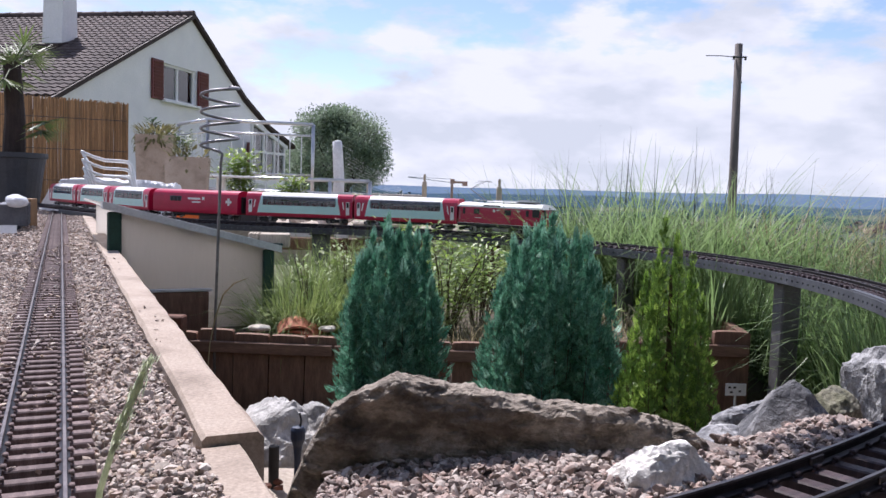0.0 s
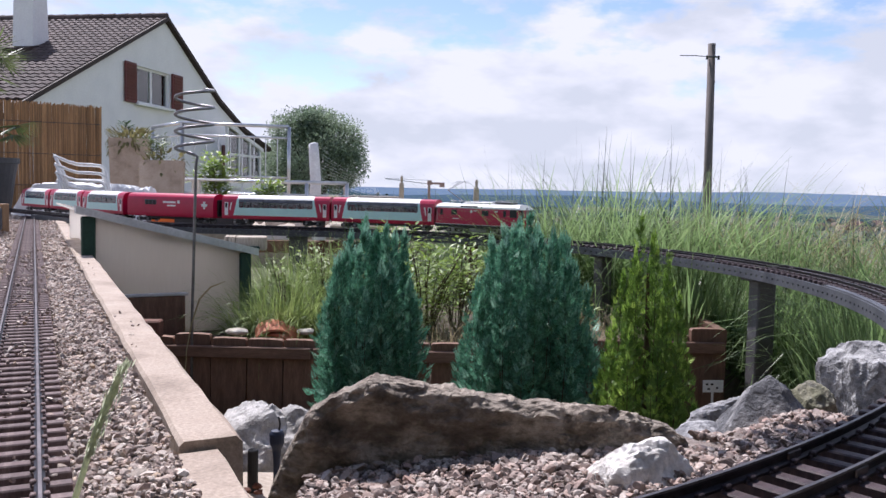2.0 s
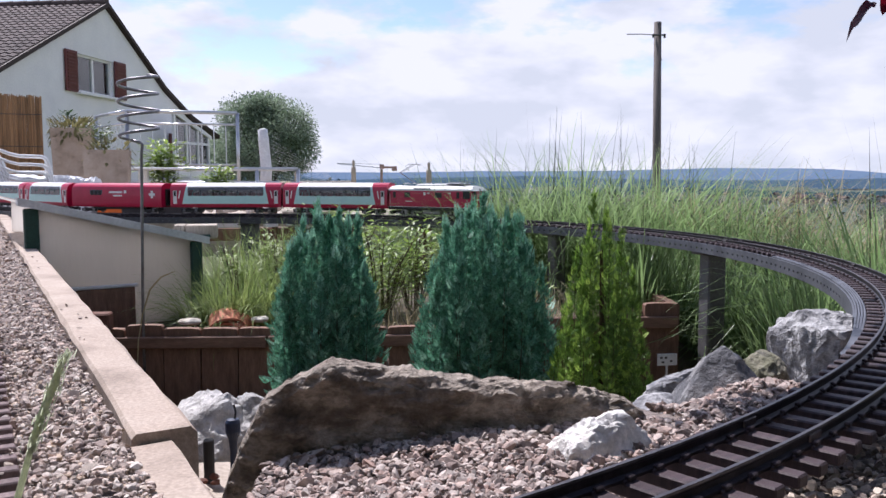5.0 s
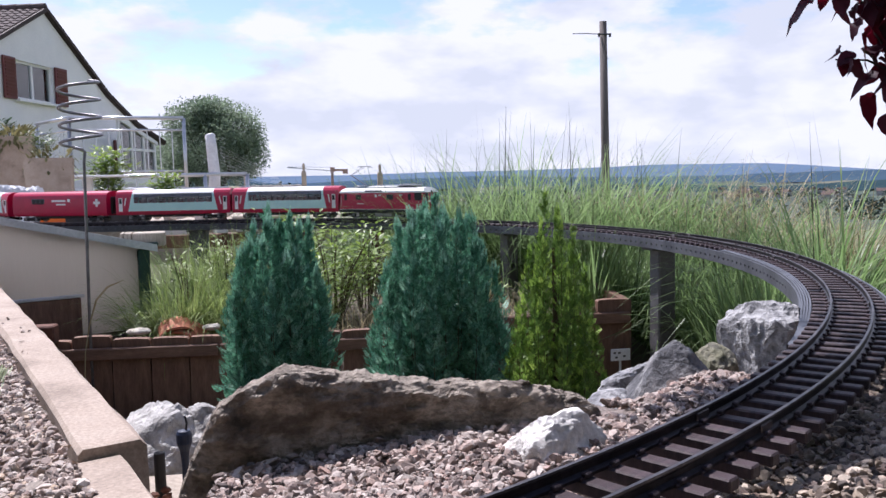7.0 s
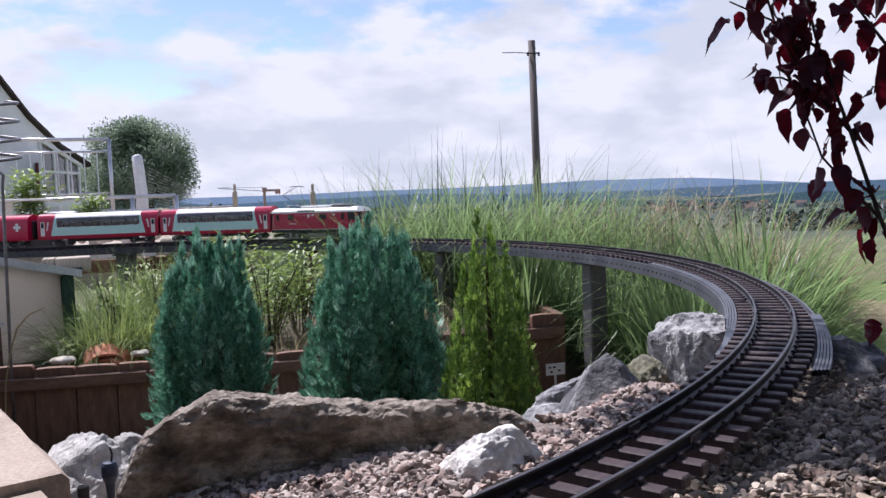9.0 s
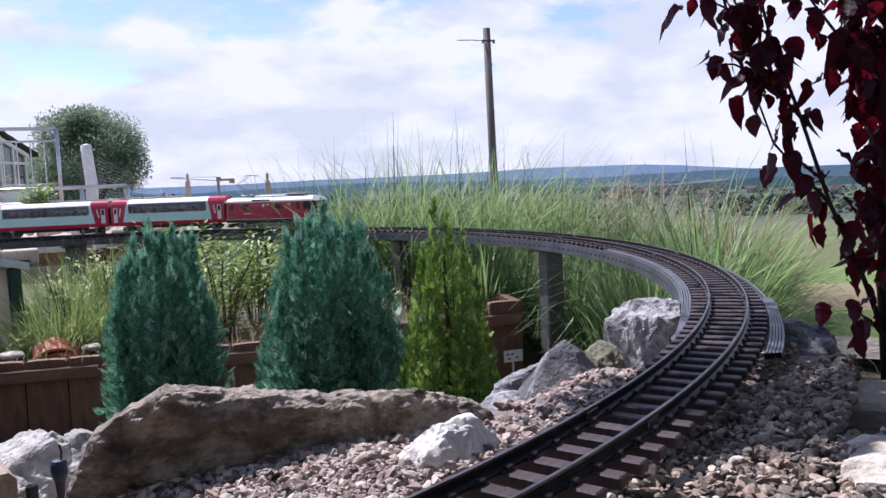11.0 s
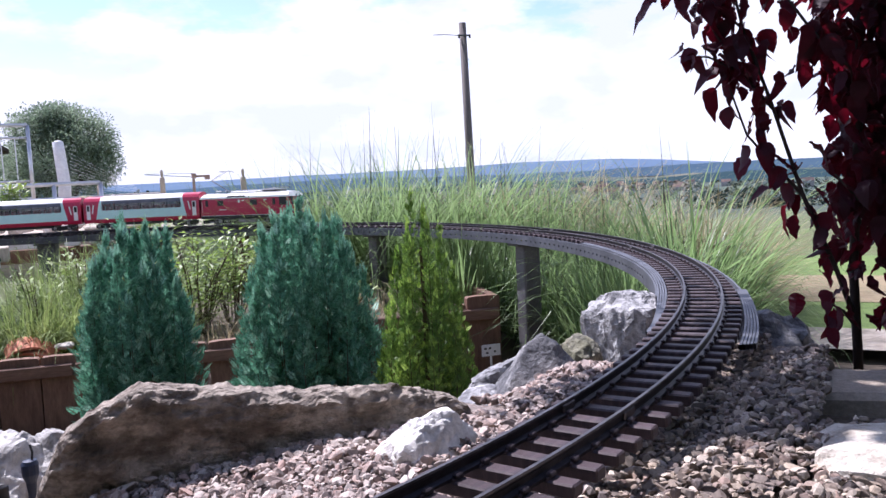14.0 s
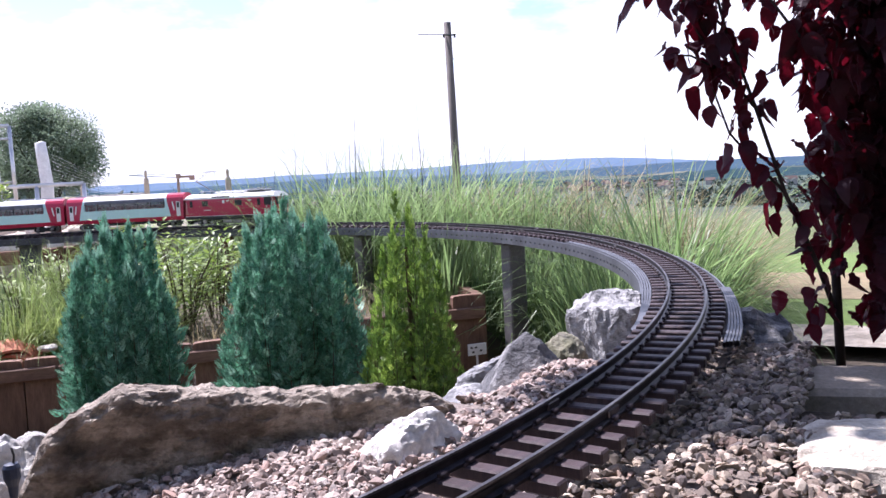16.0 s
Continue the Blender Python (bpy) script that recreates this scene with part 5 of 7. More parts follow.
def leafy_shrub(name, c, h, r, n, L, material, label, seed, stems=9, category="shrub", droop=0.2):
    rng_ = random.Random(seed)
    t = thing(name, c, 0, label, category)
    wood, crown = G(), G()
    for i in range(stems):
        a = rng_.uniform(0, 6.283)
        top = Vector((r * 0.75 * math.cos(a) * rng_.random(), r * 0.75 * math.sin(a) * rng_.random(), h * rng_.uniform(0.6, 1.0)))
        pts = [Vector((0.02 * math.cos(a), 0.02 * math.sin(a), -0.02)) * 1.0, top * 0.5 + Vector((0, 0, h * 0.08)), top]
        wood.tube(pts, [0.0024, 0.0016, 0.0008], 5)
        for k in range(n // stems):
            u = rng_.uniform(0.15, 1.0)
            q = pts[0].lerp(pts[1], u * 2) if u < 0.5 else pts[1].lerp(pts[2], u * 2 - 1)
            b = rng_.uniform(0, 6.283)
            d = Vector((math.cos(b), math.sin(b), rng_.uniform(-droop, 0.7)))
            q = q + d * rng_.uniform(0, r * 0.35)
            leaf_quad(crown, q, d, Vector((0, 0, 1)), L * rng_.uniform(0.6, 1.2), L * rng_.uniform(0.3, 0.45))
    tagged(part("wood", wood, M_TWIG, t), kind="stuff")
    part("foliage", crown, material, t)
    return t


leafy_shrub("garden_shrub", (0.02, 2.76, -0.29), 0.33, 0.26, 620, 0.032, M_LEAF, "yellow-green leafy shrub behind the palisade", 71, 22)
leafy_shrub("garden_shrub", (0.14, 2.95, -0.29), 0.31, 0.25, 460, 0.032, M_LEAF, "yellow-green leafy shrub behind the palisade", 72, 20)
leafy_shrub("garden_shrub", (-0.10, 3.05, -0.29), 0.34, 0.24, 360, 0.036, M_LEAF, "yellow-green leafy shrub under the viaduct", 73, 18)
for i in range(9):
    x, y = -0.47 + 0.085 * (i % 5) + random.uniform(-0.03, 0.03), 2.76 + 0.28 * (i // 5) + random.uniform(-0.06, 0.06)
    grass_clump("weed_tuft", (x, y, -0.30), 640, 0.27 + 0.08 * (i // 5), 0.12, M_GRASS, "rank green weeds and grass in the raised bed", 80 + i, w=0.0032, droop=(0.3, 2.6), lean=0.85, category="weeds")
for i, (x, y) in enumerate(((0.10, 2.60), (0.22, 2.70), (0.5, 2.6), (0.65, 2.75))):
    grass_clump("weed_tuft", (x, y, -0.30), 160, 0.16, 0.10, M_REED_DRY, "dry stalks and grass in the raised bed", 95 + i, w=0.003, droop=(0.6, 2.2), lean=0.8, category="weeds")
for i, (x, y, h) in enumerate(((-0.44, 2.80, 0.26), (-0.33, 2.95, 0.28), (-0.22, 2.80, 0.24), (-0.40, 3.15, 0.30), (-0.27, 3.3, 0.3), (0.5, 2.7, 0.2), (0.3, 3.1, 0.3))):
    leafy_shrub("bed_weed", (x, y, -0.30), h, 0.11, 170, 0.030, M_GRASS, "leafy green weed among the grass", 140 + i, 9, category="weeds")
# blade of grass close by
bl = thing("wild_grass", (-0.138, 0.325, 0.0), 0, "single grass stalk with a pale seed head", "grass")
part("stalk", G().tube([(-0.012, 0, -0.06), (-0.008, 0, 0.02), (-0.003, 0, 0.056), (0.003, 0, 0.076)], [0.0009, 0.0012, 0.0014, 0.0012], 8), M_SEED, bl)
ear = G().tube([(0.002, 0, 0.073), (0.006, 0, 0.085), (0.011, 0, 0.097), (0.015, 0, 0.107), (0.0178, 0, 0.1135)], [0.0010, 0.0015, 0.0016, 0.0012, 0.0003], 9)
rng_ = random.Random(17)
for i in range(260):
    p = Vector((0.002, 0, 0.072)).lerp(Vector((0.0165, 0, 0.110)), rng_.random())
    d = Vector((0.38 + rng_.gauss(0, 0.16), rng_.gauss(0, 0.16), 1.0))
    leaf_quad(ear, p + Vector((rng_.gauss(0, 0.0012), rng_.gauss(0, 0.0012), 0)), d, Vector((rng_.gauss(0, 1), rng_.gauss(0, 1), 0.2)), rng_.uniform(0.003, 0.005), 0.0007)
part("seed_head", ear, M_SEED, bl, "pale bristly seed head")
arch = thing("grass_stalk", (-0.600, 2.158, -0.30), 0, "single arching straw-coloured grass stalk", "grass")
part("stalk", G().tube([(0.0, 0, -0.05), (0.008, 0, 0.063), (0.020, 0.004, 0.13), (0.039, 0.008, 0.192), (0.065, 0.016, 0.222), (0.100, 0.022, 0.236)], [0.0015, 0.0015, 0.0018, 0.0024, 0.0026, 0.0008], 6), M_REED_DRY, arch)


# ---- the model train ----
COACH = [(0.0455, 0.030), (0.0490, 0.036), (0.0500, 0.046), (0.0500, 0.066), (0.0498, 0.082), (0.0485, 0.108), (0.0445, 0.122), (0.036, 0.133), (0.020, 0.139), (0.0, 0.1405)]


def skin(g, prof, xa, xb, i0=0, i1=None, n=4, grow=0.0):
    """Both flanks of a body between two end lines, which may lean with the height."""
    prof = prof[i0:i1]
    for sg in (1, -1):
        rows = []
        for k in range(n + 1):
            t = k / n
            rows.append([(xa(z) + (xb(z) - xa(z)) * t, sg * (y + grow), z + grow * (z > 0.13)) for y, z in prof])
        g.grid(rows if sg < 0 else [r[::-1] for r in rows])
    return g


def end_cap(g, prof, x):
    pts = [(x(z), y, z) for y, z in prof] + [(x(z), -y, z) for y, z in prof[-2::-1]]
    g.add(pts, [tuple(range(len(pts)))])


def wheelset(parent, x, frame_mat):
    b = part("bogie", G().box((x, 0, 0.017), (0.082, 0.062, 0.010), ch=0.003).box((x, 0.031, 0.015), (0.088, 0.006, 0.014), ch=0.002).box((x, -0.031, 0.015), (0.088, 0.006, 0.014), ch=0.002), frame_mat, parent, "black bogie")
    for dx in (-0.028, 0.028):
        for y in (-0.024, 0.024):
            w = G().lathe([(0.0001, -0.003), (0.0125, -0.003), (0.0145, -0.001), (0.0145, 0.001), (0.0125, 0.003), (0.0001, 0.003)], 16)
            part("wheel", w, M_GREYMETAL, b, m=Matrix.Translation((x + dx, y, 0.0148)) @ Matrix.Rotation(math.pi / 2, 4, "X"))
        for y in (-0.036, 0.036):
            part("axle_box", G().box((x + dx, y, 0.0155), (0.012, 0.006, 0.011), ch=0.002), M_GREYMETAL, b)


def panorama_coach(L=0.512):
    t = thing("railway_coach", label="mint and red panorama coach of the model train on the viaduct", category="model train", group="coaches of the train")
    h = L / 2
    lean = lambda k, s=1: (lambda z: s * (k + (z - 0.03) * 0.22 * -1))
    body, red, roof = G(), G(), G()
    skin(red, COACH, lambda z: -h + 0.012, lambda z: h - 0.012, 0, 3, 10)
    skin(body, COACH, lean(h - 0.052, -1), lean(h - 0.052), 2, 5, 10, 0.0002)
    for sg in (-1, 1):
        a, b = sg * (h - 0.052), sg * 0.175
        la, lb = (lean(h - 0.052, sg), lambda z, b=b: b)
        skin(body, COACH, *((lb, la) if sg > 0 else (la, lb)), 4, 8, 2, 0.0002)
    skin(roof, COACH, lambda z: -(h - 0.060), lambda z: h - 0.060, 6, None, 10, 0.0003)
    part("red_skirt", red, M_REDPAINT, t, "red lower edge", smooth=True)
    part("body", body, M_MINT, t, "pale mint flank", smooth=True)
    part("roof", roof, M_ROOFWHITE, t, "off-white roof", smooth=True)
    for sg in (-1, 1):
        e = G()
        la, lb = lean(h - 0.052, sg), (lambda z, sg=sg: sg * h)
        skin(e, COACH, *((la, lb) if sg > 0 else (lb, la)), 0, None, 3, 0.0004)
        end_cap(e, COACH, lambda z, sg=sg: sg * h)
        part("end_block", e, M_REDPAINT, t, "red coach end", smooth=False)
        for y in (-1, 1):
            part("door", G().box((sg * (h - 0.022), y * 0.0500, 0.076), (0.017, 0.0022, 0.060), ch=0.0006), M_WHITE, t, "white-framed door")
            part("door_pane", G().box((sg * (h - 0.022), y * 0.0512, 0.092), (0.0105, 0.0012, 0.022)), M_BLACK, t)
            part("stripe", G().box((sg * (h - 0.043), y * 0.0502, 0.088), (0.005, 0.0014, 0.036), m=Matrix.Rotation(-0.2 * sg, 3, "Y")), M_WHITE, t)
        part("gangway", G().box((sg * (h + 0.004), 0, 0.075), (0.010, 0.046, 0.078), ch=0.004), M_BLACK, t)
    for y in (-1, 1):
        for i in range(6):
            x = -0.1458 + i * 0.0583
            p = G().add([(x - 0.0275, y * 0.0496, 0.0835), (x + 0.0275, y * 0.0496, 0.0835), (x + 0.0275, y * 0.0484, 0.108), (x - 0.0275, y * 0.0484, 0.108)], [(0, 1, 2, 3) if y < 0 else (3, 2, 1, 0)])
            part("window", p, M_GLASS, t)
            part("pillar", G().box((x + 0.0292, y * 0.0488, 0.0955), (0.0035, 0.002, 0.026)), M_BLACK, t)
            s = G().add([(x - 0.0275, y * 0.0484, 0.1085), (x + 0.0275, y * 0.0484, 0.1085), (x + 0.0275, y * 0.0445, 0.1220), (x - 0.0275, y * 0.0445, 0.1220)], [(0, 1, 2, 3) if y < 0 else (3, 2, 1, 0)])
            part("roof_window", s, M_TRAY, t, "pale grey roof window")
        for i in range(8):
            part("seat", G().box((-0.150 + i * 0.043, y * 0.026, 0.082), (0.010, 0.030, 0.028), ch=0.003).box((-0.142 + i * 0.043, y * 0.026, 0.074), (0.018, 0.030, 0.008), ch=0.002), M_SEAT, t)
    part("floor", G().box((0, 0, 0.048), (L - 0.03, 0.088, 0.034)), M_BLACK, t)
    part("underframe", G().box((0, 0, 0.026), (L - 0.24, 0.07, 0.016), ch=0.003), M_BLACK, t)
    for x in (-h + 0.085, h - 0.085):
        wheelset(t, x, M_BLACK)
    return t


def service_coach(L=0.512):
    t = thing("service_coach", label="plain red service coach with white lettering and a white cross", category="model train", group="coaches of the train")
    h = L / 2
    g, roof = G(), G()
    skin(g, COACH, lambda z: -h, lambda z: h, 0, 7, 12)
    skin(roof, COACH, lambda z: -h, lambda z: h, 6, None, 12)
    end_cap(g, COACH, lambda z: -h)
    end_cap(g, COACH, lambda z: h)
    part("body", g, M_REDPAINT, t, smooth=False)
    part("roof", roof, M_REDPAINT, t, smooth=True)
    for y in (-1, 1):
        for i in range(3):
            part("window", G().box((y * (0.135 - i * 0.022), y * 0.0492, 0.095), (0.019, 0.0016, 0.022)), M_BLACK, t)
        part("window_frame", G().box((y * 0.113, y * 0.0488, 0.095), (0.072, 0.0014, 0.028)), M_TRAY, t)
        for x, w, z, hh in ((0.0, 0.075, 0.098, 0.009), (y * -0.012, 0.052, 0.082, 0.007), (-y * 0.055, 0.014, 0.100, 0.014)):
            part("lettering_bar", G().box((x, y * 0.0496, z), (w, 0.0012, hh), ch=0.0005), M_WHITE, t, "plain white bar in place of lettering")
        for sx, sz in ((0.034, 0.012), (0.012, 0.034)):
            part("cross_bar", G().box((-y * 0.205, y * 0.0499, 0.088), (sx, 0.0012, sz)), M_WHITE, t, "white cross")
    part("underframe", G().box((0, 0, 0.026), (L - 0.22, 0.07, 0.016), ch=0.003), M_BLACK, t)
    for s in (-1, 1):
        part("gangway", G().box((s * (h + 0.004), 0, 0.075), (0.010, 0.046, 0.078), ch=0.004), M_BLACK, t)
    for x in (-h + 0.085, h - 0.085):
        wheelset(t, x, M_BLACK)
    return t


def locomotive(L=0.43):
    t = thing("electric_locomotive", label="red electric model locomotive with a pale roof and raised pantograph", category="model train")
    h = L / 2
    P = [(0.0480, 0.040), (0.0490, 0.044), (0.0490, 0.100), (0.0475, 0.110)]
    g = G()
    nose = lambda z: 0.010 * smooth01(0.075, 0.115, z)
    skin(g, P, lambda z: -h + nose(z), lambda z: h - nose(z), 0, None, 8)
    for sg in (-1, 1):
        # slightly bowed, raked cab front
        rows = []
        for z in (0.040, 0.062, 0.082, 0.110):
            rows.append([(sg * (h - nose(z) + 0.008 * (1 - (k / 3) ** 2)), 0.0490 * k / 3 - (0.0015 * (z > 0.1) * k / 3), z) for k in range(-3, 4)])
        g.grid(rows if sg > 0 else [r[::-1] for r in rows])
    part("body", g, M_REDPAINT, t, "glossy red body", smooth=False)
    R = [(0.0500, 0.109), (0.0480, 0.116), (0.040, 0.124), (0.024, 0.1285), (0.0, 0.130)]
    r = G()
    skin(r, R, lambda z: -h - 0.004 + (z - 0.109) * 0.9, lambda z: h + 0.004 - (z - 0.109) * 0.9, 0, None, 8)
    for sg in (-1, 1):
        end_cap(r, R, lambda z, sg=sg: sg * (h + 0.004 - (z - 0.109) * 0.9))
    part("roof", r, M_ROOFWHITE, t, "pale grey roof", smooth=False)
    part("frame", G().box((0, 0, 0.034), (L + 0.004, 0.096, 0.012), ch=0.002), M_BLACK, t, "dark frame")
    part("stripe", G().box((0, 0, 0.0408), (L + 0.002, 0.0995, 0.0016)), M_WHITE, t, "thin pale line")
    for y in (-1, 1):
        for x, w in ((-0.115, 0.030), (0.045, 0.034)):
            part("side_window", G().box((x, y * 0.0487, 0.091), (w, 0.0014, 0.022), ch=0.0005), M_BLACK, t)
        for x in (0.142, -0.182):
            part("cab_door", G().box((x, y * 0.0490, 0.075), (0.022, 0.0012, 0.066), ch=0.0004), M_REDPAINT, t)
            part("cab_window", G().box((x, y * 0.0498, 0.091), (0.014, 0.0012, 0.026), ch=0.0004), M_BLACK, t)
        part("cab_window", G().box((0.183, y * 0.0488, 0.0925), (0.034, 0.0016, 0.032), ch=0.0005), M_BLACK, t)
        part("crest", G().box((-0.025, y * 0.0490, 0.096), (0.010, 0.0014, 0.012), ch=0.002), M_WHITE, t, "small pale crest")
        part("lettering_bar", G().box((-0.005, y * 0.0492, 0.099), (0.012, 0.001, 0.004)), M_WHITE, t)
        part("lettering_bar", G().box((-0.105, y * 0.0492, 0.064), (0.036, 0.001, 0.003)), M_ROOFWHITE, t)
        part("lettering_bar", G().box((0.10, y * 0.0492, 0.099), (0.014, 0.001, 0.005)), M_ROOFWHITE, t)
        for i in range(7):
            part("louvre", G().box((-0.075 + i * 0.0125, y * 0.0478, 0.1165), (0.0090, 0.003, 0.0062)), M_BLACK, t)
        part("handrail", G().tube([(-0.203, y * 0.0525, 0.055), (-0.203, y * 0.0525, 0.098)], 0.0009, 5), M_STEEL, t)
    for sg in (-1, 1):
        for y in (-1, 1):
            part("windscreen", G().box((sg * (h - 0.0005), y * 0.0215, 0.0925), (0.004, 0.038, 0.032), m=Matrix.Rotation(-sg * 0.25, 3, "Y") @ Matrix.Rotation(-sg * y * 0.16, 3, "Z"), ch=0.001), M_BLACK, t, "dark windscreen")
            part("headlight", G().lathe([(0.0001, 0), (0.0048, 0), (0.0048, 0.002), (0.0001, 0.003)], 12), M_WHITE, t, "headlight", m=Matrix.Translation((sg * (h + 0.0045), y * 0.033, 0.055)) @ Matrix.Rotation(sg * math.pi / 2, 4, "Y"))
        part("number_bar", G().box((sg * (h + 0.007), -0.022 * sg, 0.073), (0.0022, 0.020, 0.006)), M_WHITE, t, "plain white bar")
        part("emblem", G().box((sg * (h + 0.0085), 0, 0.071), (0.0022, 0.016, 0.019), ch=0.0008), M_ROOFWHITE, t, "pale grey emblem")
        part("buffer", G().box((sg * (h + 0.013), 0, 0.031), (0.020, 0.020, 0.012), ch=0.003), M_GREYMETAL, t)
        part("snowplough", G().box((sg * (h - 0.004), 0, 0.015), (0.012, 0.078, 0.014), ch=0.003), M_BLACK, t)
        part("coupling", G().tube([(sg * (h + 0.008), 0.014, 0.026), (sg * (h + 0.016), 0.013, 0.012), (sg * (h + 0.006), 0.012, 0.008)], 0.0022, 6), M_STEEL, t)
        part("top_light", G().lathe([(0.0001, 0), (0.004, 0), (0.004, 0.002), (0.0001, 0.003)], 10), M_BLACK, t, m=Matrix.Translation((sg * (h + 0.001), 0, 0.114)) @ Matrix.Rotation(sg * math.pi / 2, 4, "Y"))
    for x in (-0.125, 0.125):
        wheelset(t, x, M_BLACK)
        for y in (-1, 1):
            part("spring_box", G().box((x, y * 0.041, 0.018), (0.018, 0.006, 0.020), ch=0.002), M_GREYMETAL, t)
            part("brake_rod", G().box((x - 0.045, y * 0.040, 0.013), (0.022, 0.004, 0.006), ch=0.001), M_GREYMETAL, t)
    part("tank", G().box((0, 0, 0.018), (0.09, 0.07, 0.018), ch=0.003), M_GREYMETAL, t)
    # roof gear
    part("roof_hatch", G().box((-0.01, 0, 0.1325), (0.15, 0.040, 0.007), ch=0.002), M_ROOFWHITE, t)
    for i in range(9):
        part("resistor_rib", G().box((0.075 + i * 0.010, 0, 0.1345), (0.004, 0.046, 0.009), ch=0.001), M_GREYMETAL, t)
    for x, y in ((-0.10, 0.018), (-0.10, -0.018), (-0.16, 0.018), (-0.16, -0.018), (0.10, 0.026), (0.15, 0.026), (0.05, 0.024)):
        part("insulator", G().lathe([(0.0001, 0), (0.003, 0), (0.0018, 0.003), (0.0032, 0.005), (0.0018, 0.007), (0.003, 0.009), (0.0001, 0.010)], 8, (x, y, 0.126)), M_BLACK, t)
    part("roof_bar", G().tube([(-0.06, 0.022, 0.139), (0.16, 0.022, 0.139)], 0.0012, 5).tube([(-0.06, -0.022, 0.139), (0.16, -0.022, 0.139)], 0.0012, 5), M_STEEL, t)
    for base, up in ((-0.125, True), (0.12, False)):
        pg = G()
        z0 = 0.138
        pg.box((base, 0, z0), (0.062, 0.040, 0.003), ch=0.0008)
        knee = Vector((base - 0.062, 0, z0 + 0.046)) if up else Vector((base - 0.055, 0, z0 + 0.004))
        head = Vector((base + 0.012, 0, z0 + 0.082)) if up else Vector((base + 0.030, 0, z0 + 0.008))
        pg.tube([(base + 0.02, 0, z0), knee], 0.0020, 6)
        pg.tube([knee + Vector((0, 0.004, 0)), head + Vector((0, 0.010, 0))], 0.0010, 5)
        pg.tube([knee + Vector((0, -0.004, 0)), head + Vector((0, -0.010, 0))], 0.0010, 5)
        for dx in (-0.006, 0.006):
            pg.tube([head + Vector((dx, -0.044, -0.006)), head + Vector((dx, -0.034, 0)), head + Vector((dx, 0.034, 0)), head + Vector((dx, 0.044, -0.006))], 0.0012, 5)
        part("pantograph", pg, M_GREYMETAL, t, "raised pantograph" if up else "folded pantograph")
    return t


def stand(ob, s_mid, half):
    """Put a vehicle on the line, its bogies on the rails, facing back along it."""
    a, b = line_at(s_mid - half), line_at(s_mid + half)
    h = math.atan2(a[1] - b[1], a[0] - b[0])
    return Matrix.Translation(((a[0] + b[0]) / 2, (a[1] + b[1]) / 2, 0.0012)) @ Matrix.Rotation(h, 4, "Z")


FRONT = along(44.35)
loco = locomotive()
loco.matrix_basis = stand(loco, FRONT + 0.215, 0.125)
pos = FRONT + 0.43 + 0.018
first = panorama_coach()
order = ["p", "p", "s", "p", "p", "p"]
for i, kind in enumerate(order):
    m = stand(None, pos + 0.256, 0.17)
    if kind == "s":
        service_coach().matrix_basis = m
    elif i == 0:
        first.matrix_basis = m
    else:
        copy_thing(first, m)
    pos += 0.512 + 0.022


# ---- the neighbour's house ----
HM = Matrix(((0.2, -0.98, 0, -7.38), (0.98, 0.2, 0, 24.93), (0, 0, 1, 0), (0, 0, 0, 1)))
house = thing("house", label="white rendered house with brown tiled roof and red-brown shutters", category="house")
house.matrix_basis = HM                       # x along the gable, y along the ridge
CHX, CHY = -2.45, 2.50
ROOF = [(-7.1, 1.52), (-6.07, 2.03), (0.0, 4.95), (3.54, 2.98), (5.6, 2.18), (8.0, 1.62)]


def roof_z(s):
    for (a, za), (b, zb) in zip(ROOF, ROOF[1:]):
        if s <= b:
            return za + (zb - za) * (s - a) / (b - a)
    return ROOF[-1][1]


W0, W1, WZ0, WZ1 = -1.60, 0.30, 2.38, 3.38
gable = G()
def slab_poly(g, pts, y0, y1):
    g.prism(pts, y0, y1, axis=1)
slab_poly(gable, [(-6.2, -2.0), (W0, -2.0), (W0, roof_z(W0) - 0.12), (-6.2, roof_z(-6.2) - 0.12)], 0.0, 0.3)
slab_poly(gable, [(W1, -2.0), (7.2, -2.0), (7.2, roof_z(7.2) - 0.12), (5.6, roof_z(5.6) - 0.12), (3.54, roof_z(3.54) - 0.12), (W1, roof_z(W1) - 0.12)], 0.0, 0.3)
slab_poly(gable, [(W0, -2.0), (W1, -2.0), (W1, WZ0), (W0, WZ0)], 0.0, 0.3)
slab_poly(gable, [(W0, WZ1), (W1, WZ1), (W1, roof_z(W1) - 0.12), (0, 4.83), (W0, roof_z(W0) - 0.12)], 0.0, 0.3)
part("gable_wall", gable, M_RENDER, house, "white rendered gable wall")
side = G().box((-6.2, 6.5, -0.3), (0.3, 12.4, 3.9)).box((7.1, 6.5, -0.2), (0.3, 12.4, 3.3)).box((0.4, 12.6, -0.2), (13.0, 0.3, 3.4))
part("side_wall", side, M_RENDER, house)
deck = G()
prof = ROOF + [(s, z - 0.11) for s, z in reversed(ROOF)]
deck.prism(prof, -0.08, 13.2, axis=1)
part("roof", deck, M_DARKWOOD, house, "roof deck with dark boarded overhang")
verge = G()
verge.prism([(s, z + 0.035) for s, z in ROOF] + [(s, z - 0.085) for s, z in reversed(ROOF)], -0.13, -0.07, axis=1)
part("verge_board", verge, M_DARKWOOD, house, "dark verge board")
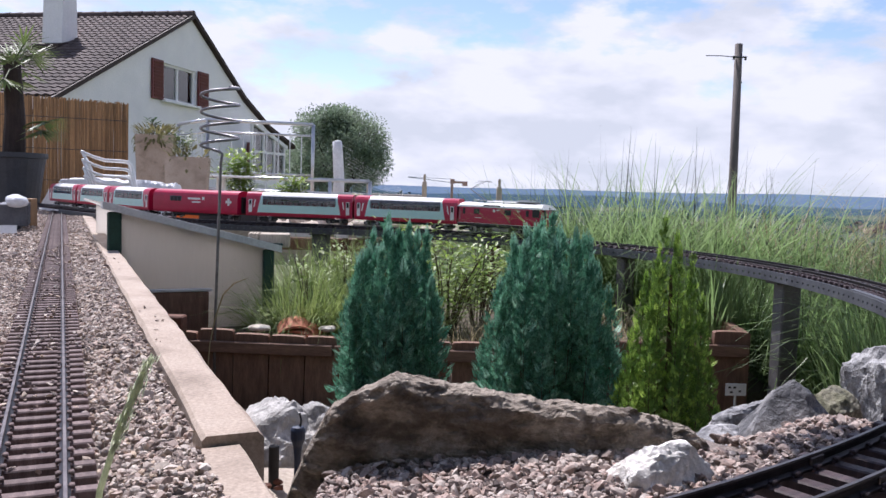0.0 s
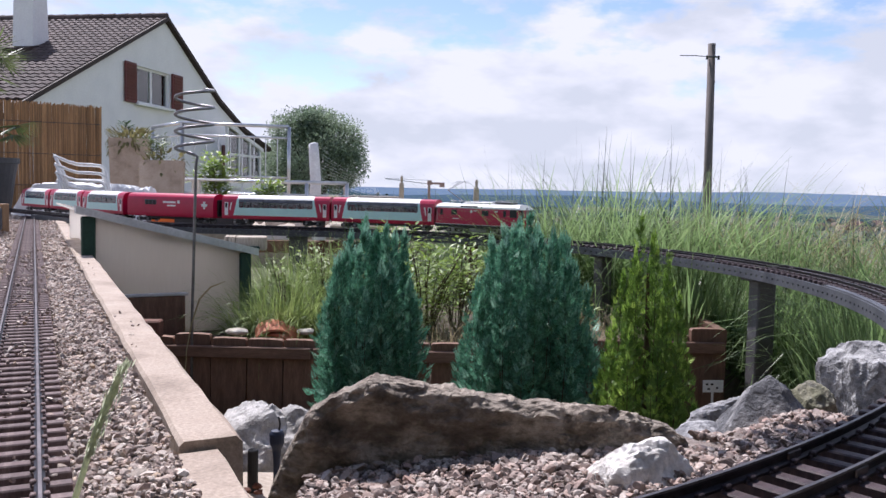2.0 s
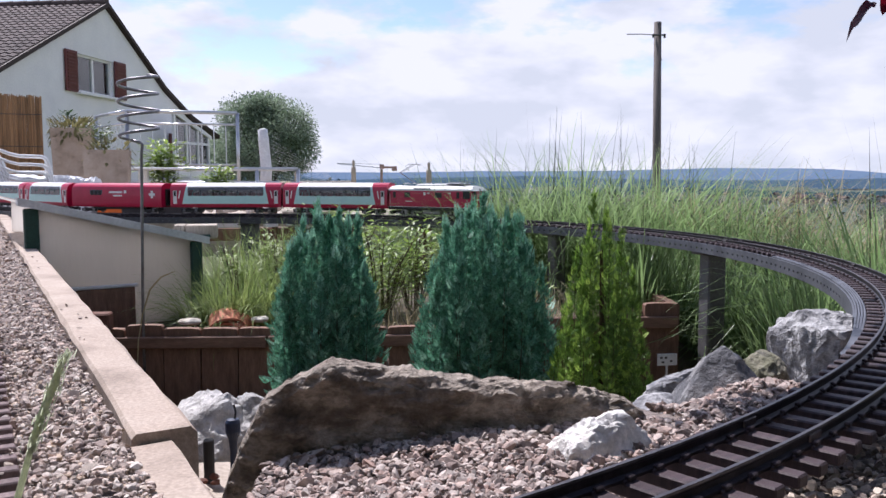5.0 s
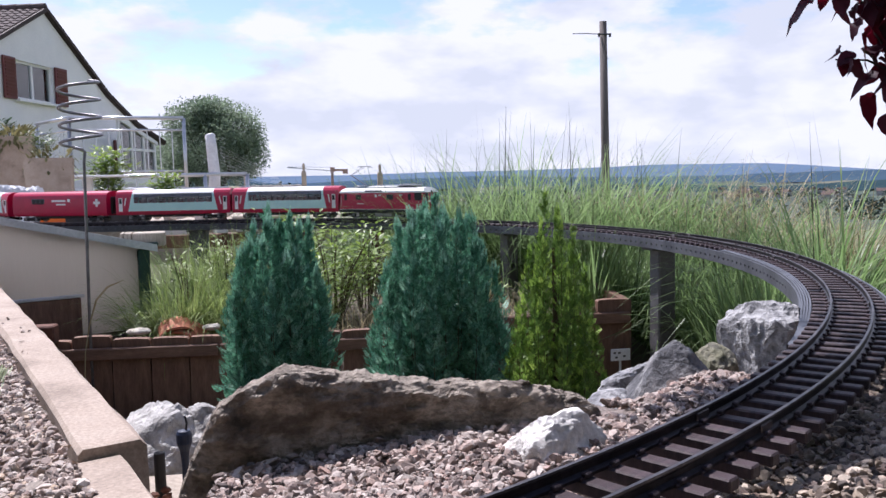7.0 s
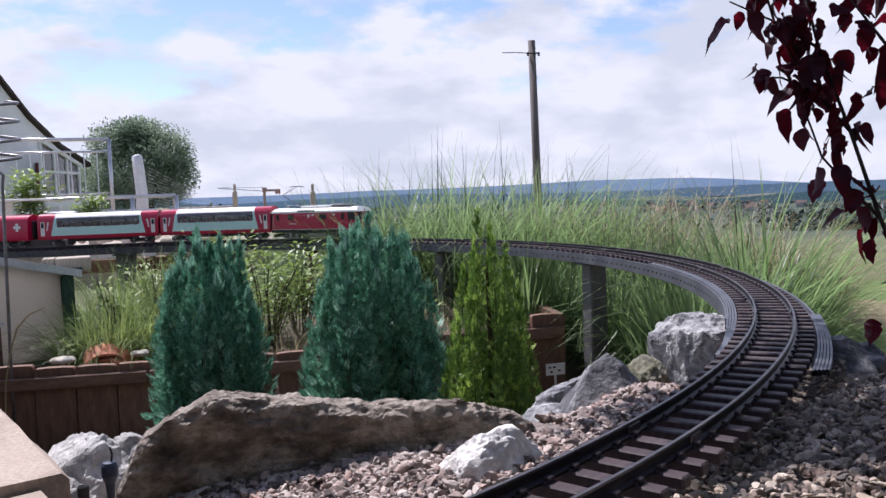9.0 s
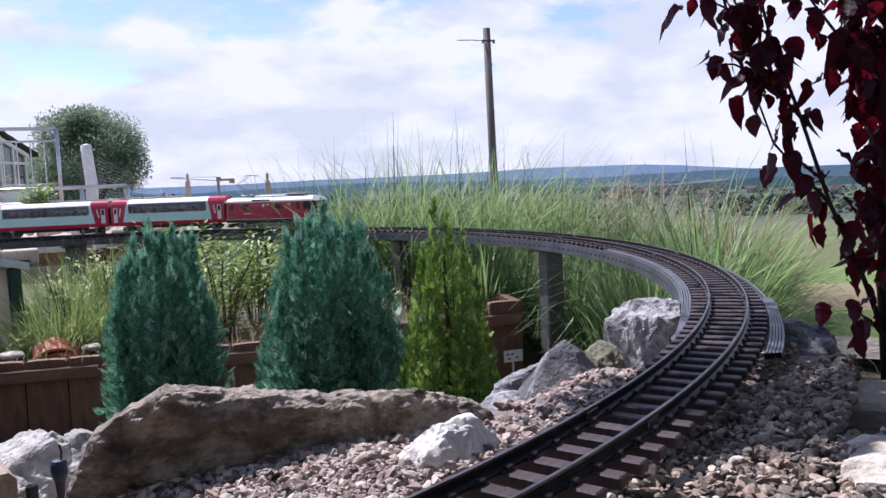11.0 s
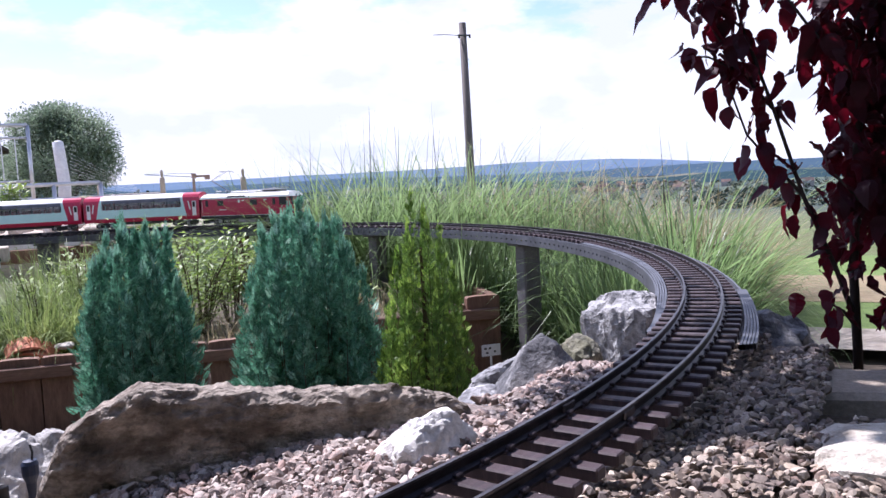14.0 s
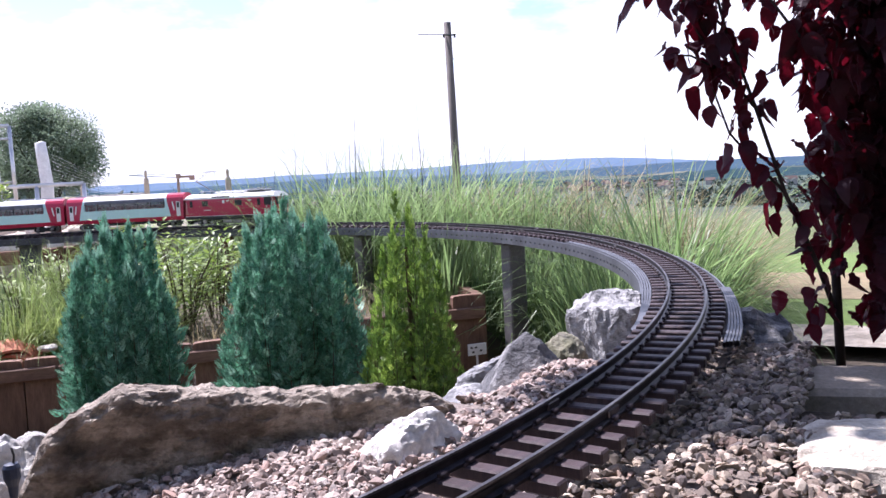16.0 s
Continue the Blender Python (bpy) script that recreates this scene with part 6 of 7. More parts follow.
# window, shutters
win = part("window", G().box((-0.65, 0.10, WZ0 + 0.03), (1.9, 0.06, 0.06)).box((-0.65, 0.10, WZ1 - 0.03), (1.9, 0.06, 0.06)).box((W0 + 0.03, 0.10, 2.88), (0.06, 0.06, 0.88)).box((W1 - 0.03, 0.10, 2.88), (0.06, 0.06, 0.88)).box((-0.65, 0.10, 2.88), (0.09, 0.06, 0.88)), M_WHITE, house, "white window frame")
for x in (-1.10, -0.18):
    part("pane", G().box((x, 0.11, 2.88), (0.86, 0.01, 0.88)), M_GLASS_CLEAR, win)
for x in (-1.42, -0.80, -0.50, 0.14):
    part("curtain", G().box((x, 0.24, 2.88), (0.26, 0.03, 0.90), ch=0.01), M_CURTAIN, house)
part("sill", G().box((-0.65, -0.06, WZ0 - 0.04), (2.05, 0.18, 0.07), ch=0.01), M_WHITE, house)
part("dim_room", G().box((-0.65, 1.3, 2.88), (2.4, 0.05, 1.4)), M_DARKROOM, house)
for x, w in ((-1.92, 0.56), (0.66, 0.64)):
    sh = part("shutter", G().box((x, -0.05, 2.88), (w, 0.05, 1.06), ch=0.008), M_SHUTTER, house, "red-brown louvred shutter")
    for i in range(11):
        part("louvre", G().box((x, -0.085, 2.44 + i * 0.088), (w - 0.12, 0.025, 0.055), m=Matrix.Rotation(0.4, 3, "X")), M_SHUTTER, sh)
# glazed porch under the low eave
porch = part("porch", G().box((3.95, -0.75, 0.22), (2.8, 0.08, 0.20)).box((3.95, -0.75, 1.20), (2.8, 0.07, 0.08)), M_WHITE, house, "white glazed porch frame")
for i in range(4):
    x = 2.60 + i * 0.90
    zt = 2.10 - (x - 2.6) * 0.24
    part("post", G().box((x, -0.75, (zt + 0.1) / 2), (0.10, 0.09, zt - 0.1), ch=0.01), M_WHITE, porch)
    if i < 3:
        for z0, z1 in ((0.32, 1.16), (1.24, zt - 0.10)):
            part("pane", G().box((x + 0.45, -0.74, (z0 + z1) / 2), (0.80, 0.01, z1 - z0)), M_GLASS_CLEAR, porch)
part("rafter", G().prism([(2.45, 2.10), (5.5, 1.38), (5.5, 1.50), (2.45, 2.22)], -0.82, -0.70, axis=1), M_WHITE, porch)
part("shutter", G().box((4.02, -0.06, 0.98), (0.45, 0.05, 1.1), ch=0.008), M_SHUTTER, house)
part("porch_back", G().box((6.0, 0.9, 1.0), (3.4, 0.05, 2.0)), M_DARKROOM, house)
# chimney
ch = part("chimney", G().prism([(-0.35, 0), (0.35, 0), (0.26, 1.75), (-0.26, 1.75)], -0.29, 0.29, axis=1), M_RENDER, house, "tapering white chimney", m=Matrix.Translation((CHX, CHY, roof_z(CHX) - 0.15)))
part("flashing", G().prism([(-0.62, -0.28), (0.50, 0.24), (0.50, 0.32), (-0.62, 0.0)], -0.38, 0.38, axis=1), M_DARKWOOD, ch, "dark lead flashing")
part("cap", G().box((0, 0, 1.68), (0.64, 0.68, 0.08), ch=0.02), M_CONCRETE_GREY, ch)
# ridge and tiles
ridge = G()
for i in range(34):
    y = -0.08 + i * 0.4
    ridge.tube([(0, y, 4.98), (0, y + 0.43, 4.98)], [0.115, 0.10], 10)
part("ridge_tiles", ridge, M_ROOFTILE, house)


def tile_mesh(w=0.22, d=0.27):
    rows = []
    for v, lift in ((0.0, 0.036), (1.0, 0.010)):
        rows.append([((v - 0.5) * d, (u / 8 - 0.5) * w, lift + 0.014 * math.cos(u / 8 * 2 * math.pi)) for u in range(9)])
    g = G().grid(rows)
    lip = [((-0.5) * d, (u / 8 - 0.5) * w, 0.005 + 0.014 * math.cos(u / 8 * 2 * math.pi)) for u in range(9)]
    g.grid([lip, rows[0]])
    return g.mesh("tile")


TILE = tile_mesh()
TILE.materials.append(M_ROOFTILE)

# ---- terrace behind the train ----
TZ = -0.10
solo("terrace", G().prism([(-9.0, 5.3), (-1.9, 5.5), (-0.9, 5.1), (0.2, 5.6), (0.2, 7.2), (-0.4, 13.0), (-9, 14.0)], -0.6, TZ, axis=2), M_CONCRETE_GREY, "grey concrete terrace behind the railway", "terrace", "structure")


def railing(name, a, b, top, foot, n, label, r=0.022, rails=(), thin=0.007, posts=2):
    t = thing(name, label=label, category="railing")
    a, b = Vector(a), Vector(b)
    part("top_rail", G().tube([(a.x, a.y, top), (b.x, b.y, top)], r, 10), M_STEEL, t, smooth=True)
    for k in range(posts):
        p = a.lerp(b, k / (posts - 1))
        part("post", G().tube([(p.x, p.y, foot), (p.x, p.y, top)], r, 10), M_STEEL, t, smooth=True)
    for z in rails:
        part("mid_rail", G().tube([(a.x, a.y, z), (b.x, b.y, z)], r * 0.6, 8), M_STEEL, t, smooth=True)
    zs = sorted(rails) or [foot, top]
    for k in range(1, n):
        p = a.lerp(b, k / n)
        part("baluster", G().tube([(p.x, p.y, zs[0]), (p.x, p.y, zs[-1])], thin, 6), M_STEEL, t)
    return t


railing("terrace_railing", (-2.93, 10.60, 0), (-1.66, 10.87, 0), 0.945, TZ, 9, "stainless steel terrace railing with slim balusters", rails=(0.10, 0.30, 0.80))
railing("terrace_railing", (-3.6, 11.6, 0), (-2.93, 10.60, 0), 0.945, TZ, 6, "stainless steel terrace railing with slim balusters", rails=(0.10, 0.80))
railing("terrace_railing", (-2.40, 8.66, 0), (-0.76, 8.95, 0), 0.235, TZ - 0.05, 0, "low white tubular railing", r=0.020, rails=(0.10,), posts=5)
tb = thing("garden_table", (-2.06, 8.0, TZ), 5, "white garden table with a slim top", "table")
part("top", G().box((0, 0, 0.335), (0.62, 0.35, 0.02), ch=0.005), M_WHITE, tb)
for x in (-0.02,):
    part("leg", G().box((x, 0, 0.165), (0.08, 0.08, 0.33), ch=0.01), M_WHITE, tb)
for i, x in enumerate(range(8)):
    b = solo("wall_block", G().box((0, 0, 0), (0.235, 0.16, 0.22), ch=0.01), M_TUFT, "grey concrete block of the low terrace wall", "block", group="blocks of the terrace wall")
    b.matrix_basis = pose(-2.05 + i * 0.24, 10.35 + 0.03 * i, 0.02 - 0.03, 0, 0, 7)
# closed parasol
ps = thing("closed_parasol", (-1.33, 10.9, TZ), 0, "closed pale grey parasol leaning slightly", "parasol")
part("cover", G().tube([(-0.005, 0, 0.10), (0.01, 0, 0.35), (-0.015, 0, 0.70), (-0.025, 0, 0.84), (-0.028, 0, 0.855)], [0.075, 0.070, 0.066, 0.060, 0.03], 12), M_SHEET, ps, smooth=True)
part("pole", G().tube([(0, 0, 0), (0, 0, 0.2)], 0.02, 8), M_STEEL, ps)
# bird net behind it
net = thing("bird_net", label="thin slanting net lines behind the terrace", category="net")
for i in range(12):
    a, b = Vector((-1.28, 11.2, 0.62 - i * 0.045)), Vector((-0.55 + i * 0.02, 11.2, 0.18 - i * 0.022))
    part("cord", G().tube([a, b], 0.0009, 4), M_WHITE, net)
for i in range(8):
    a, b = Vector((-1.28, 11.2, 0.60 - i * 0.05)), Vector((-2.0 + i * 0.05, 11.2, 0.22 - i * 0.02))
    part("cord", G().tube([a, b], 0.0009, 4), M_TRAY, net)


def planter(c, w, h, rz, label, seed, plant, hang):
    t = thing("planter", c, rz, label, "planter")
    o, i, b = w / 2, w / 2 - 0.025, 0.9
    g = G()
    ring = lambda r, z: [(-r, -r, z), (r, -r, z), (r, r, z), (-r, r, z)]
    g.add(ring(o * b, 0) + ring(o, h) + ring(i, h) + ring(i, h - 0.05), [(3, 2, 1, 0)] + [(k + 4 * j, (k + 1) % 4 + 4 * j, (k + 1) % 4 + 4 * (j + 1), k + 4 * (j + 1)) for j in range(3) for k in range(4)] + [(12, 13, 14, 15)])
    part("tub", g, M_CONCRETE, t)
    rng_ = random.Random(seed)
    lv = G()
    for _ in range(plant):
        a, r = rng_.uniform(0, 6.28), w * 0.55 * rng_.random() ** 0.5
        if rng_.random() < hang:
            p = Vector((w * 0.5 * math.cos(a), w * 0.5 * math.sin(a), h + rng_.uniform(-0.12, 0.03)))
            d = Vector((math.cos(a), math.sin(a), -1.2))
        else:
            p = Vector((r * math.cos(a), r * math.sin(a), h + rng_.uniform(-0.02, 0.07)))
            d = Vector((math.cos(a), math.sin(a), rng_.uniform(0.2, 1.6)))
        leaf_quad(lv, p, d, Vector((0.2, 0.1, 1)), rng_.uniform(0.04, 0.10), rng_.uniform(0.015, 0.03))
    tagged(part("plant", lv, M_TRAIL, t, "trailing olive-brown plant"), kind="stuff")
    return t


planter((-2.71, 8.05, 0.05), 0.34, 0.55, 12, "tall tapering concrete planter with dry trailing growth", 1, 330, 0.5)
planter((-2.15, 7.18, 0.02), 0.35, 0.36, 12, "squat square concrete planter with a bushy plant", 2, 60, 0.2)
solo("stand", G().box((-2.71, 8.05, -0.03), (0.36, 0.36, 0.16), ch=0.01), M_CONCRETE_GREY, "grey concrete plinth below the tall planter", "plinth")
solo("stand", G().box((-2.15, 7.18, -0.045), (0.38, 0.38, 0.13), ch=0.01), M_CONCRETE_GREY, "grey concrete plinth below the squat planter", "plinth")
leafy_shrub("potted_bush", (-2.20, 7.20, 0.36), 0.24, 0.20, 330, 0.045, M_PALM, "bushy olive-green plant in the squat planter", 201, 10)
leafy_shrub("potted_bush", (-2.75, 8.05, 0.58), 0.20, 0.12, 60, 0.07, M_LEAF_DARK, "dark pointed plant in the tall planter", 202, 8)
leafy_shrub("terrace_bush", (-1.98, 8.4, TZ), 0.60, 0.30, 900, 0.080, M_LEAF, "light green leafy bush behind the railing", 203, 14)
leafy_shrub("terrace_bush", (-1.46, 8.2, TZ), 0.36, 0.24, 480, 0.07, M_LEAF, "low light green bush on the terrace", 204, 12)

# ---- bamboo screen ----
scr = thing("bamboo_screen", label="weathered bamboo cane screen", category="screen")
A_, B_ = Vector((-4.55, 7.82, 0)), Vector((-3.12, 8.43, 0))
rng_ = random.Random(4)
n = 290
for i in range(n):
    p = A_.lerp(B_, i / (n - 1))
    z1 = 0.945 + rng_.uniform(-0.012, 0.02) - 0.03 * i / n
    x, y = p.x + rng_.uniform(-0.004, 0.004), p.y + rng_.uniform(-0.006, 0.006)
    k = 0.0060 * rng_.uniform(0.8, 1.25)
    part("cane", G().tube([(x, y, TZ), (x + rng_.uniform(-0.004, 0.004), y, 0.4), (x, y, z1)], [k, k * 0.95, k * 0.85], 6), M_BAMBOO, scr)
for z in (0.15, 0.45, 0.75):
    part("wire", G().tube([A_ + Vector((0, -0.012, z)), B_ + Vector((0, -0.012, z))], 0.003, 5), M_TRAY_DARK, scr)

# ---- palm in a pot ----
pm = thing("potted_palm", (-2.975, 5.90, TZ), 0, "small fan palm in a dark tub", "palm")
part("tub", G().lathe([(0.15, 0), (0.185, 0.28), (0.205, 0.40), (0.218, 0.405), (0.218, 0.44), (0.195, 0.44), (0.19, 0.41), (0.0001, 0.40)], 28), M_POT, pm, smooth=False)
part("trunk", G().tube([(0, 0, 0.40), (0.01, 0, 0.70), (-0.01, 0, 1.06)], [0.075, 0.065, 0.055], 12), M_BARK, pm)
fr = [G(), G()]
rng_ = random.Random(8)
for i in range(24):
    a = rng_.uniform(0, 6.283)
    el = rng_.uniform(-0.5, 1.0)
    d = Vector((math.cos(a) * math.cos(el), math.sin(a) * math.cos(el), math.sin(el)))
    root = Vector((0, 0, 1.02))
    if i % 6 == 5:
        root, d = Vector((0.03, 0, 0.60)), Vector((0.90, -0.25 + 0.1 * rng_.random(), 0.50 - 0.12 * (i % 4)))
    hub = root + d * rng_.uniform(0.16, 0.26) + Vector((0, 0, -0.03))
    fr[0].tube([root, root.lerp(hub, 0.5) + Vector((0, 0, 0.02)), hub], 0.005, 5)
    s = d.cross(Vector((0, 0, 1))).normalized()
    for k in range(-9, 10):
        t_ = radians(k * 12)
        dd = (d * math.cos(t_) + s * math.sin(t_) + Vector((0, 0, -0.25 * abs(math.sin(t_))))).normalized()
        leaf_quad(fr[1], hub, dd + Vector((0, 0, -0.2)), Vector((0, 0, 1)) + s * 0.01, rng_.uniform(0.15, 0.22), 0.016)
part("stem", fr[0], M_PALM, pm)
part("frond", fr[1], M_PALM, pm, "fan fronds of narrow leaflets")


# ---- purple-leaved tree by the curve ----
def heart_leaf(L, W, curl, seed):
    """A broad pointed leaf with a fold along the midrib and a wavy rim."""
    r_ = random.Random(seed)
    prof = [(0.0, 0.02), (0.04, 0.20), (0.10, 0.34), (0.18, 0.44), (0.28, 0.49), (0.40, 0.50), (0.52, 0.465), (0.63, 0.395), (0.73, 0.305), (0.82, 0.205), (0.90, 0.11), (0.96, 0.035), (1.0, 0.0)]
    rows = []
    for u, w in prof:
        z0 = -curl * u * u * L
        wv = r_.uniform(-0.12, 0.12)
        w = w * r_.uniform(0.92, 1.06)
        rows.append([(s * w * W, u * L, z0 + (0.10 + wv) * W * abs(s) ** 1.5 * (w / 0.5)) for s in (-1, 0, 1)])
    return G().grid(rows)


LEAVES = []
for i in range(5):
    g = heart_leaf(0.028 + 0.0015 * i, 0.0200 + 0.001 * (i % 3), 0.15 + 0.16 * i, i)
    me = g.mesh("leaf", True)
    me.materials.append(M_PURPLE)
    LEAVES.append(me)

tree = thing("purple_leaved_tree", label="young tree with dark purple leaves, backlit red at its edges", category="tree")
TB = Vector((0.695, 0.748, -0.10))
limbs = [
    ([TB, (0.690, 0.752, 0.05), (0.694, 0.748, 0.22), (0.70, 0.75, 0.42), (0.62, 0.88, 0.62), (0.46, 1.10, 0.78), (0.30, 1.25, 0.86)], [0.0052, 0.0048, 0.0045, 0.0045, 0.0045, 0.004, 0.002]),
    ([(0.735, 0.705, -0.10), (0.735, 0.705, 0.10), (0.745, 0.70, 0.35), (0.70, 0.82, 0.62), (0.42, 1.0, 0.80), (0.2, 1.02, 0.82)], [0.011, 0.0115, 0.012, 0.010, 0.006, 0.002]),
    ([(0.690, 0.752, 0.0), (0.655, 0.738, 0.055), (0.622, 0.748, 0.135), (0.600, 0.764, 0.225), (0.578, 0.782, 0.31), (0.56, 0.80, 0.42)], [0.0030, 0.0026, 0.0022, 0.0019, 0.0017, 0.0014]),
    ([(0.60, 0.764, 0.225), (0.57, 0.778, 0.265), (0.54, 0.797, 0.33), (0.52, 0.81, 0.42)], [0.002, 0.0016, 0.0014, 0.001]),
    ([(0.622, 0.748, 0.135), (0.600, 0.762, 0.165), (0.575, 0.775, 0.20), (0.562, 0.785, 0.25)], [0.002, 0.0015, 0.0012, 0.001]),
    ([(0.694, 0.748, 0.22), (0.66, 0.72, 0.26), (0.62, 0.73, 0.30), (0.585, 0.75, 0.36)], [0.003, 0.0022, 0.0018, 0.001]),
    ([(0.694, 0.748, 0.10), (0.665, 0.72, 0.13), (0.64, 0.722, 0.155)], [0.0025, 0.002, 0.001]),
    ([(0.691, 0.752, -0.01), (0.665, 0.74, 0.01), (0.642, 0.73, 0.02)], [0.002, 0.0015, 0.001]),
    ([(0.70, 0.75, 0.42), (0.62, 0.80, 0.50), (0.52, 0.90, 0.55)], [0.004, 0.003, 0.0015]),
    ([(0.745, 0.70, 0.35), (0.82, 0.66, 0.45), (0.92, 0.66, 0.52)], [0.005, 0.004, 0.002]),
    ([(0.578, 0.782, 0.31), (0.555, 0.79, 0.332), (0.525, 0.795, 0.345), (0.487, 0.80, 0.362)], [0.0016, 0.0013, 0.0011, 0.0008]),
    ([(0.57, 0.778, 0.265), (0.54, 0.79, 0.283), (0.512, 0.80, 0.285)], [0.0014, 0.0011, 0.0008]),
]
wood = G()
for pts, rad in limbs:
    wood.tube(pts, rad, 8)
part("trunk", wood, M_BARK, tree, "slim dark stems", smooth=True)


def leaf_pose(p, rng_, sc=1.0):
    yaw = rng_.uniform(0, 360)
    pitch = rng_.gauss(-62, 26)
    return Matrix.Translation(p) @ Matrix.Rotation(radians(yaw), 4, "Z") @ Matrix.Rotation(radians(pitch), 4, "X") @ Matrix.Rotation(rng_.uniform(-0.7, 0.7), 4, "Y") @ Matrix.Scale(sc * rng_.uniform(0.62, 1.05), 4)


rng_ = random.Random(77)
singles = 0
rest = G()


def put_leaf(p, sc=1.0, single=True):
    global singles
    me = LEAVES[rng_.randrange(5)]
    m = leaf_pose(p, rng_, sc)
    if single and singles < 285:
        part("leaf", me, M_PURPLE, tree, m=m)
        singles += 1
    else:
        rest.add([m @ v.co for v in me.vertices], [tuple(q.vertices) for q in me.polygons])


for k, count, lo in ((2, 56, 0.15), (3, 30, 0.1), (4, 16, 0.2), (5, 38, 0.2), (6, 18, 0.3), (7, 8, 0.4), (10, 19, 0.25), (11, 9, 0.3), (8, 30, 0.3)):
    pts = [Vector(q) for q in limbs[k][0]]
    for i in range(count):
        u = lo + (0.999 - lo) * rng_.random()
        f = u * (len(pts) - 1)
        j = int(f)
        p = pts[j].lerp(pts[j + 1], f - j)
        put_leaf(p + Vector((rng_.gauss(0, 0.013), rng_.gauss(0, 0.012), rng_.gauss(0.004, 0.012))))
# dense body round the stems
for i in range(1500):
    az, d, z = radians(rng_.uniform(41.2, 48)), rng_.uniform(0.99, 1.13), rng_.uniform(0.06, 0.62)
    if rng_.random() < 0.6 - 0.42 * smooth01(0.12, 0.3, z):
        continue
    put_leaf(Vector((d * math.sin(az), d * math.cos(az), z)), single=False)
for i in range(1800):
    z = rng_.uniform(0.0, 0.62)
    wide = 0.035 + 0.085 * smooth01(0.08, 0.40, z)
    x, y = 0.735 + rng_.gauss(0, wide * 0.62) + 0.02, 0.725 + rng_.gauss(0, wide * 0.55)
    if x < 0.645 - 0.10 * smooth01(0.2, 0.5, z):
        continue
    put_leaf(Vector((x, y, z)), single=i < 110)
for i in range(700):
    put_leaf(Vector((0.83 + rng_.gauss(0, 0.05), 0.70 + rng_.gauss(0, 0.06), rng_.uniform(-0.06, 0.55))), single=False)
# crown leaning over the track, above view: clumps added to shade track and gravel
for i in range(1500):
    c, s = rng_.choice((((0.20, 1.15, 0.80), 0.08), ((0.215, 0.985, 0.76), 0.06), ((0.34, 1.35, 0.80), 0.17), ((0.23, 1.10, 0.80), 0.10), ((0.47, 1.20, 0.80), 0.15), ((0.33, 1.22, 0.92), 0.14), ((0.40, 1.30, 0.85), 0.15), ((0.10, 1.10, 0.76), 0.10)))
    p = Vector(c) + Vector((rng_.gauss(0, s * 0.55), rng_.gauss(0, s * 0.55), abs(rng_.gauss(0, s * 0.45)) - 0.03))
    put_leaf(p, 1.35, single=False)
tagged(part("crown", rest, M_PURPLE, tree, "crown of many purple leaves, with unseen shading clumps"), kind="stuff")

# ---- utility pole ----
pole = thing("utility_pole", (6.50, 18.90, -3.6), 0, "old grey wooden utility pole with a cut wire", "pole")
part("mast", G().tube([(0, 0, -0.2), (-0.01, 0, 3.0), (-0.06, 0, 7.16)], [0.105, 0.098, 0.082], 14), M_POLE, pole, smooth=True)
part("bracket", G().box((-0.06, -0.10, 6.86), (0.30, 0.04, 0.035), ch=0.008), M_TRAY_DARK, pole)
for x in (-0.19, 0.07):
    part("insulator", G().lathe([(0.001, 0), (0.03, 0), (0.02, 0.04), (0.035, 0.07), (0.001, 0.09)], 10, (x, -0.10, 6.80)), M_BLACK, pole)
part("wire", G().tube([(-0.19, -0.10, 6.86), (-0.45, -0.1, 6.875), (-0.80, -0.1, 6.87)], 0.010, 5), M_TRAY_DARK, pole)
part("bolt", G().lathe([(0.001, 0), (0.02, 0), (0.001, 0.04)], 8, (0, -0.12, 6.3)), M_TRAY_DARK, pole)


# ---- big tree beyond the terrace ----
def broad_tree(name, c, h, r, n, leaf, material, label, seed, trunk_h=0.3, squash=1.0):
    t = thing(name, c, 0, label, "tree")
    rng_ = random.Random(seed)
    wood, crown = G(), G()
    wood.tube([(0, 0, -0.5), (0.03 * r, 0, h * trunk_h), (0, 0, h * 0.7)], [0.05 * r, 0.04 * r, 0.012 * r], 10)
    lobes = []
    for i in range(26):
        a, el = rng_.uniform(0, 6.283), rng_.uniform(-0.6, 1.3)
        d = Vector((math.cos(a) * math.cos(el), math.sin(a) * math.cos(el), math.sin(el) * squash))
        c0 = Vector((0, 0, h * 0.56)) + Vector((d.x * r * 0.66, d.y * r * 0.66, d.z * h * 0.28))
        lobes.append((c0, r * rng_.uniform(0.26, 0.42)))
        wood.tube([(0, 0, h * trunk_h), Vector((0, 0, h * trunk_h)).lerp(c0, 0.5) + Vector((0, 0, 0.1 * h * rng_.random())), c0], [0.022 * r, 0.014 * r, 0.004 * r], 5)
    for i in range(n):
        c0, rr = lobes[rng_.randrange(len(lobes))]
        d = Vector((rng_.gauss(0, 1), rng_.gauss(0, 1), rng_.gauss(0, 1))).normalized()
        p = c0 + d * rr * rng_.uniform(0.45, 1.12)
        dd = (d + Vector((rng_.uniform(-1, 1), rng_.uniform(-1, 1), rng_.uniform(-1, 0.6)))).normalized()
        leaf_chip(crown, p, dd, Vector((rng_.uniform(-1, 1), rng_.uniform(-1, 1), 1)), leaf * rng_.uniform(0.6, 1.4), leaf * 0.6)
    part("trunk", wood, M_BARK, t)
    tagged(part("crown", crown, material, t), kind="stuff")
    return t


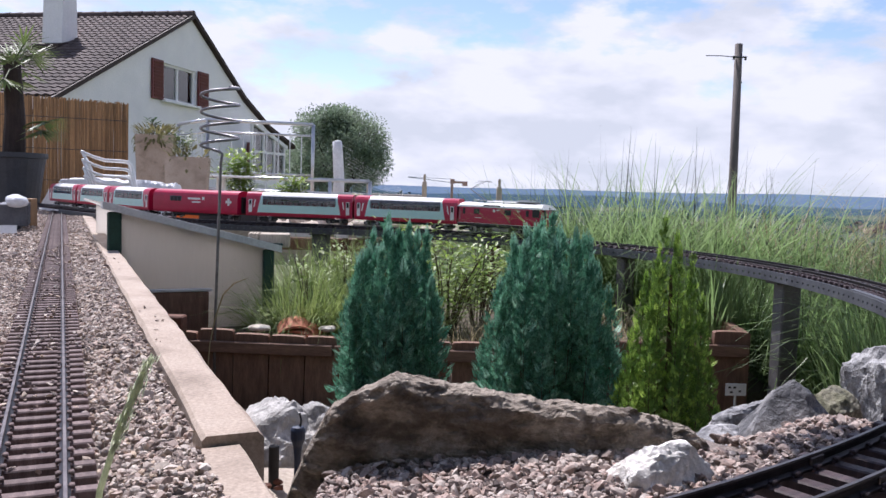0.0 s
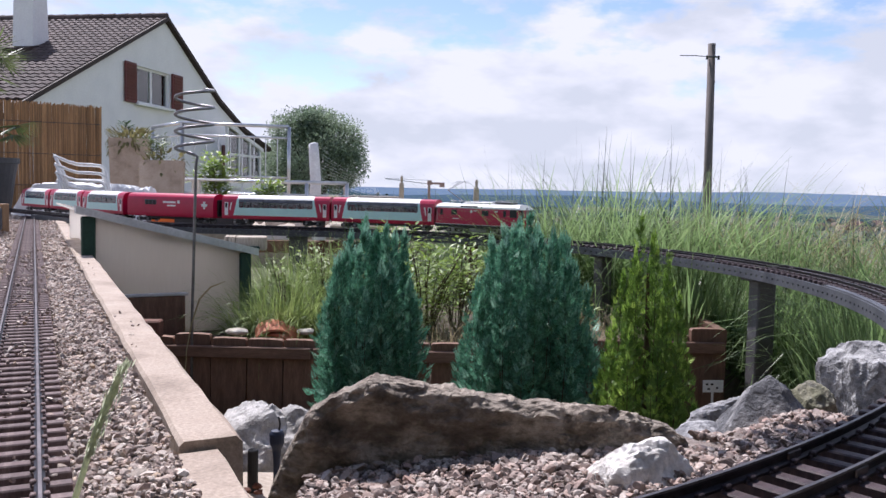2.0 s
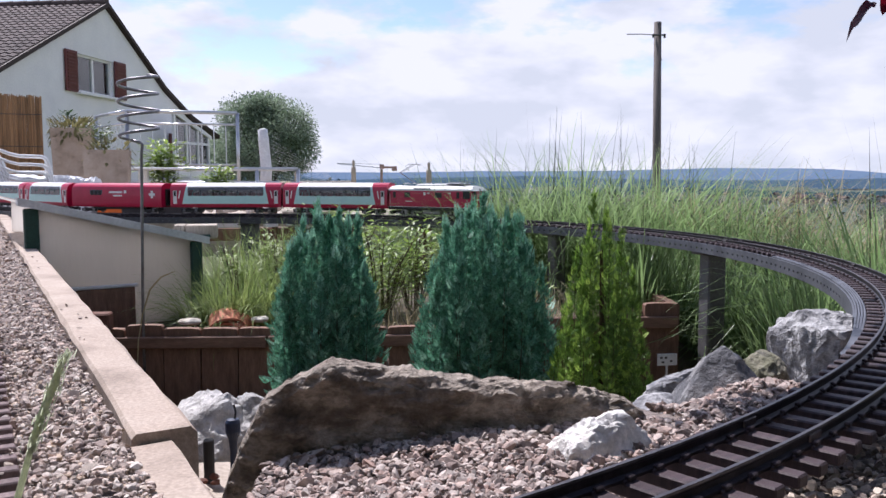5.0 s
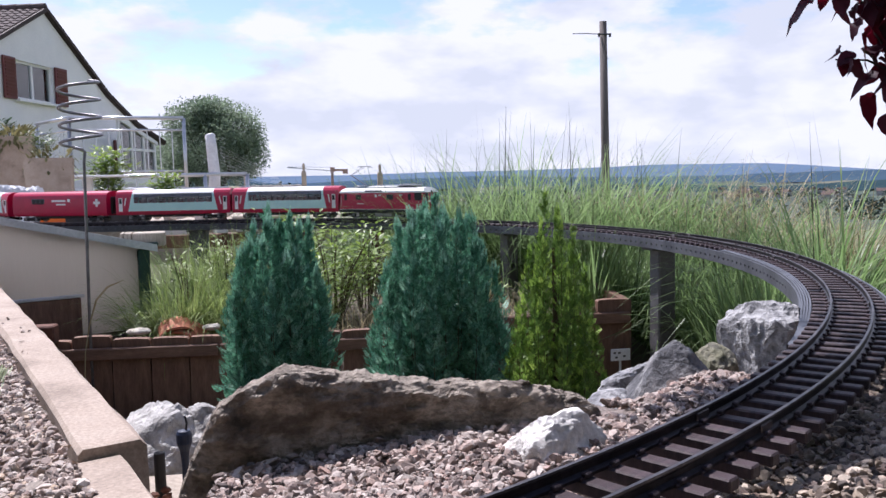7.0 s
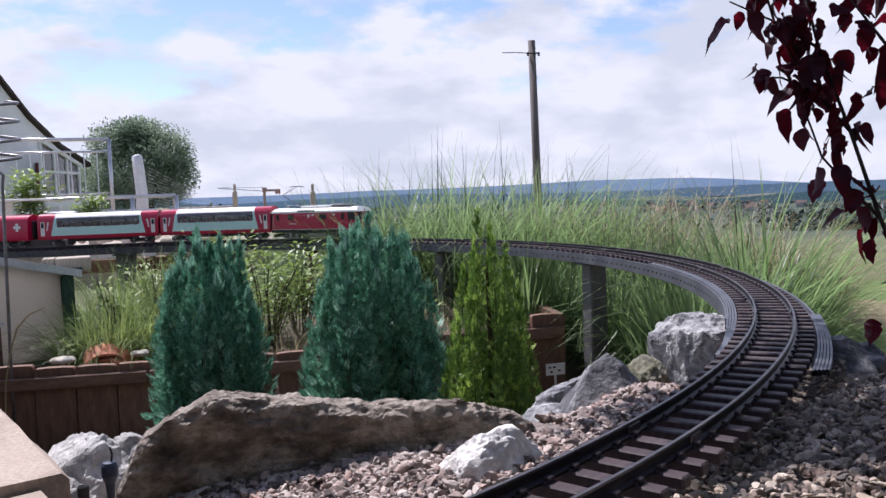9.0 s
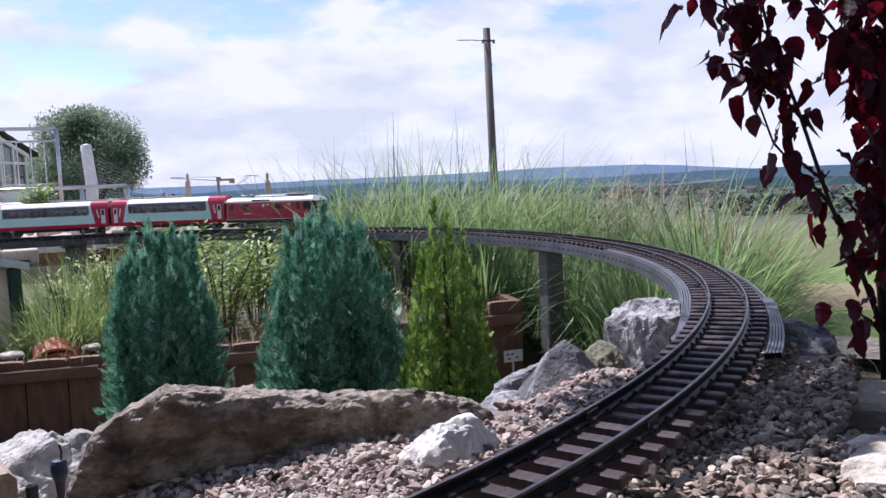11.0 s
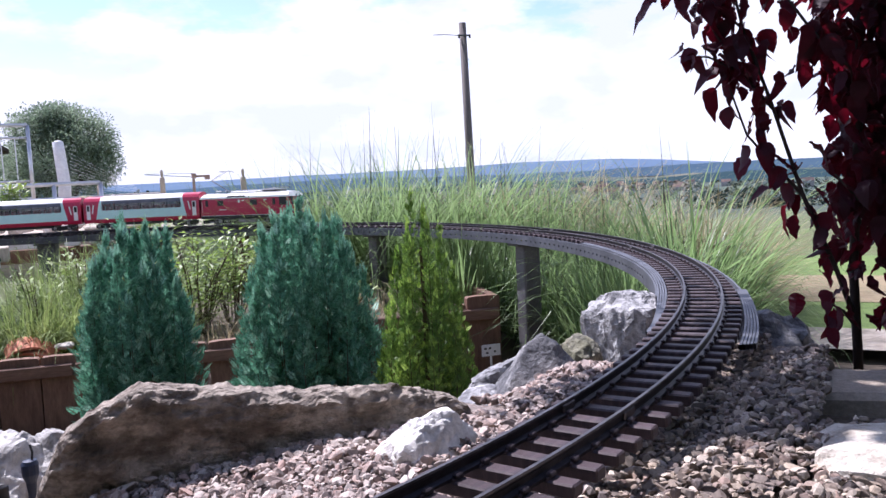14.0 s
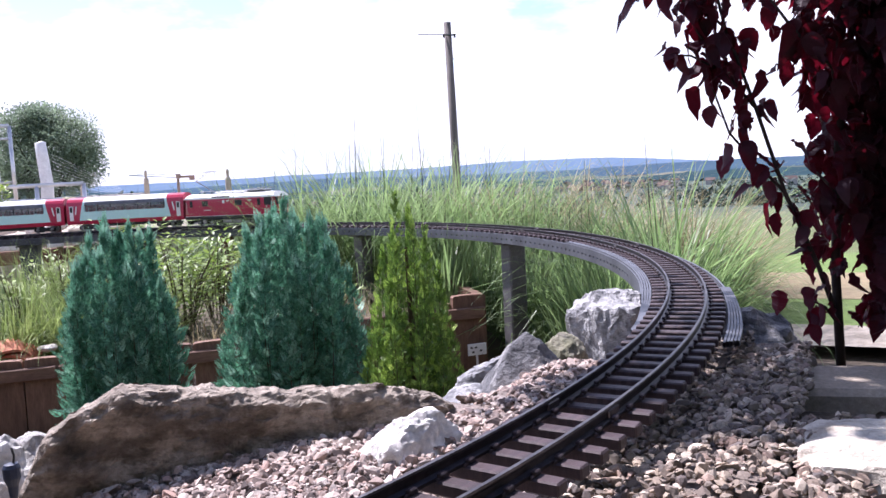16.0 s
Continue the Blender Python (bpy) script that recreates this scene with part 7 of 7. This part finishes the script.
broad_tree("broad_tree", (-4.45, 35.6, -1.6), 5.2, 2.45, 46000, 0.10, M_TREE, "rounded grey-green tree behind the terrace", 5, trunk_h=0.12)
broad_tree("broad_tree", (-6.3, 39.0, -1.8), 4.0, 2.0, 12000, 0.10, M_TREE, "smaller tree beside the house", 6, trunk_h=0.12)
for i, (az, d, h, r) in enumerate(((-2.6, 60, 3.2, 3.2), (-1.9, 75, 3.6, 3.6), (-3.6, 55, 3.2, 2.4), (-3.1, 72, 5.2, 3.2), (-2.2, 88, 5.4, 3.8), (-1.3, 100, 5.4, 4.2), (-0.5, 125, 6.2, 5.0), (0.3, 150, 6.4, 5.5), (-0.3, 240, 9, 9), (1.3, 300, 10, 11), (2.6, 320, 9, 11), (3.5, 330, 12, 9), (4.6, 330, 8, 12), (5.6, 340, 9, 10), (0.4, 300, 9, 10))):
    x, y = d * math.sin(radians(az)), d * math.cos(radians(az))
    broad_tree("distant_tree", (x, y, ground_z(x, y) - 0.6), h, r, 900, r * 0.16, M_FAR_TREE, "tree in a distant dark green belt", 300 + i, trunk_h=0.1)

# ---- carved stakes ----
def stake(c, h, label, w):
    g = G()
    g.tube([(0, 0, 0), (0, 0, h * 0.66)], w * 0.17, 8)
    g.box((0, 0, h * 0.765), (w * 0.66, w * 0.66, h * 0.215), ch=w * 0.06)
    g.tube([(0, 0, h * 0.62), (0, 0, h * 0.665)], [w * 0.17, w * 0.36], 8)
    g.tube([(0, 0, h * 0.87), (0, 0, h * 0.895), (0, 0, h * 0.905), (0, 0, h * 0.975), (0, 0, h)], [w * 0.34, w * 0.30, w * 0.16, w * 0.20, w * 0.10], 10)
    ob = solo("carved_stake", g, M_CARVED, label, "garden stake")
    ob.matrix_basis = Matrix.Translation(c)


stake((-0.185, 8.98, -0.42), 0.75, "weathered wooden stake with a carved knob top", 0.075)
stake((0.538, 7.96, -0.42), 0.71, "weathered wooden stake with a carved knob top", 0.075)
stake((-0.78, 9.05, -0.12), 0.36, "weathered wooden stake beside the railing", 0.07)

# ---- building crane ----
cr = thing("tower_crane", (6.2, 500, ground_z(6.2, 500)), 0, "orange tower crane over the valley", "crane")
zc = -ground_z(6.2, 500)
part("mast", G().box((0, 0, (zc + 3.2) / 2), (1.5, 1.5, zc + 3.2)), M_CRANE, cr)
part("jib", G().tube([(0, 0, zc + 4), (-26, 6, zc + 6.5)], 0.35, 5).tube([(0, 0, zc + 6), (-26, 6, zc + 6.8)], 0.2, 5), M_WHITE, cr, "pale jib")
part("counter_jib", G().box((4.5, -1, zc + 4.2), (9, 1.5, 1.2)).box((7.5, -1, zc + 3.2), (3.0, 1.6, 2.2)), M_CRANE, cr)
part("cab", G().box((0.2, -1, zc + 4.6), (2.6, 2.2, 2.6)), M_CRANE, cr)

# ---- far village ----
rng_ = random.Random(31)
for i in range(36):
    az = rng_.choice((22, 26, 30, 34)) + rng_.gauss(0, 3.0) if i < 30 else rng_.uniform(6, 18)
    d = rng_.uniform(750, 1700)
    x, y = d * math.sin(radians(az)), d * math.cos(radians(az))
    w, l_, hh = rng_.uniform(7, 10), rng_.uniform(8, 13), rng_.uniform(3, 5)
    t = thing("village_house", (x, y, ground_z(x, y) + 0.003 * d), rng_.uniform(0, 180), "small far house with clay roof in the valley", "house", "houses of the village")
    part("wall", G().box((0, 0, hh / 2 - 6), (l_, w, hh + 12)), M_FARWALL, t)
    part("roof", G().prism([(-w / 2 - 0.6, hh - 0.3), (w / 2 + 0.6, hh - 0.3), (0, hh + w * 0.4)], -l_ / 2 - 0.5, l_ / 2 + 0.5, axis=0), M_ROOFRED, t)
woods = G()
rng_ = random.Random(61)
for i in range(1500):
    az, d = rng_.uniform(-6, 44), 330 * (5.2 ** rng_.random())
    x, y = d * math.sin(radians(az)), d * math.cos(radians(az))
    if noise.noise(Vector((x * 0.006, y * 0.004, 3))) < -0.02 and rng_.random() < 0.85:
        continue
    hh, rr = rng_.uniform(5, 11), rng_.uniform(4, 8)
    z0 = ground_z(x, y) + 0.006 * d * noise.noise(Vector((x * 0.004, y * 0.004, 2)))
    for k in range(42):
        u = Vector((rng_.gauss(0, 0.5), rng_.gauss(0, 0.5), abs(rng_.gauss(0, 0.45))))
        leaf_chip(woods, Vector((x + u.x * rr, y + u.y * rr, z0 + min(1.0, u.z) * hh)), Vector((rng_.gauss(0, 1), rng_.gauss(0, 1), rng_.gauss(0, 0.6))), Vector((0.2, 0.1, 1)), rng_.uniform(1.8, 3.6), rng_.uniform(1.2, 2.2))
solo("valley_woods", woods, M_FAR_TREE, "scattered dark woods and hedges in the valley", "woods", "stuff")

# ---- meadow strips below the garden ----
def ground_strip(name, r0, r1, a0, a1, material, label, lift=0.012):
    rows = []
    for i in range(9):
        r = r0 + (r1 - r0) * i / 8
        rows.append([(r * math.sin(radians(a)), r * math.cos(radians(a)), ground_z(r * math.sin(radians(a)), r * math.cos(radians(a))) + 0.02 + lift * 2) for a in np.linspace(a0, a1, 40)])
    solo(name, G().grid(rows), material, label, "ground", "structure")


M_PATH = stone_mat("pale gravel path", [(0.20, 0.17, 0.135), (0.29, 0.25, 0.205), (0.36, 0.32, 0.27)], scale=9, fine=40, bump=0.5, bdist=0.01)
M_STUBBLE = mat("tan mown field", (0.26, 0.20, 0.115), 0.9, (0.19, 0.155, 0.085), scale=1.2, fine=30, bump=0.6, bdist=0.02)
M_LAWN = mat("light green lawn", (0.135, 0.20, 0.048), 0.9, (0.095, 0.145, 0.035), scale=1.0, fine=30, bump=0.6, bdist=0.02)
ground_strip("path", 2.80, 3.14, 34, 60, M_PATH, "pale gravel path below the garden")
ground_strip("lawn", 3.14, 3.70, 32, 60, M_LAWN, "strip of light green lawn", 0.011)
ground_strip("field", 3.70, 4.50, 26, 60, M_STUBBLE, "tan mown field beyond the lawn")
ground_strip("lawn", 4.50, 9.0, 12, 60, M_LAWN, "light green meadow on the slope", 0.011)

# ---- things along the far track and under the viaduct ----
ch = thing("chair_stack", (-2.36, 6.05, TZ), 21, "stack of white tubular garden chairs", "chair")
for i in range(4):
    z, dx = 0.235 + i * 0.056, 0.006 * i
    g = G()
    for y in (-0.17, 0.17):
        g.tube([(-0.175 - dx, y, z + 0.060), (-0.150 - dx, y, z + 0.050), (-0.10, y, z + 0.022), (-0.04, y, z + 0.006), (0.05, y, z + 0.004), (0.105, y, z), (0.130, y, z - 0.018), (0.146, y, z - 0.07), (0.172, y, z - 0.20), (0.18, y, 0.0)], 0.0095, 8)
        g.tube([(-0.165 - dx, y, z + 0.052), (-0.135, y, z - 0.05), (-0.105, y, z - 0.15), (-0.09, y, 0.0)], 0.0085, 8)
    part("chair_frame", g, M_WHITE, ch, "white tubular arm and leg frame", smooth=True)
    part("seat", G().box((0.02, 0, z - 0.10), (0.26, 0.30, 0.014), ch=0.005), M_WHITE, ch)


def draped(name, c, s, label, seed):
    """A crumpled sheet lying over a heap."""
    rows = []
    for i in range(29):
        row = []
        for k in range(29):
            u, v = i / 14 - 1, k / 14 - 1
            r = max(abs(u), abs(v))
            z = s[2] * (1 - smooth01(0.62, 1.0, r) * 0.97)
            q = Vector((u * 2.3, v * 2.3, seed))
            z += 0.10 * s[2] * noise.noise(q * 2) + 0.14 * s[2] * abs(noise.noise(q * 1.2))
            row.append((u * s[0] / 2 * (1 + 0.06 * noise.noise(q * 3)), v * s[1] / 2 * (1 + 0.06 * noise.noise(q * 3.3)), max(0, z)))
        rows.append(row)
    ob = solo(name, G().grid(rows), M_SHEET, label, "cover")
    ob.matrix_basis = Matrix.Translation(c)


draped("plastic_cover", (-1.98, 5.98, TZ), (0.30, 0.4, 0.24), "white plastic sheet draped over a heap", 2)
draped("plastic_cover", (-2.55, 6.6, TZ), (1.0, 0.6, 0.26), "white plastic sheet draped over garden things", 7)
solo("orange_tray", G().box((-1.71, 5.78, -0.055), (0.17, 0.12, 0.05), ch=0.008), M_ORANGE, "orange plastic tray on the terrace", "tray")
solo("pink_trough", G().box((-1.76, 6.15, -0.03), (0.20, 0.16, 0.14), ch=0.012), M_PINKROCK, "pinkish stone trough on the terrace", "trough")
for i, (x, w) in enumerate(((-1.50, 0.20), (-1.24, 0.26))):
    c = thing("plant_crate", (x, 5.62, TZ), 12, "low dark plastic crate with plants", "crate")
    part("box", G().box((0, 0, 0.06), (w, 0.16, 0.10), ch=0.006), M_CRATE, c)
    part("rim", G().box((0, 0, 0.115), (w + 0.01, 0.17, 0.012), ch=0.003), M_CRATE, c)
for i in range(15):
    u = i / 14
    rock("rubble_stone", (-1.62 + 1.02 * u, 5.78 - 0.42 * u + 0.03 * (i % 2), -0.045 + 0.012 * (i % 3)), (0.10 + 0.02 * (i % 3), 0.09, 0.085), M_PINKROCK, "pale pink rubble stone edging the terrace", 500 + i, rz=37 * i, sphere=SPH2, rough=0.12)
solo("brown_stake", G().box((-0.506, 4.46, -0.10), (0.028, 0.028, 0.44), ch=0.004), M_RUST, "short brown wooden stake beside the viaduct", "stake")
solo("wooden_crate", G().box((-0.40, 5.35, -0.1), (0.30, 0.2, 0.12), ch=0.01), M_CARVED, "grey weathered wooden crate", "crate")
# lily
lily = thing("red_lily", (-0.345, 4.50, -0.30), 0, "red lily plant with dark leaves and open flowers", "flower")
lv, fl, fp = G(), G(), G()
rng_ = random.Random(12)
for i in range(300):
    a, z = rng_.uniform(0, 6.28), rng_.uniform(0.05, 0.42)
    p = Vector((rng_.gauss(0, 0.04), rng_.gauss(0, 0.04), z))
    leaf_quad(lv, p, Vector((math.cos(a), math.sin(a), rng_.uniform(-0.6, 0.6))), Vector((0, 0, 1)), rng_.uniform(0.05, 0.09), 0.016)
for i in range(9):
    c = Vector((rng_.uniform(-0.13, 0.02) if i < 7 else rng_.uniform(0.02, 0.10), rng_.uniform(-0.05, 0.05), rng_.uniform(0.36, 0.45) if i < 7 else 0.34))
    for k in range(6):
        a = k * 1.047 + i
        leaf_quad(fl if i != 3 else fp, c, Vector((math.cos(a), 0.6 * math.sin(a), 0.5)), Vector((0, -1, 0.4)), 0.038, 0.018)
part("foliage", lv, M_LEAF_DARK, lily, "dark strappy leaves")
part("bloom", fl, M_FLOWER, lily, "open red blooms")
part("pale_bloom", fp, M_FLOWER_PALE, lily, "cream bloom")
leafy_shrub("flowering_shrub", (-0.12, 4.45, -0.35), 0.42, 0.18, 330, 0.06, M_LEAF, "yellow-green leafy shrub by the lily", 211, 12)
leafy_shrub("flowering_shrub", (0.05, 4.7, -0.40), 0.42, 0.2, 260, 0.06, M_GRASS, "loose green shrub with faded flower heads", 212, 12)
for i, (x, y) in enumerate(((-0.15, 5.3), (-0.35, 5.6), (0.1, 5.4), (0.35, 5.0))):
    grass_clump("reed_grass", (x, y, ground_z(x, y)), 150, 0.55, 0.16, M_REED, "slim green grass clump beyond the viaduct", 230 + i, w=0.006, wands=5)
for x, y, w in ((-0.76, 4.40, 0.19), (-0.52, 4.42, 0.07), (-0.40, 4.5, 0.10)):
    solo("white_board", G().box((x, y, -0.075), (w, 0.04, 0.030), ch=0.003), M_WHITE, "white board lying under the viaduct", "board")
solo("timber_beam", G().box((-0.60, 4.5, -0.13), (0.62, 0.05, 0.07), ch=0.006), M_PLANK, "dark timber beam under the viaduct", "beam")
solo("low_wall", G().box((-0.05, 5.05, -0.22), (1.3, 0.12, 0.25), ch=0.01), M_CONCRETE_GREY, "low grey wall beyond the viaduct", "wall")
# pot shards and bits by the palisade
for i, (x, y, s) in enumerate(((-0.53, 2.46, 0.075), (-0.33, 2.49, 0.06))):
    rock("pale_stone", (x, y, -0.242), (s, 0.05, 0.022), M_PALE_ROCK, "flat pale stone on top of the raised bed", 600 + i, sphere=SPH3, rough=0.06)
for k, (x, z, w, yaw) in enumerate(((-0.435, -0.236, 0.050, 12), (-0.410, -0.248, 0.044, -14))):
    shard = G()
    rows = []
    for i in range(13):
        a = radians(8 + 164 * i / 12)
        rows.append([(w * math.cos(a), y_, w * 0.55 * math.sin(a) + o * math.sin(a)) for y_, o in ((-0.035, 0), (0.05, 0.006), (0.05, 0.0), (-0.035, -0.007), (-0.035, 0))])
    shard.grid(rows)
    solo("terracotta_shard", shard, M_TERRACOTTA, "curved orange terracotta tile lying on the bed", "tile").matrix_basis = pose(x, 2.52, z - 0.024, 8, -6 + 14 * k, yaw)
solo("brick", G().box((-0.755, 2.385, -0.225), (0.06, 0.05, 0.05), ch=0.004), M_RUST, "brown brick end beside the edging", "brick")
# hose fitting and stub pipe by the edging
hf = thing("hose_fitting", (-0.138, 0.80, -0.122), 0, "dark blue plastic hose fitting on a thin pipe", "fitting")
part("body", G().lathe([(0.0030, 0), (0.0034, 0.040), (0.0044, 0.050), (0.0070, 0.057), (0.0072, 0.066), (0.0056, 0.069), (0.0001, 0.070)], 16), M_BLUE, hf)
part("tap", G().tube([(0.002, 0, 0.069), (0.003, 0, 0.076), (0.0015, 0, 0.083)], 0.0010, 6), M_BLACK, hf)
solo("stub_pipe", G().lathe([(0.0052, 0), (0.0052, 0.042), (0.0044, 0.043), (0.0001, 0.039)], 16, (-0.161, 0.80, -0.115)), M_BLACK, "short black stub of pipe", "pipe")
for i, (x, y) in enumerate(((-0.163, 0.785), (-0.152, 0.780), (-0.156, 0.797))):
    rock("brick_chip", (x, y, -0.107), (0.010, 0.008, 0.007), M_RUST, "small red chip of brick", 640 + i, sphere=SPH2)
solo("slab_below", G().box((-0.10, 0.66, -0.124), (0.30, 0.40, 0.02), ch=0.003), M_CONCRETE_GREY, "grey slab below the edging's end", "slab")
# goods wagon beside the straight line
wg = thing("goods_wagon", (-1.80, 3.56, LZ - 0.03), 114, "grey goods wagon loaded with white sacks", "model train")
part("box", G().box((0, 0, 0.085), (0.30, 0.105, 0.09), ch=0.004), M_TRAY, wg, "grey ribbed wagon box")
for i in range(7):
    for y in (-0.055, 0.055):
        part("rib", G().box((-0.13 + i * 0.043, y, 0.085), (0.006, 0.006, 0.088), ch=0.001), M_TRAY, wg)
part("chassis", G().box((0, 0, 0.034), (0.31, 0.06, 0.016), ch=0.002), M_BLACK, wg)
for x in (-0.09, 0.09):
    for y in (-0.024, 0.024):
        part("wheel", G().lathe([(0.0001, -0.003), (0.0145, -0.002), (0.0145, 0.002), (0.0001, 0.003)], 16), M_BLACK, wg, m=Matrix.Translation((x, y, 0.015)) @ Matrix.Rotation(math.pi / 2, 4, "X"))
for i in range(4):
    rock("white_sack", (-1.80 + 0.045 * i - 0.06, 3.56 - 0.09 * i + 0.14, LZ + 0.110), (0.09, 0.08, 0.05), M_SHEET, "white sack lying in the wagon", 650 + i, sphere=SPH3, cuts=4, rough=0.05, category="sack")
bx = solo("cardboard_box", G().box((0, 0, 0.06), (0.05, 0.06, 0.15), ch=0.002), M_BAMBOO, "upright brown cardboard box behind the wagon", "box")
bx.matrix_basis = Matrix.Translation((-1.855, 3.80, LZ - 0.02))
solo("white_card", G().box((0, 0, 0.03), (0.06, 0.004, 0.06)), M_WHITE, "small white card leaning in the gravel", "card").matrix_basis = pose(-1.655, 3.22, LZ - 0.03, -25, 0, 20)

# ---- unseen hedge added behind the camera to block low sky light ----
hedge = G()
rng_ = random.Random(55)
for i in range(5200):
    a = radians(rng_.uniform(80, 285))
    r = 1.9 + rng_.uniform(-0.18, 0.18)
    p = Vector((r * math.sin(a), r * math.cos(a), rng_.uniform(-0.5, 1.9)))
    leaf_quad(hedge, p, Vector((rng_.gauss(0, 1), rng_.gauss(0, 1), rng_.gauss(0, 1))), Vector((0.3, 0.2, 1)), 0.12, 0.07)
hd = thing("garden_hedge", label="added unseen dark green hedge that blocks low sky light", category="hedge")
tagged(part("foliage", hedge, M_LEAF_DARK, hd), kind="stuff")
rows = []
for a in range(84, 282, 6):
    rows.append([(2.15 * math.sin(radians(a)), 2.15 * math.cos(radians(a)), z) for z in (-0.6, 0.6, 1.8)])
part("inner_growth", G().grid(rows), M_LEAF_DARK, hd)

# ---- roof tiles of the house ----
sl = math.atan2(4.95 - 2.03, 6.07)
count = 0
rest = G()
for j in range(28):
    s = -0.15 - j * 0.245 * math.cos(sl)
    for i in range(56):
        y = 0.03 + i * 0.22
        m = Matrix.Translation((s, y, roof_z(s) + 0.01)) @ Matrix.Rotation(-sl, 4, "Y")
        if i < 22 and count < 296:
            part("tile", TILE, M_ROOFTILE, house, m=m)
            count += 1
        else:
            rest.add([m @ v.co for v in TILE.vertices], [tuple(p.vertices) for p in TILE.polygons])
tagged(part("tiles", rest, M_ROOFTILE, house, "rows of brown tiles"), kind="stuff")
